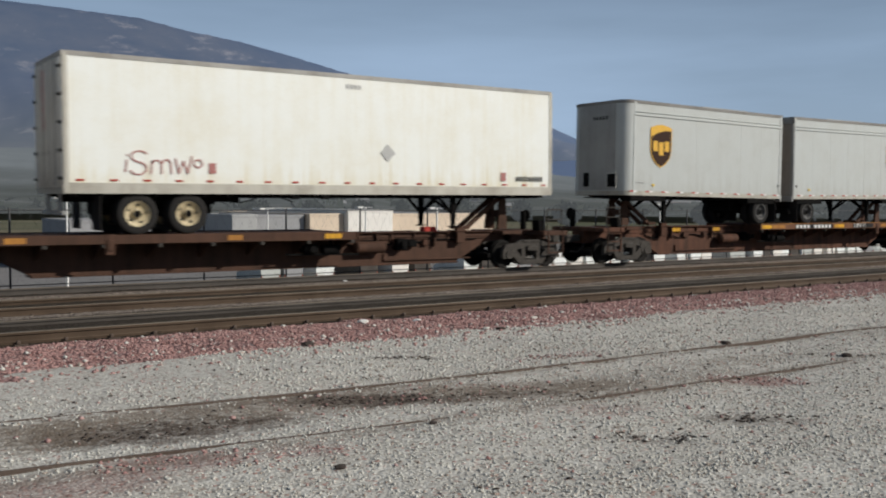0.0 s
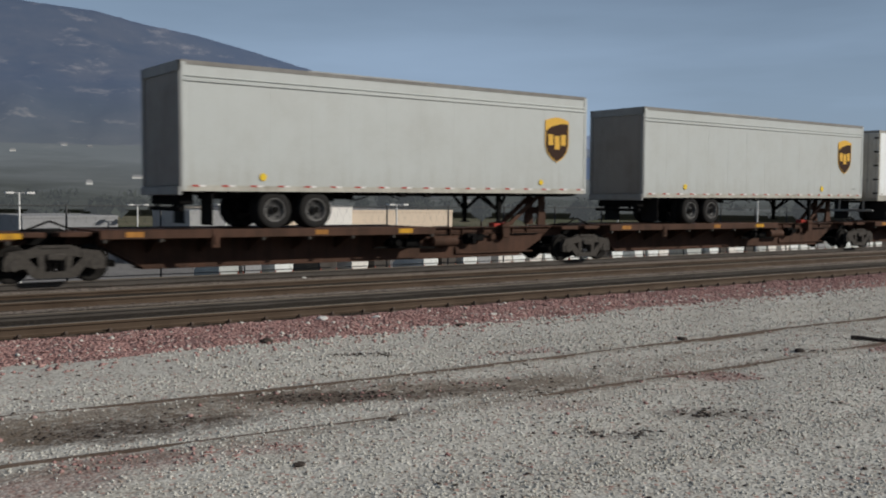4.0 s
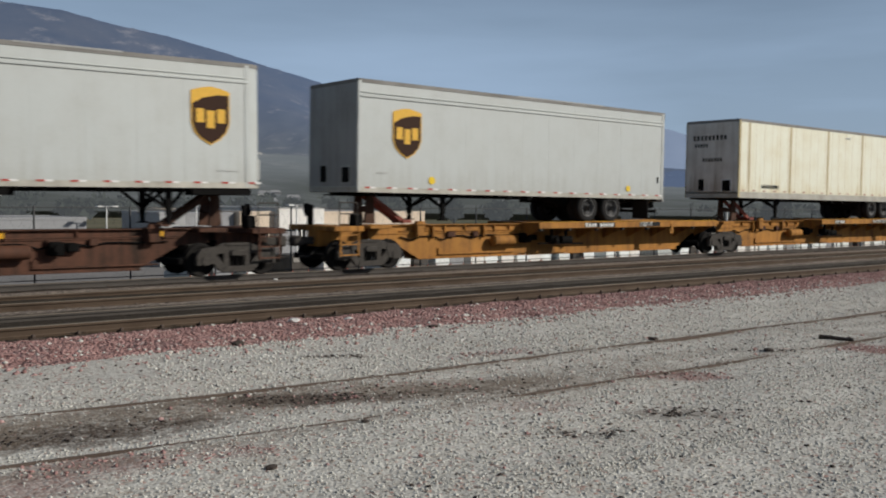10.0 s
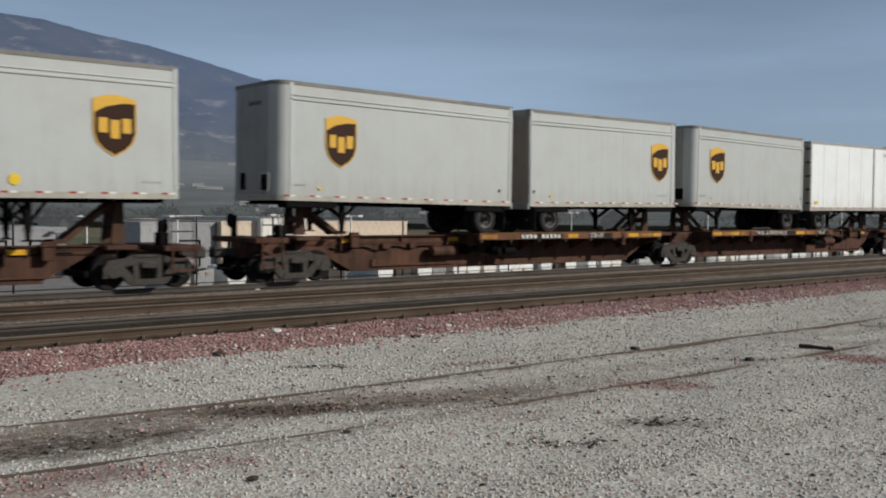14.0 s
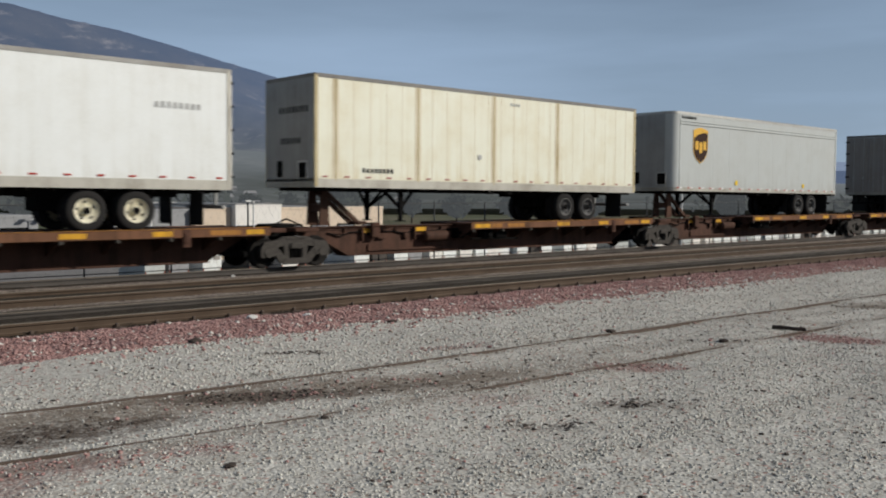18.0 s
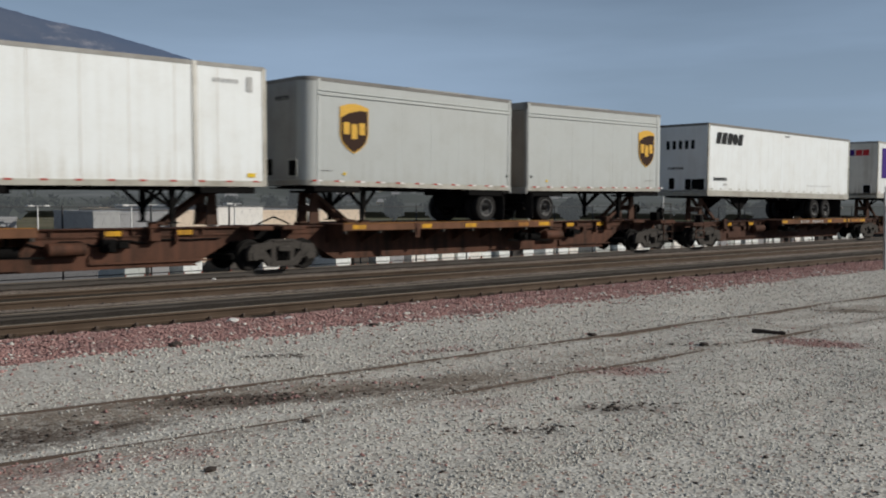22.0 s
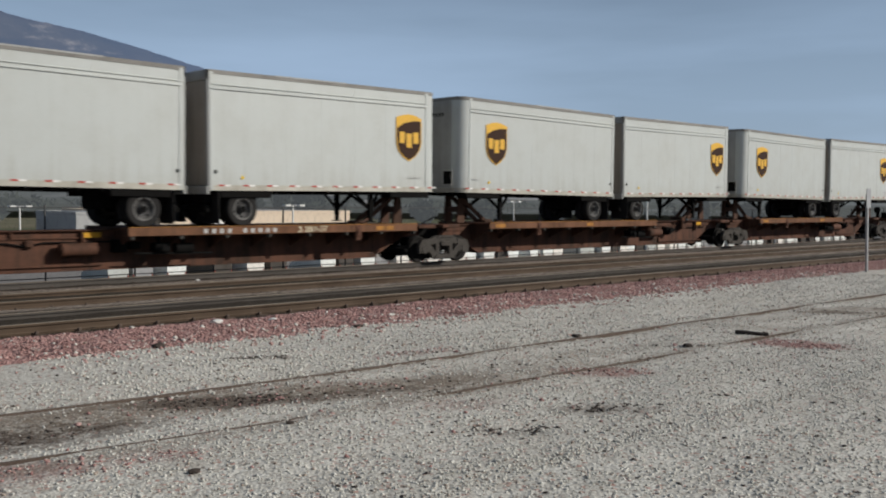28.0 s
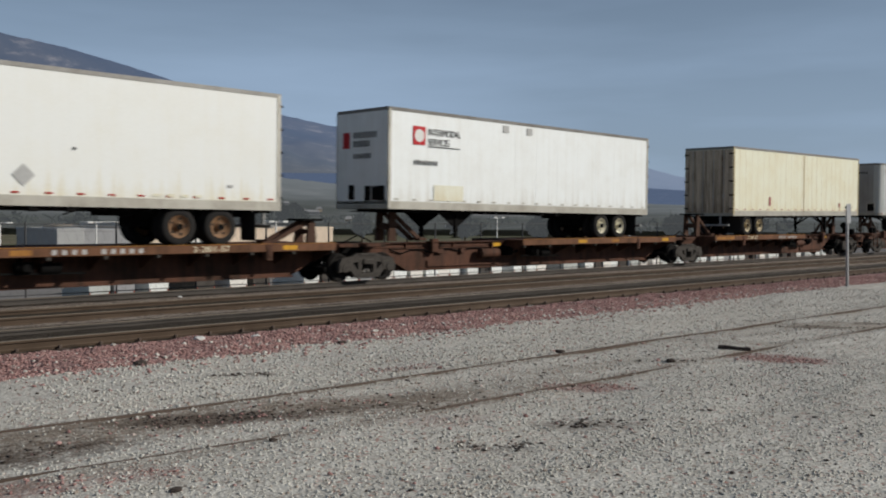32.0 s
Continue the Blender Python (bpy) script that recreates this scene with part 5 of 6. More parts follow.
    if single:
        part("wheel_guard", Shape().box(f(0.32), f(1.95), -HALF + 0.02, -HALF + 0.45, z0 - 0.20, z0 - 0.005, 0.02), M["dark"], t, "black box above the wheel")
        part("side_box", Shape().box(f(L - 2.0), f(L - 0.35), -HALF + 0.02, -HALF + 0.5, z0 - 0.19, z0 - 0.005, 0.02), M["dark"], t, "black box under the side")
    else:
        for a in (axle + 3.4, axle + 4.3):
            part("light_bracket", Shape().box(f(a), f(a + 0.22), -HALF + 0.05, -HALF + 0.20, z0 - 0.13, z0 + 0.01, 0.01), M["dark"], t)
        part("air_line", hose([(f(axle + 1.6 + 0.25 * k), -0.9, z0 - 0.12 - 0.10 * math.sin(k * 0.9)) for k in range(9)], 0.016), M["dark"], t)
        part("side_skirt", Shape().box(f(axle - 1.3), f(axle + 1.5), -0.72, -0.66, z0 - 0.25, z0), M["dark"], t)
    # markings on the camera's side
    y = -HALF - 0.018
    left = min(xr, xn)
    for kind, *v in extras:
        if kind == "shield":
            shield(t, left + v[0], z0 + v[1] - 0.10, 1.06, 1.48, y)
        elif kind == "bars":
            bar_row(t, "writing", left + v[0], left + v[1], z0 + v[2], v[3], y, v[4], v[5])
        elif kind == "block":
            part("marking", Shape().box(left + v[0], left + v[1], y - 0.004, y, z0 + v[2], z0 + v[3], 0.002), M[v[4]], t, v[5] if len(v) > 5 else "")
        elif kind == "shape":
            part("marking", Shape().slab([(left + a, z0 + b) for a, b in v[0]], y - 0.004, y), M[v[1]], t, v[2])
        elif kind == "over":
            part("marking", Shape().slab([(left + a, z0 + b) for a, b in v[0]], y - 0.008, y - 0.004), M[v[1]], t, v[2])
        elif kind == "frame":
            x, z, r = left + v[0], z0 + v[1], v[2]
            g = Shape()
            for qa, qb in (((-r, 0), (0, r)), ((0, r), (r, 0)), ((r, 0), (0, -r)), ((0, -r), (-r, 0))):
                g.beam((x + qa[0], y, z + qa[1]), (x + qb[0], y, z + qb[1]), 0.006, 0.035)
            part("marking", g, M[v[3]], t, "thin diamond outline")
        elif kind == "scrawl":
            g = Shape()
            for line in v[0]:
                for qa, qb in zip(line, line[1:]):
                    g.beam((left + qa[0], y, z0 + qa[1]), (left + qb[0], y, z0 + qb[1]), 0.006, v[2])
            part("writing", g, M[v[1]], t, "thin sprayed scrawl")
        elif kind == "diamond":
            x, z, r = left + v[0], z0 + v[1], v[2]
            part("marking", Shape().slab([(x - r, z), (x, z + r), (x + r, z), (x, z - r)], y - 0.003, y), M[v[3]], t, "small diamond plate")
        elif kind == "dot":
            x, z, r = left + v[0], z0 + v[1], v[2]
            part("marking", Shape().slab([(x + r * math.cos(q), z + r * math.sin(q)) for q in np.linspace(0, math.tau, 17)[:-1]], y - 0.008, y), M[v[3]], t, "round yellow sticker" if v[3] == "sticker" else "")
        elif kind == "text":
            o = part("writing", words(v[0], v[3], M[v[4]], v[5]), None, t)
            o.location = (left + v[1], y - 0.004, z0 + v[2])
        elif kind == "rear":
            part("marking", Shape().box(xr - d * 0.046, xr - d * 0.05, v[0], v[1], z0 + v[2], z0 + v[3]), M[v[4]], t, v[5])
        elif kind == "front":
            bar_row_front(fw, xn + d * 0.016, d, v)
    TRAIN.append((t, org + 0.08, deck, -d * (0.45 if single else 0.40), 0.06))
    return t


def bar_row_front(parent, x, d, v):
    """Bars of writing on a front wall."""
    s = Shape()
    y0, y1, z, h, key, cells = v
    w = (y1 - y0) / cells
    for k in range(cells):
        s.box(x, x + d * 0.004, y0 + k * w, y0 + (k + (0.55 if cells > 3 else 0.9)) * w, z, z + h)
    tagged(part("writing", s, M[key], parent), kind="stuff")


def bend(cx, cz, rx, rz, a0, a1, n=9):
    """Points along part of an oval, angles in degrees."""
    return [(cx + rx * math.cos(radians(a0 + (a1 - a0) * k / (n - 1))), cz + rz * math.sin(radians(a0 + (a1 - a0) * k / (n - 1)))) for k in range(n)]


# three loose letters S, m, W and a ring
SCRAWL = [bend(1.72, 0.88, 0.20, 0.13, 30, 260) + bend(1.68, 0.60, 0.20, 0.15, 90, -160), [(1.38, 0.50), (1.42, 0.80)], [(1.43, 0.88), (1.44, 0.93)], [(1.98, 0.46), (2.02, 0.80)] + bend(2.13, 0.68, 0.11, 0.12, 160, 10) + [(2.24, 0.47)],
          bend(2.36, 0.70, 0.11, 0.12, 170, 10) + [(2.48, 0.47)], [(2.58, 0.86), (2.66, 0.48), (2.78, 0.80), (2.88, 0.48), (3.0, 0.92)], bend(3.15, 0.74, 0.11, 0.10, 0, 360)]


TRAIN = []
PARCEL = ("parcel", "nose", "roof", "smooth")
PUP = ("parcel", "nose", "roof", "round")


def pup(end, nose_left, low=2.10, top=4.18, shift=0.0, size=8.5, label="grey twenty-eight-foot parcel trailer with a brown shield"):
    """A short single-axle trailer; end: its rear end along the train."""
    e = [("shield", (1.75 if nose_left else 8.3 - 1.25) - shift, 1.80 + 0.5 * max(0.0, shift)), ("bars", 0.6 if nose_left else 7.0, 1.0 if nose_left else 7.6, 0.42, 0.05, "faint", 5), ("dot", 1.4 if nose_left else 1.0, 0.36, 0.05, "sticker")]
    e.append(("bars", 8.3 if nose_left else 0.12, 8.42 if nose_left else 0.3, 0.45, 0.10, "black", 1))
    if nose_left:
        e.append(("front", -0.5, 0.25, 3.55, 0.12, "black", 5))
    return trailer(end, end - size if nose_left else end + 8.3, 1.05, PUP, label, True, "rim_grey", 0.48, low, deck_at(end) + top, 2.45, extras=e)


def disc(cx, cz, rx, rz, n=20):
    return [(cx + rx * math.cos(k * math.tau / n), cz + rz * math.sin(k * math.tau / n)) for k in range(n)]


NAME = "bold dark lettering shape"


pup(32.46, False)
pup(31.6, True)
trailer(5.26, 19.91, 2.3, ("tarnished", "soiled", "roof_pale", "smooth"), "dirty white box trailer with red graffiti and cream wheels", rims="rim",
        extras=[("scrawl", SCRAWL, "graffiti", 0.035), ("block", 3.42, 3.60, 0.50, 0.76, "graffiti", "faded red plate"), ("diamond", 8.6, 1.15, 0.24, "faint"), ("block", 12.6, 12.8, 0.42, 0.68, "graffiti", "faded red plate"),
                ("bars", 13.2, 14.3, 0.42, 0.16, "black", 9), ("bars", 7.3, 7.8, 2.85, 0.12, "faint", 4), ("rear", 0.24, 0.60, 1.5, 2.95, "crimson", "faded red upright panel")])
trailer(-13.79, 2.48, 4.0, ("bright", "soiled", "roof_pale", "smooth"), "clean bright white fifty-three-foot box trailer", rims="rim_rust", tall=5.27,
        extras=[("diamond", 8.25, 0.95, 0.26, "faint"), ("text", "53", 15.35, 0.38, 0.36, "black", 0.8), ("bars", 14.9, 15.95, 2.72, 0.14, "black", 8), ("bars", 0.85, 1.2, 0.55, 0.10, "black", 1)])
trailer(-29.98, -15.2, 3.4, PARCEL, "long grey parcel trailer with a brown shield at its nose", extras=[("shield", 13.25, 1.9), ("dot", 11.5, 0.40, 0.11, "sticker"), ("dot", 2.3, 0.4, 0.1, "sticker"), ("bars", 13.9, 14.3, 0.4, 0.05, "faint", 4)])
trailer(-47.1, -32.92, 3.2, PARCEL, "long grey parcel trailer with a brown shield at its nose", extras=[("shield", 12.8, 1.85), ("dot", 2.2, 0.38, 0.1, "sticker"), ("dot", 12.1, 0.36, 0.09, "sticker")])
trailer(-53.04, -67.0, 3.0, PARCEL, "long grey parcel trailer with brown shield and shade-darkened front wall", low=1.99, tall=5.25, rail=0.25, extras=[("shield", 1.75, 1.9), ("dot", 5.1, 0.42, 0.13, "sticker"), ("dot", 11.2, 0.42, 0.13, "sticker"), ("bars", 10.2, 10.8, 0.27, 0.07, "sticker", 2),
        ("dot", 0.25, 0.85, 0.11, "sticker"), ("front", -0.6, 0.5, 3.6, 0.14, "black", 7)])
trailer(-83.7, -70.05, 3.3, PARCEL, "long grey parcel trailer with a brown shield at its nose", low=2.14, tall=5.46, extras=[("shield", 12.25, 1.85), ("dot", 11.5, 0.36, 0.10, "sticker"), ("dot", 2.4, 0.36, 0.12, "sticker"), ("bars", 0.4, 0.7, 0.5, 0.07, "black", 1), ("bars", 13.0, 13.4, 0.4, 0.05, "faint", 4)])
trailer(-92.01, -106.66, 2.65, ("cream", "soiled", "roof", "panel"), "yellowed cream box trailer with rust-streaked panel joints",
        extras=[("bars", 1.7, 3.0, 0.42, 0.16, "black", 9), ("bars", 8.5, 9.0, 2.85, 0.08, "faint", 4), ("front", -0.7, 1.0, 3.25, 0.2, "black", 9), ("front", 0.2, 0.9, 2.95, 0.16, "black", 5), ("front", -0.5, 0.5, 2.35, 0.16, "black", 7)])
trailer(-111.56, -125.37, 3.4, PARCEL, "long grey parcel trailer with brown shield and shade-darkened front wall", extras=[("shield", 1.75, 1.85), ("dot", 2.7, 0.40, 0.12, "sticker"), ("dot", 11.8, 0.36, 0.11, "sticker"), ("bars", 0.7, 1.1, 0.55, 0.05, "faint", 4),
        ("bars", 13.45, 13.6, 0.6, 0.25, "black", 1)])
pup(-136.63, False, shift=0.25)
pup(-137.53, True, 2.20, 4.27, 0.0, 8.8)
trailer(-155.53, -147.19, 1.05, ("bright", "nose", "roof_pale", "post"), "short plain white trailer with a side door post", True, low=2.06, tyre=0.48, legs=2.6,
        extras=[("bars", 7.2, 7.8, 2.75, 0.12, "faint", 4), ("block", 7.9, 8.1, 2.6, 2.95, "faint"), ("block", 0.4, 0.7, 0.32, 0.45, "sticker"), ("block", 7.9, 8.15, 0.25, 0.36, "sticker")])
pup(-156.26, True)
pup(-173.85, False, 2.06)
pup(-174.78, True, 2.06, shift=-0.35, size=8.85)
trailer(-199.9, -186.4, 3.2, ("parcel", "nose", "roof", "smooth"), "long grey parcel trailer with a brown shield at its nose", bars=True, tall=5.33, extras=[("shield", 11.9, 1.85), ("dot", 9.6, 0.42, 0.13, "sticker"), ("bars", 12.6, 13.1, 0.4, 0.05, "faint", 4), ("dot", 2.4, 0.36, 0.12, "sticker")])
trailer(-206.56, -220.44, 2.85, ("parcel", "nose", "silver", "round"), "long grey parcel trailer with rounded nose and brown shield", extras=[("shield", 1.9, 2.0), ("bars", 0.5, 1.6, 2.95, 0.12, "black", 8), ("dot", 4.7, 0.40, 0.11, "sticker"), ("dot", 10.6, 0.36, 0.10, "sticker")])
trailer(-222.97, -237.76, 3.3, ("cream", "nose", "roof", "panel"), "yellowed cream box trailer with dark panel joints", joints=(4.49, 7.66, 10.95, 14.05),
        extras=[("bars", 1.7, 2.9, 0.45, 0.14, "black", 8), ("block", 6.4, 6.55, 1.0, 1.15, "faint"), ("bars", 7.9, 8.4, 2.85, 0.1, "faint", 4), ("front", -1.0, 0.6, 3.2, 0.18, "black", 9), ("front", -0.6, 0.5, 2.3, 0.18, "black", 7)])
trailer(-240.39, -255.3, 3.2, ("white", "soiled", "roof_pale", "smooth"), "white box trailer with purple and red block lettering shapes", tall=5.20, rims="rim_white",
        extras=[("block", 0.55, 1.28, 1.12, 2.80, "purple", "purple lettering shape"), ("shape", disc(1.80, 1.66, 0.46, 0.55), "purple", "purple lettering shape"), ("over", disc(1.84, 1.68, 0.17, 0.24), "white", "white round field"),
                ("shape", disc(2.66, 1.66, 0.44, 0.55), "purple", "purple lettering shape"), ("over", disc(2.70, 1.68, 0.17, 0.24), "white", "white round field"), ("block", 3.08, 3.40, 1.10, 2.78, "purple", "purple lettering shape"), ("block", 3.44, 4.30, 1.12, 2.80, "crimson", "red lettering shape"),
                ("shape", [(4.42, 1.61), (4.70, 1.12), (5.22, 1.12), (5.50, 1.61), (5.22, 2.10), (4.70, 2.10)], "crimson", "red lettering shape"), ("text", "National LTL", 3.5, 0.66, 0.36, "faint", 1.0), ("frame", 7.2, 0.70, 0.23, "faint"), ("frame", 7.66, 0.70, 0.23, "faint"),
                ("bars", 12.8, 14.1, 2.05, 0.16, "faint", 8), ("front", 0.0, 0.94, 3.42, 0.34, "purple", 3), ("front", -0.83, -0.02, 3.42, 0.34, "crimson", 2)])
trailer(-258.88, -272.68, 3.0, ("bright", "frontal", "roof", "smooth"), "bright white box trailer with dark roof edge and black bars", tall=5.20, vee=True,
        extras=[("shape", [(x + 0.02, 2.30), (x + 0.38, 2.30), (x + 0.50, 2.80), (x + 0.14, 2.80)], "black", NAME) for x in (0.60, 1.06, 1.52, 2.42)] + [("shape", disc(2.22, 2.55, 0.23, 0.25), "black", NAME), ("bars", 0.5, 1.6, 0.68, 0.15, "black", 9), ("block", 1.3, 1.6, 0.48, 0.56, "faint"), ("block", 9.1, 11.7, 0.62, 0.64, "faint"), ("bars", 6.8, 7.3, 2.9, 0.1, "faint", 4),
                ("front", -0.65, 0.95, 3.1, 0.38, "black", 5), ("front", -0.1, 0.75, 2.2, 0.12, "black", 7)])
pup(-284.23, False, 2.20)
pup(-285.17, True, 2.20)
trailer(-303.71, -294.9, 1.05, ("bright", "nose", "roof_pale", "post"), "short plain white trailer with a side door post", True, low=2.13, tall=5.38, tyre=0.48, legs=2.6,
        extras=[("bars", 7.2, 8.0, 2.75, 0.12, "faint", 6), ("block", 8.2, 8.38, 2.55, 2.95, "faint"), ("block", 0.4, 0.7, 0.32, 0.45, "sticker"), ("block", 8.2, 8.45, 0.25, 0.36, "sticker")])
trailer(-304.28, -312.89, 1.05, ("bright", "soiled", "roof_pale", "smooth"), "short white trailer with bold dark name shapes", True, low=2.13, tall=5.40, tyre=0.48, legs=2.6,
        extras=[("block", 1.40, 2.16, 1.13, 2.29, "navy", NAME), ("shape", disc(2.80, 1.71, 0.54, 0.60), "navy", NAME), ("over", disc(2.80, 1.71, 0.24, 0.28), "bright", "white round field")] +
               [("block", x, x + w, 1.13, 2.29, "navy", NAME) for x, w in ((3.46, 0.78), (4.30, 0.82), (5.26, 1.10), (6.50, 0.74), (7.38, 0.68))] +
               [("dot", 4.5, 0.78, 0.17, "faint"), ("dot", 5.3, 0.78, 0.17, "faint"), ("bars", 0.35, 0.5, 1.3, 1.5, "black", 1), ("bars", 4.4, 4.75, 2.9, 0.1, "black", 2), ("front", -0.5, 0.9, 3.0, 0.4, "navy", 4)])
dropped = trailer(-322.21, -313.79, 1.15, ("ash", "nose", "silver", "smooth"), "short plain grey drop-frame trailer with low skirts", True, low=2.12, tall=5.34, tyre=0.48, legs=2.2,
                  extras=[("bars", 6.3, 8.1, 0.62, 0.09, "faint", 14), ("block", 0.35, 0.55, 0.42, 0.52, "black")])
part("drop_skirt", Shape().slab([(0.54, 0.99), (0.66, 0.32), (4.85, 0.32), (5.13, 0.99)], -HALF + 0.01, -HALF + 0.06), M["ash"], dropped, "low grey side skirt")
part("skirt_rail", Shape().box(0.62, 4.95, -HALF + 0.002, -HALF + 0.03, 0.34, 0.40, 0.006).box(0.58, 5.08, -HALF + 0.002, -HALF + 0.03, 0.90, 0.95, 0.006), M["silver"], dropped)
part("rear_skirt", Shape().box(-1.14, -0.62, -HALF + 0.01, -HALF + 0.08, 0.05, 0.985, 0.01), M["ash"], dropped)
pup(-323.17, True)
pup(-343.23, False, top=4.25)
pup(-344.0, True)
pup(-361.9, False)
pup(-362.66, True)
pup(-380.46, False)
pup(-381.25, True)
trailer(-407.83, -393.06, 2.2, ("mustard", "stained", "roof", "panel"), "yellowed cream panel trailer with heavily stained rear doors", rims="rim", tall=5.36, joints=(7.59,),
        extras=[("block", 3.6, 3.8, 0.5, 0.95, "graffiti", "faded red plate"), ("bars", 12.9, 13.8, 0.42, 0.14, "black", 8), ("block", 12.0, 12.2, 0.45, 0.7, "graffiti", "faded red plate")])
trailer(-415.19, -429.8, 2.5, ("bright", "frontal", "roof", "smooth"), "white box trailer with a red square emblem and black lettering", vee=True, rims="rim_white",
        extras=[("block", 1.05, 1.60, 2.10, 2.70, "crimson", "red square emblem"), ("dot", 1.325, 2.40, 0.21, "pale"), ("text", "INTERMODAL", 1.72, 2.44, 0.31, "black", 0.78), ("text", "SERVICES", 1.72, 2.12, 0.31, "black", 0.78), ("block", 1.72, 3.2, 2.05, 2.08, "black"),
                ("bars", 1.1, 2.2, 1.45, 0.16, "black", 9), ("block", 2.0, 3.4, 0.30, 0.82, "cream", "yellowed patch"), ("block", 5.4, 5.7, 2.8, 3.05, "faint"), ("block", 6.7, 7.0, 2.8, 3.05, "faint"),
                ("front", 0.60, 0.98, 2.95, 0.52, "crimson", 1), ("front", -0.75, 0.45, 3.26, 0.2, "black", 10), ("front", -0.40, 0.45, 2.98, 0.2, "black", 8), ("front", -0.45, 0.45, 2.60, 0.16, "black", 8)])
trailer(-433.88, -448.6, 2.5, ("sleek", "nose", "roof_pale", "smooth"), "white box trailer stained yellow along its base", rims="rim_rust", tall=5.34,
        extras=[("diamond", 7.55, 0.72, 0.26, "faint"), ("dot", 8.75, 1.40, 0.04, "black"), ("bars", 10.8, 12.4, 0.30, 0.08, "cream", 4), ("bars", 13.0, 13.3, 0.6, 0.08, "faint", 1)])


# ---- the train: articulated spine cars ----
BASE = RAIL_TOP                           # cars stand on the rail heads
TOP = 1.2                     # deck height over the rails
WHEEL_R = 0.42


def wheelset_mesh():
    s = Shape()
    for e in (-1, 1):
        s.turned([(0.09, e * 0.70), (0.12, e * 0.68), (0.30, e * 0.70), (0.36, e * 0.685), (0.36, e * 0.675), (0.45, e * 0.675), (0.45, e * 0.70), (WHEEL_R + 0.006, e * 0.72), (WHEEL_R, e * 0.815), (0.40, e * 0.82), (0.35, e * 0.815), (0.30, e * 0.775), (0.13, e * 0.80), (0.10, e * 0.82), (0.09, e * 0.70)], 30)
        for k in range(3):
            a = k * math.tau / 3
            s.tube((0.055 * math.cos(a), e * 1.09, 0.055 * math.sin(a)), (0.055 * math.cos(a), e * 1.12, 0.055 * math.sin(a)), 0.016, 6)
    s.tube((0, -1.09, 0), (0, 1.09, 0), 0.085, 14)
    return s.mesh("wheelset", M["wheel"])


WHEELSET = wheelset_mesh()


def frame_mesh(e):
    """One cast side frame of a two-axle truck, on side e."""
    s = Shape()
    y0, y1 = sorted((e * 0.96, e * 1.09))
    s.slab([(-0.70, 0.52), (-0.62, 0.68), (-0.36, 0.76), (0.36, 0.76), (0.62, 0.68), (0.70, 0.52), (0.36, 0.57), (-0.36, 0.57)], y0, y1)
    s.slab([(-0.34, 0.71), (0.34, 0.71), (0.34, 0.76), (-0.34, 0.76)], y0 - 0.03, y1 + 0.03)
    for d in (-1, 1):
        s.slab([(d * 0.58, 0.69), (d * 1.02, 0.65), (d * 1.13, 0.53), (d * 1.12, 0.30), (d * 0.99, 0.30), (d * 0.97, 0.50), (d * 0.80, 0.50), (d * 0.78, 0.32), (d * 0.68, 0.34), (d * 0.60, 0.48)], y0 - 0.015, y1 + 0.015)
        s.slab([(d * 0.80, 0.50), (d * 0.62, 0.56), (d * 0.26, 0.20), (d * 0.40, 0.11), (d * 0.50, 0.14)], y0, y1)
        s.slab([(d * 0.39, 0.60), (d * 0.24, 0.60), (d * 0.22, 0.22), (d * 0.36, 0.18)], y0, y1)
        s.tube((d * 0.89, e * 1.00, WHEEL_R), (d * 0.89, e * 1.13, WHEEL_R), 0.13, 14)
    s.slab([(-0.44, 0.11), (0.44, 0.11), (0.36, 0.26), (-0.36, 0.26)], y0 - 0.02, y1 + 0.02)
    s.box(-0.20, 0.20, e * 0.90, e * 1.16, 0.50, 0.62, 0.02)
    me = s.mesh("side_frame", M["steel"])
    for v in me.vertices:
        v.co.z = v.co.z if v.co.z < 0.45 or abs(v.co.x) > 0.7 and v.co.z < 0.56 else 0.45 + (v.co.z - 0.45) * 1.35
    return me


FRAMES = {e: frame_mesh(e) for e in (-1, 1)}
spring = Shape()
for e in (-1, 1):
    for k in (-0.14, 0.0, 0.14):
        for j in range(5):
            spring.tube((k, e * 1.03, 0.26 + j * 0.05), (k, e * 1.03, 0.288 + j * 0.05), 0.06, 10)
SPRINGS = spring.mesh("spring_pack", M["dark"])
BOLSTER = Shape().box(-0.19, 0.19, -0.95, 0.95, 0.46, 0.74, 0.03).tube((0, 0, 0.70), (0, 0, 0.90), 0.30, 18).beam((-0.75, 0, 0.42), (0.75, 0, 0.42), 1.5, 0.10).box(-1.48, -1.36, -0.78, 0.78, 0.30, 0.46, 0.02).box(1.36, 1.48, -0.78, 0.78, 0.30, 0.46, 0.02).beam((-1.42, 0, 0.38), (1.42, 0, 0.62), 0.12, 0.08).mesh("truck", M["dark"])
ROLLING = []


def truck(parent, x, centre):
    b = part("truck", BOLSTER, None, parent, "two-axle truck with cast grey side frames")
    b.location = (x, 0, 0)
    for e in (-1, 1):
        part("side_frame", FRAMES[e], None, b)
    tagged(part("spring_pack", SPRINGS, None, b), kind="stuff")
    for d in (-1, 1):
        w = part("wheelset", WHEELSET, None, b)
        w.location = (d * 0.89, 0, WHEEL_R)
        ROLLING.append((w, d * 0.89, centre + x))


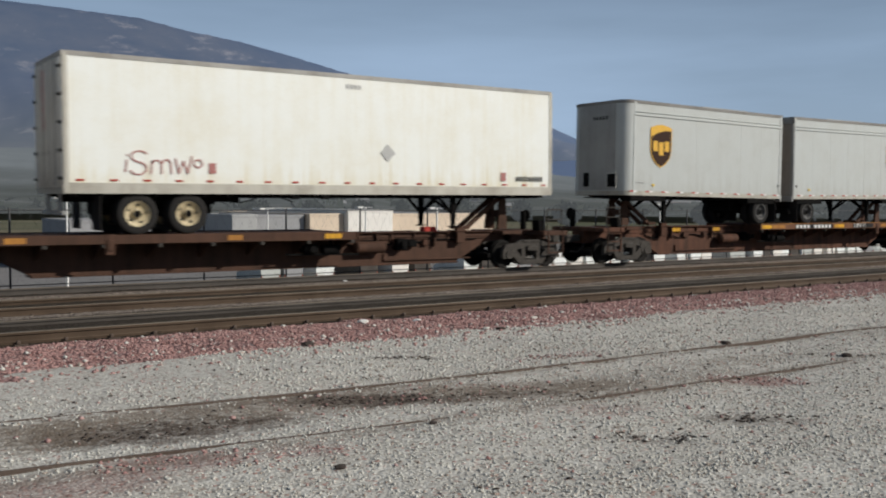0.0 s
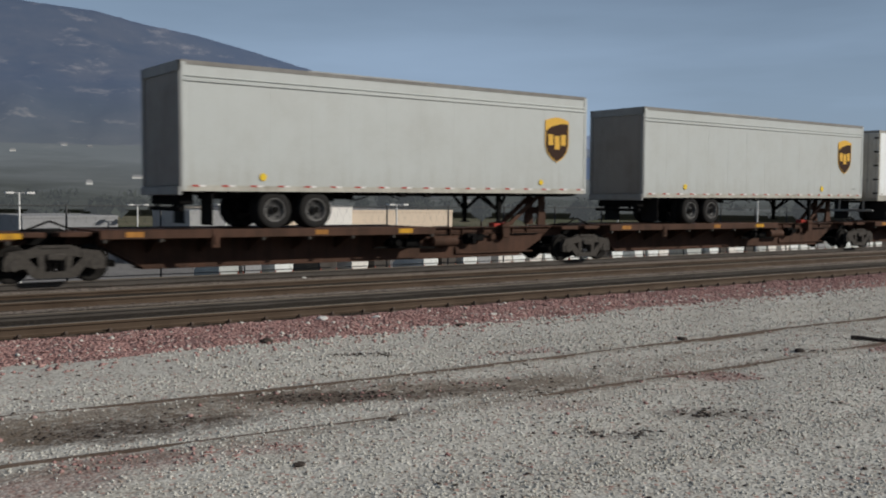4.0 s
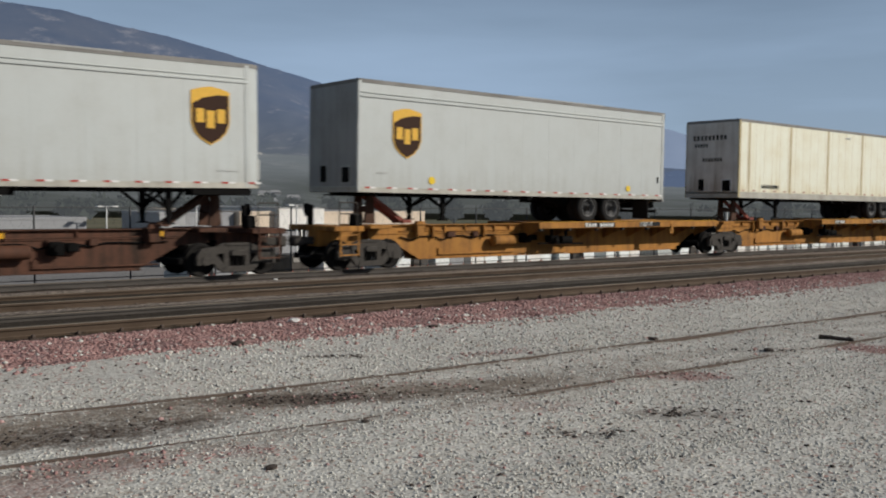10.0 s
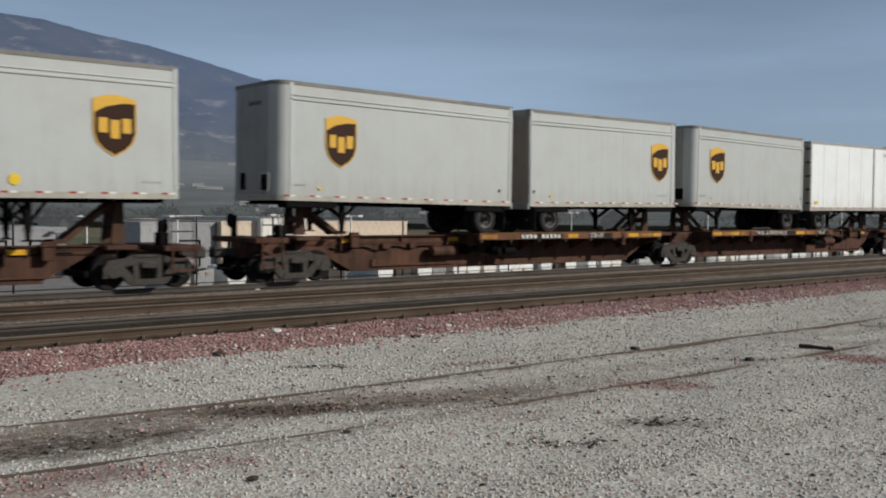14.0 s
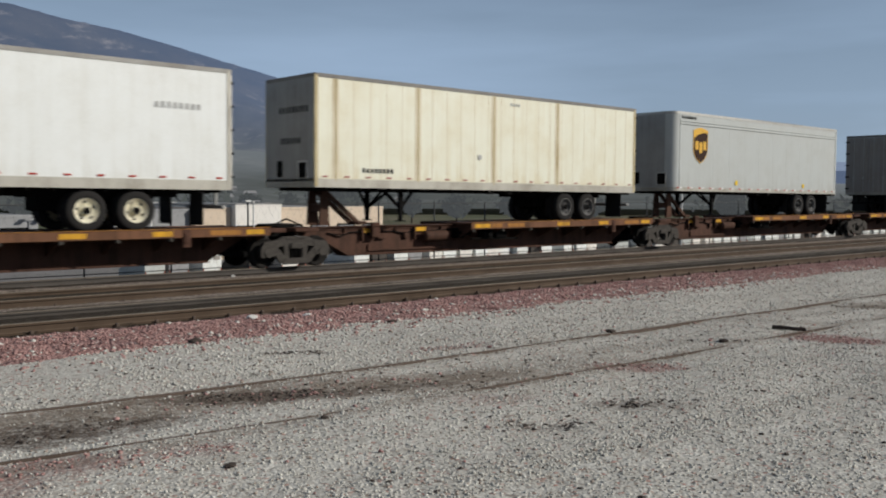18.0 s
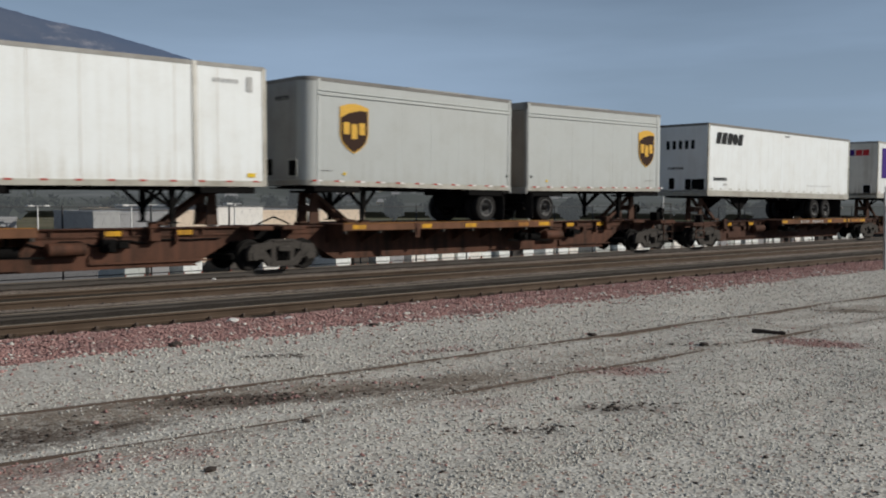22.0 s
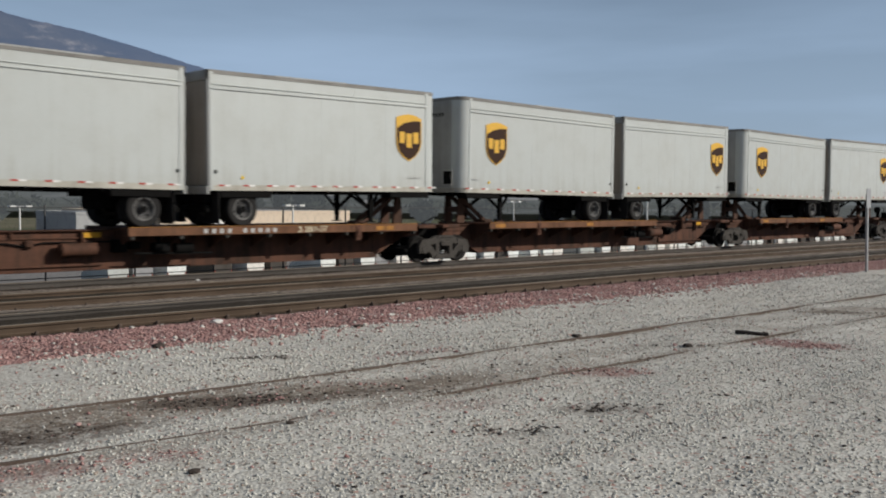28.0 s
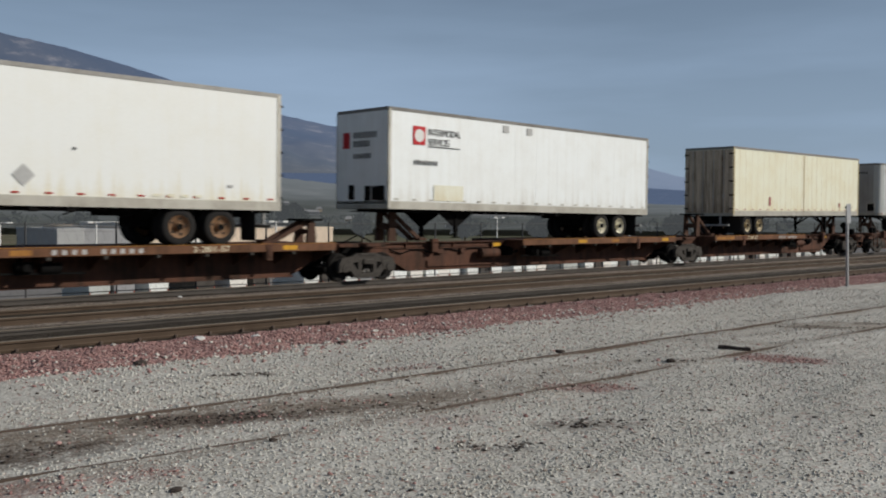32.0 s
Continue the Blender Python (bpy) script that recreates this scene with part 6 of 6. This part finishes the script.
def plank(t, x0, x1, paint_key, plates):
    """The wheel deck from x0 to x1 with its side sills, brackets and markers."""
    key = M[paint_key]
    deck = part("deck", Shape().box(x0, x1, -1.27, 1.27, TOP - 0.055, TOP - 0.005, 0.008), key, t)
    for e in (-1, 1):
        part("side_sill", Shape().box(x0, x1, e * 1.24, e * 1.30, TOP - 0.21, TOP + 0.012, 0.012).box(x0, x1, e * 1.14, e * 1.24, TOP - 0.21, TOP - 0.185), M["sill"] if paint_key in ("brown", "umber") else key, deck)
        if e < 0 and paint_key != "maroon":
            part("edge_stripe", Shape().box(x0 + 0.02, x1 - 0.02, -1.312, -1.27, TOP + 0.012, TOP + 0.026), M["yellow" if paint_key == "orange" else "orange"], deck, "faded yellow edge stripe")
    n = max(3, round((x1 - x0) / 1.45))
    for k in range(n + 1):
        x = x0 + 0.12 + (x1 - x0 - 0.24) * k / n
        g = Shape().add([(x - 0.02, e * a, z) for e in (-1,) for a, z in ((0.30, TOP - 0.06), (1.24, TOP - 0.06), (1.24, TOP - 0.20), (0.30, TOP - 0.62))] + [(x + 0.02, -a, z) for a, z in ((0.30, TOP - 0.06), (1.24, TOP - 0.06), (1.24, TOP - 0.20), (0.30, TOP - 0.62))],
                        [(0, 1, 2, 3), (7, 6, 5, 4), (0, 4, 5, 1), (1, 5, 6, 2), (2, 6, 7, 3), (3, 7, 4, 0)])
        part("bracket", g, key, deck)
        part("stake_lug", Shape().box(x - 0.05, x + 0.05, -1.29, -1.15, TOP - 0.30, TOP - 0.20, 0.012), M["steel"], deck)
    for kind, x, *v in plates:
        if kind in ("mark", "old"):
            part("marker", Shape().box(x, x + v[0], -1.306, -1.30, TOP - 0.165, TOP - 0.035, 0.002), M["yellow" if kind == "mark" else "orange"], deck, "yellow reflective plate" if kind == "mark" else "faded reflective plate")
        elif kind == "text":
            o = part("writing", words(v[0], 0.23, M["cream"], v[1]), None, deck)
            o.location = (x, -1.303, TOP - 0.175)
        elif kind == "number":
            s = Shape()
            for k in range(10):
                if k != 4:
                    s.box(x + k * v[0] / 10, x + (k + 0.46) * v[0] / 10, -1.304, -1.30, TOP - 0.165, TOP - 0.045)
            tagged(part("writing", s, M["faint"], deck), kind="stuff")
        elif kind == "sign":
            p = part("sign_strip", Shape().box(x, x + v[1], -1.306, -1.30, TOP - 0.185, TOP - 0.015, 0.002), M["black"], deck, "black lettering strip")
            o = part("writing", words(v[0], 0.215, M["pale"], v[2]), None, p)
            o.location = (x + 0.05, -1.309, TOP - 0.165)
        elif kind == "bars":
            p = part("sign_strip", Shape().box(x, x + v[0], -1.306, -1.30, TOP - 0.185, TOP - 0.015, 0.002), M["black"], deck, "black number strip")
            s = Shape()
            for k in range(10):
                if k != 4:
                    s.box(x + 0.06 + k * (v[0] - 0.1) / 10, x + 0.06 + (k + 0.58) * (v[0] - 0.1) / 10, -1.310, -1.306, TOP - 0.165, TOP - 0.04)
            tagged(part("writing", s, M["pale"], p), kind="stuff")
        elif kind == "post":
            part("stake_post", Shape().box(x - 0.11, x + 0.11, -1.32, -1.20, TOP - 0.46, TOP + 0.02, 0.015).box(x - 0.06, x + 0.06, -1.35, -1.32, TOP - 0.36, TOP - 0.10, 0.01), key, deck)


def hitch(t, x, d, key, z):
    """A trailer hitch at x whose strut falls away in direction d."""
    h = part("hitch", Shape().slab([(x - 0.20, TOP), (x + 0.16, TOP), (x + 0.10, TOP + z - 0.08), (x - 0.10, TOP + z - 0.08)], -0.36, -0.26)
             .slab([(x - 0.20, TOP), (x + 0.16, TOP), (x + 0.10, TOP + z - 0.08), (x - 0.10, TOP + z - 0.08)], 0.26, 0.36)
             .box(x - 0.12, x + 0.12, -0.26, 0.26, TOP + z * 0.35, TOP + z * 0.55, 0.02), M["maroon"], t, "raised steel trailer hitch")
    part("hitch_plate", Shape().box(x - 0.36, x + 0.36, -0.46, 0.46, TOP + z - 0.09, TOP + z - 0.02, 0.02), M["dark"], h)
    part("hitch_strut", Shape().beam((x + d * 0.08, -0.2, TOP + z - 0.12), (x + d * 1.35, -0.2, TOP + 0.03), 0.10, 0.12).beam((x + d * 0.08, 0.2, TOP + z - 0.12), (x + d * 1.35, 0.2, TOP + 0.03), 0.10, 0.12).box(x + d * 1.25, x + d * 1.6, -0.3, 0.3, TOP, TOP + 0.10, 0.01), M["hitch_red" if key == "hitch_red" else "maroon"], h)


def platform(t, xa, xb, deck_side, key, hitches, plates, spots):
    """One spine platform between two trucks; deck_side +1: the deck lies at the +x end."""
    p = part("platform", Shape().slab([(xa + 0.45, TOP - 0.06), (xa + 0.45, 0.86), (xa + 1.25, 0.79), (xa + 2.35, 0.21), (xb - 2.35, 0.21), (xb - 1.25, 0.79), (xb - 0.45, 0.86), (xb - 0.45, TOP - 0.06)], -0.30, 0.30)
             .box(xa + 0.45, xb - 0.45, -0.37, 0.37, TOP - 0.10, TOP - 0.055, 0.01).box(xa + 2.3, xb - 2.3, -0.36, 0.36, 0.18, 0.22, 0.005)
             .box(xa + 0.5, xb - 0.5, -0.33, -0.30, 0.98, 1.02), M[key], t)
    reach = 0.62 * (xb - xa)
    x0, x1 = (xa + 0.95, xa + reach) if deck_side < 0 else (xb - reach, xb - 0.95)
    if key == "brown":
        x0, x1 = (xa + 1.95, xa + reach + 0.35) if deck_side < 0 else (x0, xb - 1.40)
    plank(p, x0, x1, key, plates)
    part("end_plate", Shape().box(xa + 0.15, xa + 0.95, -0.85, 0.85, TOP - 0.16, TOP - 0.04, 0.02), M[key], p)
    part("end_plate", Shape().box(xb - 0.95, xb - 0.15, -0.85, 0.85, TOP - 0.16, TOP - 0.04, 0.02), M[key], p)
    s0, s1 = (x1, xb - 1.6) if deck_side < 0 else (xa + 1.6, x0)
    for a in spots:
        x = s0 + a * (s1 - s0)
        if key in ("brown", "umber"):
            part("marker", Shape().box(x - 0.22, x + 0.22, -0.390, -0.380, TOP - 0.25, TOP - 0.12, 0.002), M["yellow"], p, "yellow reflective plate")
        part("side_bracket", Shape().box(x - 0.28, x - 0.24, -0.44, -0.30, TOP - 0.5, TOP - 0.10), M[key], p)
        part("side_bracket", Shape().box(x + 0.24, x + 0.28, -0.38, -0.30, TOP - 0.30, TOP - 0.06), M[key], p)
    q = s0 + 0.18 * (s1 - s0) if deck_side < 0 else s1 - 0.18 * (s1 - s0)
    part("air_tank", Shape().tube((q - 0.45, -0.52, 0.72), (q + 0.45, -0.52, 0.72), 0.17, 16).tube((q - 0.52, -0.52, 0.72), (q - 0.45, -0.52, 0.72), 0.08, 12, 0.17).tube((q + 0.45, -0.52, 0.72), (q + 0.52, -0.52, 0.72), 0.17, 12, 0.08), M[key], p)
    v = x0 + 0.9 if deck_side > 0 else x1 - 1.4
    rig = Shape().box(v, v + 0.42, -0.98, -0.62, 0.62, 0.86, 0.03).tube((v + 0.6, -0.82, 0.70), (v + 1.1, -0.82, 0.70), 0.14, 14).tube((v + 0.2, -0.98, 0.74), (v + 0.2, -1.08, 0.74), 0.09, 12)
    rig.beam((v - 0.5, -0.85, 0.60), (v + 1.7, -0.85, 0.56), 0.05, 0.05).box(v + 0.1, v + 0.16, -0.9, -0.8, 0.86, TOP - 0.05).box(v + 0.8, v + 0.86, -0.9, -0.8, 0.80, TOP - 0.05)
    part("brake_rigging", rig, M["dark"], p, "grimy brake gear hung under the deck")
    part("brake_pipe", hose([(s0 + (s1 - s0) * k / 12, -0.35, 0.90 - 0.13 * math.sin(k * 1.9) * (k % 3 == 1)) for k in range(13)], 0.022), M["dark"], p)
    part("brake_valve", Shape().box(q + 0.9, q + 1.25, -0.60, -0.30, 0.62, 0.95, 0.03).tube((q + 1.08, -0.58, 0.80), (q + 1.08, -0.72, 0.80), 0.10, 12).box(q + 1.35, q + 1.65, -0.50, -0.30, 0.70, 0.88, 0.02), M["dark"], p)
    if key == "maroon":
        x = xb - 3.3 if deck_side < 0 else xa + 3.2
        part("wheel_chock", Shape().box(x - 0.22, x + 0.22, -0.34, -0.06, TOP - 0.06, TOP + 0.09, 0.02), M["red"], p, "small faded red steel chock")
    lo, hi = sorted((s0, s1))
    part("top_flange", Shape().box(lo - 0.02, hi + 0.5, -0.405, -0.302, TOP - 0.075, TOP - 0.052, 0.005).box(lo - 0.02, hi + 0.5, -0.345, -0.302, TOP - 0.27, TOP - 0.235, 0.006), M[key], p)
    for a in (0.12, 0.52, 0.90):
        x = lo + a * (hi - lo)
        part("stiffener", Shape().box(x - 0.014, x + 0.014, -0.385, -0.302, TOP - 0.24, TOP - 0.076), M[key], p)
    for a, w in ((0.40, 0.16), (0.60, 0.10)):
        x = lo + a * (hi - lo)
        part("junction_box", Shape().box(x - w, x + w, -0.42, -0.302, TOP - 0.46, TOP - 0.29, 0.015), M["umber"], p, "small grimy box on the spine")
    part("lower_channel", Shape().box(lo + 0.30 * (hi - lo), lo + 0.95 * (hi - lo), -0.37, -0.302, 0.30, 0.345, 0.006).box(lo + 0.30 * (hi - lo), lo + 0.33 * (hi - lo), -0.36, -0.302, 0.345, 0.52), M[key], p)
    for x, d, z in hitches:
        part("strut_foot", Shape().box(x + d * 1.62, x + d * 1.92, -0.56, -0.40, TOP - 0.40, TOP + 0.06, 0.015).box(x + d * 1.55, x + d * 2.0, -0.60, -0.30, TOP - 0.06, TOP - 0.02, 0.008), M[key], p)
        z = 2.13 - RAIL_TOP - TOP if z > 0.9 else z
        hitch(p, x, d, "hitch_red" if key == "orange" else "maroon", z)
    return p


def car_end(t, x, d, key):
    """The coupler, steps and hand rails at a car's end; d points away from the car."""
    e = part("car_end", Shape().box(x + d * 0.35, x + d * 1.35, -1.28, 1.28, TOP - 0.20, TOP - 0.05, 0.02).box(x - d * 0.2, x + d * 1.3, -0.3, 0.3, 0.66, TOP - 0.19, 0.02), M[key], t)
    part("coupler", Shape().box(x + d * 1.3, x + d * 1.75, -0.12, 0.12, 0.72, 0.94, 0.03).box(x + d * 1.7, x + d * 2.02, -0.19, 0.19, 0.68, 0.98, 0.05), M["steel"], e)
    part("air_hose", Shape().tube((x + d * 1.35, -0.4, 0.66), (x + d * 1.65, -0.36, 0.38), 0.03, 8).tube((x + d * 1.65, -0.36, 0.38), (x + d * 1.95, -0.3, 0.40), 0.03, 8), M["tyre"], e)
    step = Shape()
    for q in (0.55, 1.15):
        step.box(x + d * q - 0.02, x + d * q + 0.02, -1.30, -1.26, 0.42, TOP - 0.05)
    for z in (0.45, 0.75, 1.02):
        step.box(x + d * 0.55, x + d * 1.15, -1.30, -1.24, z - 0.015, z + 0.015)
    part("step_ladder", step, M[key], e)
    rail = Shape()
    for q in (0.55, 1.15):
        rail.tube((x + d * q, -1.2, TOP - 0.05), (x + d * q, -1.2, TOP + 0.62), 0.018, 8)
    rail.tube((x + d * 0.55, -1.2, TOP + 0.62), (x + d * 1.15, -1.2, TOP + 0.62), 0.018, 8).tube((x + d * 0.55, -1.2, TOP + 0.3), (x + d * 1.15, -1.2, TOP + 0.3), 0.018, 8)
    part("hand_rail", rail, M["steel"], e)
    part("brake_stand", Shape().box(x + d * 0.98, x + d * 1.10, 0.45, 0.65, TOP - 0.05, TOP + 0.55, 0.02).tube((x + d * 1.13, 0.55, TOP + 0.4), (x + d * 1.17, 0.55, TOP + 0.4), 0.20, 16), M["dark"], e)
    part("cushion_block", Shape().box(x + d * 0.3, x + d * 0.55, -1.1, -0.75, TOP - 0.05, TOP + 0.28, 0.02), M["dark"], e)


LONG, SHORT, PLAIN = "TWIN 28 - ALL PURPOSE SPINE CAR", "2-28/1-57", "ALL PURPOSE SPINE CAR"


def worn(x, n, side):
    """The few old plates of a deck that begins at x and is n long."""
    return [("old", x + 0.6, 0.45), ("old", x + n * 0.6, 0.4), ("mark", x + n - 1.1, 0.5), ("post", x + (0.30 if side < 0 else 0.72) * n)]


def spine_car(trucks, sides, key, texts, hooks, label, spots=(0.30, 0.72)):
    """An articulated car; trucks: their places from -x to +x; sides: where each platform's deck lies; texts: the plates of each deck; hooks: (place, strut direction, height)."""
    global TOP
    mid = (trucks[0] + trucks[-1]) / 2
    TOP = deck_at(mid) - RAIL_TOP
    t = new("spine_car")
    tagged(t, label, "railway car", "cars of the train")
    for x in trucks:
        truck(t, x - mid, mid)
    for xa, xb, s, plates in zip(trucks, trucks[1:], sides, texts):
        platform(t, xa - mid, xb - mid, s, key, [(x - mid, d, z) for x, d, z in hooks if xa - 0.9 < x <= xb - 0.9 + 1.8 and (xa + xb) / 2 - 9.8 < x < (xa + xb) / 2 + 9.8], [(k, x - mid, *v) for k, x, *v in plates], spots)
    for x in trucks[1:-1]:
        part("articulation", Shape().box(x - mid - 0.5, x - mid + 0.5, -0.30, 0.30, 0.80, 1.20, 0.05).tube((x - mid - 0.55, -0.6, TOP), (x - mid, -0.6, TOP + 0.22), 0.025, 8).tube((x - mid, -0.6, TOP + 0.22), (x - mid + 0.55, -0.6, TOP), 0.025, 8), M["dark"], t)
    car_end(t, trucks[0] - mid, -1, key)
    car_end(t, trucks[-1] - mid, 1, key)
    TRAIN.append((t, mid, BASE, 0.0, 0.0))


spine_car((23.6, 41.7, 60.0), (1, -1), "brown",
          ([("mark", 30.53, 0.6), ("old", 31.18, 0.8), ("bars", 32.63, 2.5), ("mark", 35.23, 0.7), ("sign", 36.58, SHORT, 1.5, 1.0), ("post", 38.38), ("old", 38.68, 0.9), ("mark", 39.58, 0.6)],
           [("mark", 43.7, 0.6), ("old", 44.3, 0.8), ("mark", 45.1, 0.5), ("old", 45.75, 0.4), ("post", 46.5), ("sign", 46.85, LONG, 3.3, 0.73), ("mark", 50.2, 0.75), ("old", 51.05, 0.8), ("sign", 52.05, SHORT, 1.1, 0.75)]),
          [(24.2, 1, 1.02), (40.0, -1, 1.02)], "rusty brown articulated spine car carrying short trailers")
spine_car((-66.5, -50.0, -32.6, -14.9, 2.5, 19.3), (1, -1, -1, -1, -1), "maroon", [worn(x, 9.6, -1) for x in (-59.78, -49.05, -31.65, -13.95, 3.45)], [(-65.9, 1, 0.97), (-34.0, -1, 0.97), (-16.3, -1, 0.97), (1.35, -1, 0.97), (18.75, -1, 0.97)],
          "dark rusty brown articulated spine car of five platforms")
spine_car((-124.7, -107.1, -88.5, -70.7), (1, 1, -1), "orange",
          ([("bars", -115.81, 1.6), ("sign", -112.86, SHORT, 1.2, 0.85), ("post", -110.96)], [("bars", -98.93, 0.95), ("sign", -95.38, PLAIN, 2.45, 0.82), ("post", -92.33)], [("post", -83.8), ("sign", -83.2, SHORT, 1.3, 0.9), ("bars", -80.4, 1.7)]),
          [(-124.2, 1, 0.97), (-105.5, 1, 0.97), (-71.15, -1, 0.97)], "faded yellow articulated spine car of three platforms")
spine_car((-182.8, -165.2, -146.6, -128.95), (1, -1, -1), "brown",
          ([("old", -176.01, 0.7), ("bars", -174.26, 2.05), ("mark", -171.91, 0.5), ("sign", -170.81, SHORT, 1.25, 0.85), ("post", -168.91), ("mark", -168.61, 0.6), ("old", -167.91, 0.7), ("mark", -167.16, 0.5)],
           [("mark", -163.2, 0.6), ("old", -162.6, 0.8), ("mark", -161.8, 0.5), ("old", -161.15, 0.4), ("post", -160.4), ("sign", -160.05, LONG, 3.3, 0.73), ("mark", -156.7, 0.75), ("old", -155.85, 0.8), ("sign", -154.85, SHORT, 1.1, 0.75)],
           [("mark", -144.6, 0.6), ("old", -143.95, 0.5), ("mark", -143.45, 0.4), ("old", -142.65, 0.5), ("post", -142.0), ("text", -141.65, SHORT, 1.0), ("mark", -140.2, 0.5), ("number", -139.0, 2.1), ("mark", -136.0, 0.65)]),
          [(-182.2, 1, 1.02), (-166.4, -1, 1.02), (-163.7, 1, 1.02), (-148.3, -1, 1.02), (-145.0, 1, 1.02), (-129.2, -1, 1.02)],
          "rusty brown articulated spine car carrying pairs of short trailers", (0.12, 0.93))
spine_car((-272.3, -255.7, -238.2, -220.8, -203.6, -187.05), (1, 1, 1, 1, -1), "umber",
          ([("mark", -265.94, 0.5), ("number", -264.09, 2.5), ("mark", -261.19, 0.4), ("mark", -259.39, 0.7), ("post", -258.99), ("old", -258.45, 0.9), ("mark", -257.4, 0.6)],
           [("mark", -248.9, 0.7), ("old", -248.15, 0.5), ("old", -247.35, 0.8), ("mark", -244.85, 0.65), ("mark", -242.55, 0.55), ("post", -241.62), ("old", -240.95, 0.9), ("mark", -239.9, 0.55)],
           [("mark", -231.44, 0.7), ("old", -230.69, 0.5), ("old", -229.89, 0.8), ("mark", -227.39, 0.65), ("mark", -225.09, 0.55), ("post", -224.21), ("old", -223.55, 0.9), ("mark", -222.5, 0.55)],
           [("mark", -214.11, 0.7), ("old", -213.36, 0.5), ("old", -212.56, 0.8), ("mark", -210.06, 0.65), ("mark", -207.76, 0.55), ("post", -206.98), ("old", -206.35, 0.9), ("mark", -205.3, 0.55)],
           [("mark", -202.5, 0.7), ("old", -201.75, 0.5), ("old", -200.95, 0.8), ("mark", -198.45, 0.65), ("mark", -196.15, 0.55), ("post", -195.67), ("old", -195.14, 0.9), ("mark", -194.09, 0.55)]),
          [(-271.6, 1, 0.97), (-254.2, 1, 0.97), (-236.7, 1, 0.97), (-219.3, 1, 0.97), (-187.5, -1, 0.97)],
          "rusty brown articulated spine car of five platforms")
spine_car((-331.25, -313.1, -294.2, -276.4), (1, -1, -1), "brown",
          ([("mark", -324.05, 0.6), ("old", -323.35, 0.5), ("mark", -319.9, 0.45), ("mark", -318.25, 0.5), ("post", -317.35), ("mark", -315.65, 0.55)], [("mark", -311.1, 0.6), ("post", -308.45), ("mark", -308.2, 0.4), ("old", -307.75, 1.3), ("mark", -306.25, 0.5), ("mark", -303.55, 0.6), ("old", -302.75, 0.7)],
           [("mark", -291.9, 0.5), ("post", -289.35), ("mark", -289.15, 0.4), ("mark", -287.25, 0.5), ("old", -284.65, 0.5), ("mark", -283.6, 0.55)]),
          [(-330.7, 1, 1.02), (-314.9, -1, 1.02), (-311.8, 1, 1.02), (-296.0, -1, 1.02), (-292.6, 1, 1.02), (-276.8, -1, 1.02)],
          "rusty brown articulated spine car carrying pairs of short trailers", (0.42, 0.80))
spine_car((-389.5, -371.6, -352.7, -335.4), (1, -1, -1), "brown",
          ([("number", -380.6, 2.4), ("text", -377.6, SHORT, 1.15), ("post", -375.4), ("old", -374.7, 0.7)], [("old", -369.35, 0.5), ("post", -367.05), ("old", -364.25, 0.4)], [("old", -350.45, 0.5), ("post", -348.05), ("old", -344.35, 0.5)]),
          [(-388.7, 1, 1.02), (-373.0, -1, 1.02), (-370.1, 1, 1.02), (-354.5, -1, 1.02), (-351.4, 1, 1.02), (-335.8, -1, 1.02)],
          "rusty brown articulated spine car carrying pairs of short trailers", (0.90,))
spine_car((-449.0, -430.4, -411.45, -393.6), (1, 1, -1), "brown",
          ([("old", -441.3, 0.5), ("number", -440.33, 2.45), ("text", -436.6, SHORT, 1.25), ("post", -434.2), ("mark", -433.73, 0.5)], [("mark", -419.9, 0.55), ("old", -417.7, 0.5), ("post", -415.8), ("mark", -414.0, 0.5)],
           [("old", -409.3, 1.6), ("post", -406.75), ("text", -406.35, SHORT, 1.1), ("number", -403.1, 2.1)]),
          [(-447.4, 1, 0.97), (-428.7, 1, 0.97), (-409.4, 1, 0.97), (-394.2, -1, 0.97), (-432.0, -1, 0.75)],
          "rusty brown articulated spine car of three platforms", (0.92,))


def motions():
    """The train rolls past at a steady speed, its wheels turning on the rails."""
    for thing, x, z, lift, aside in TRAIN:
        walk(thing, [(t, pose(x + SPEED * t, LINE + aside, z, 0, lift, 0)) for t in (0.0, 16.0, 32.0)])
    for w, x, place in ROLLING:
        first = max(0, math.ceil((-5.0 - place - x) / SPEED * FPS))
        last = min(32 * FPS, math.floor((58.0 - place - x) / SPEED * FPS))
        if last <= first:
            continue
        turn = math.degrees(SPEED / WHEEL_R / FPS)
        at = sorted({0, 32 * FPS, *range(first, last + 1)})
        walk(w, [(k / FPS, pose(x, 0, WHEEL_R, 0, turn * (min(max(k, first), last) - first), 0)) for k in at])


motions()
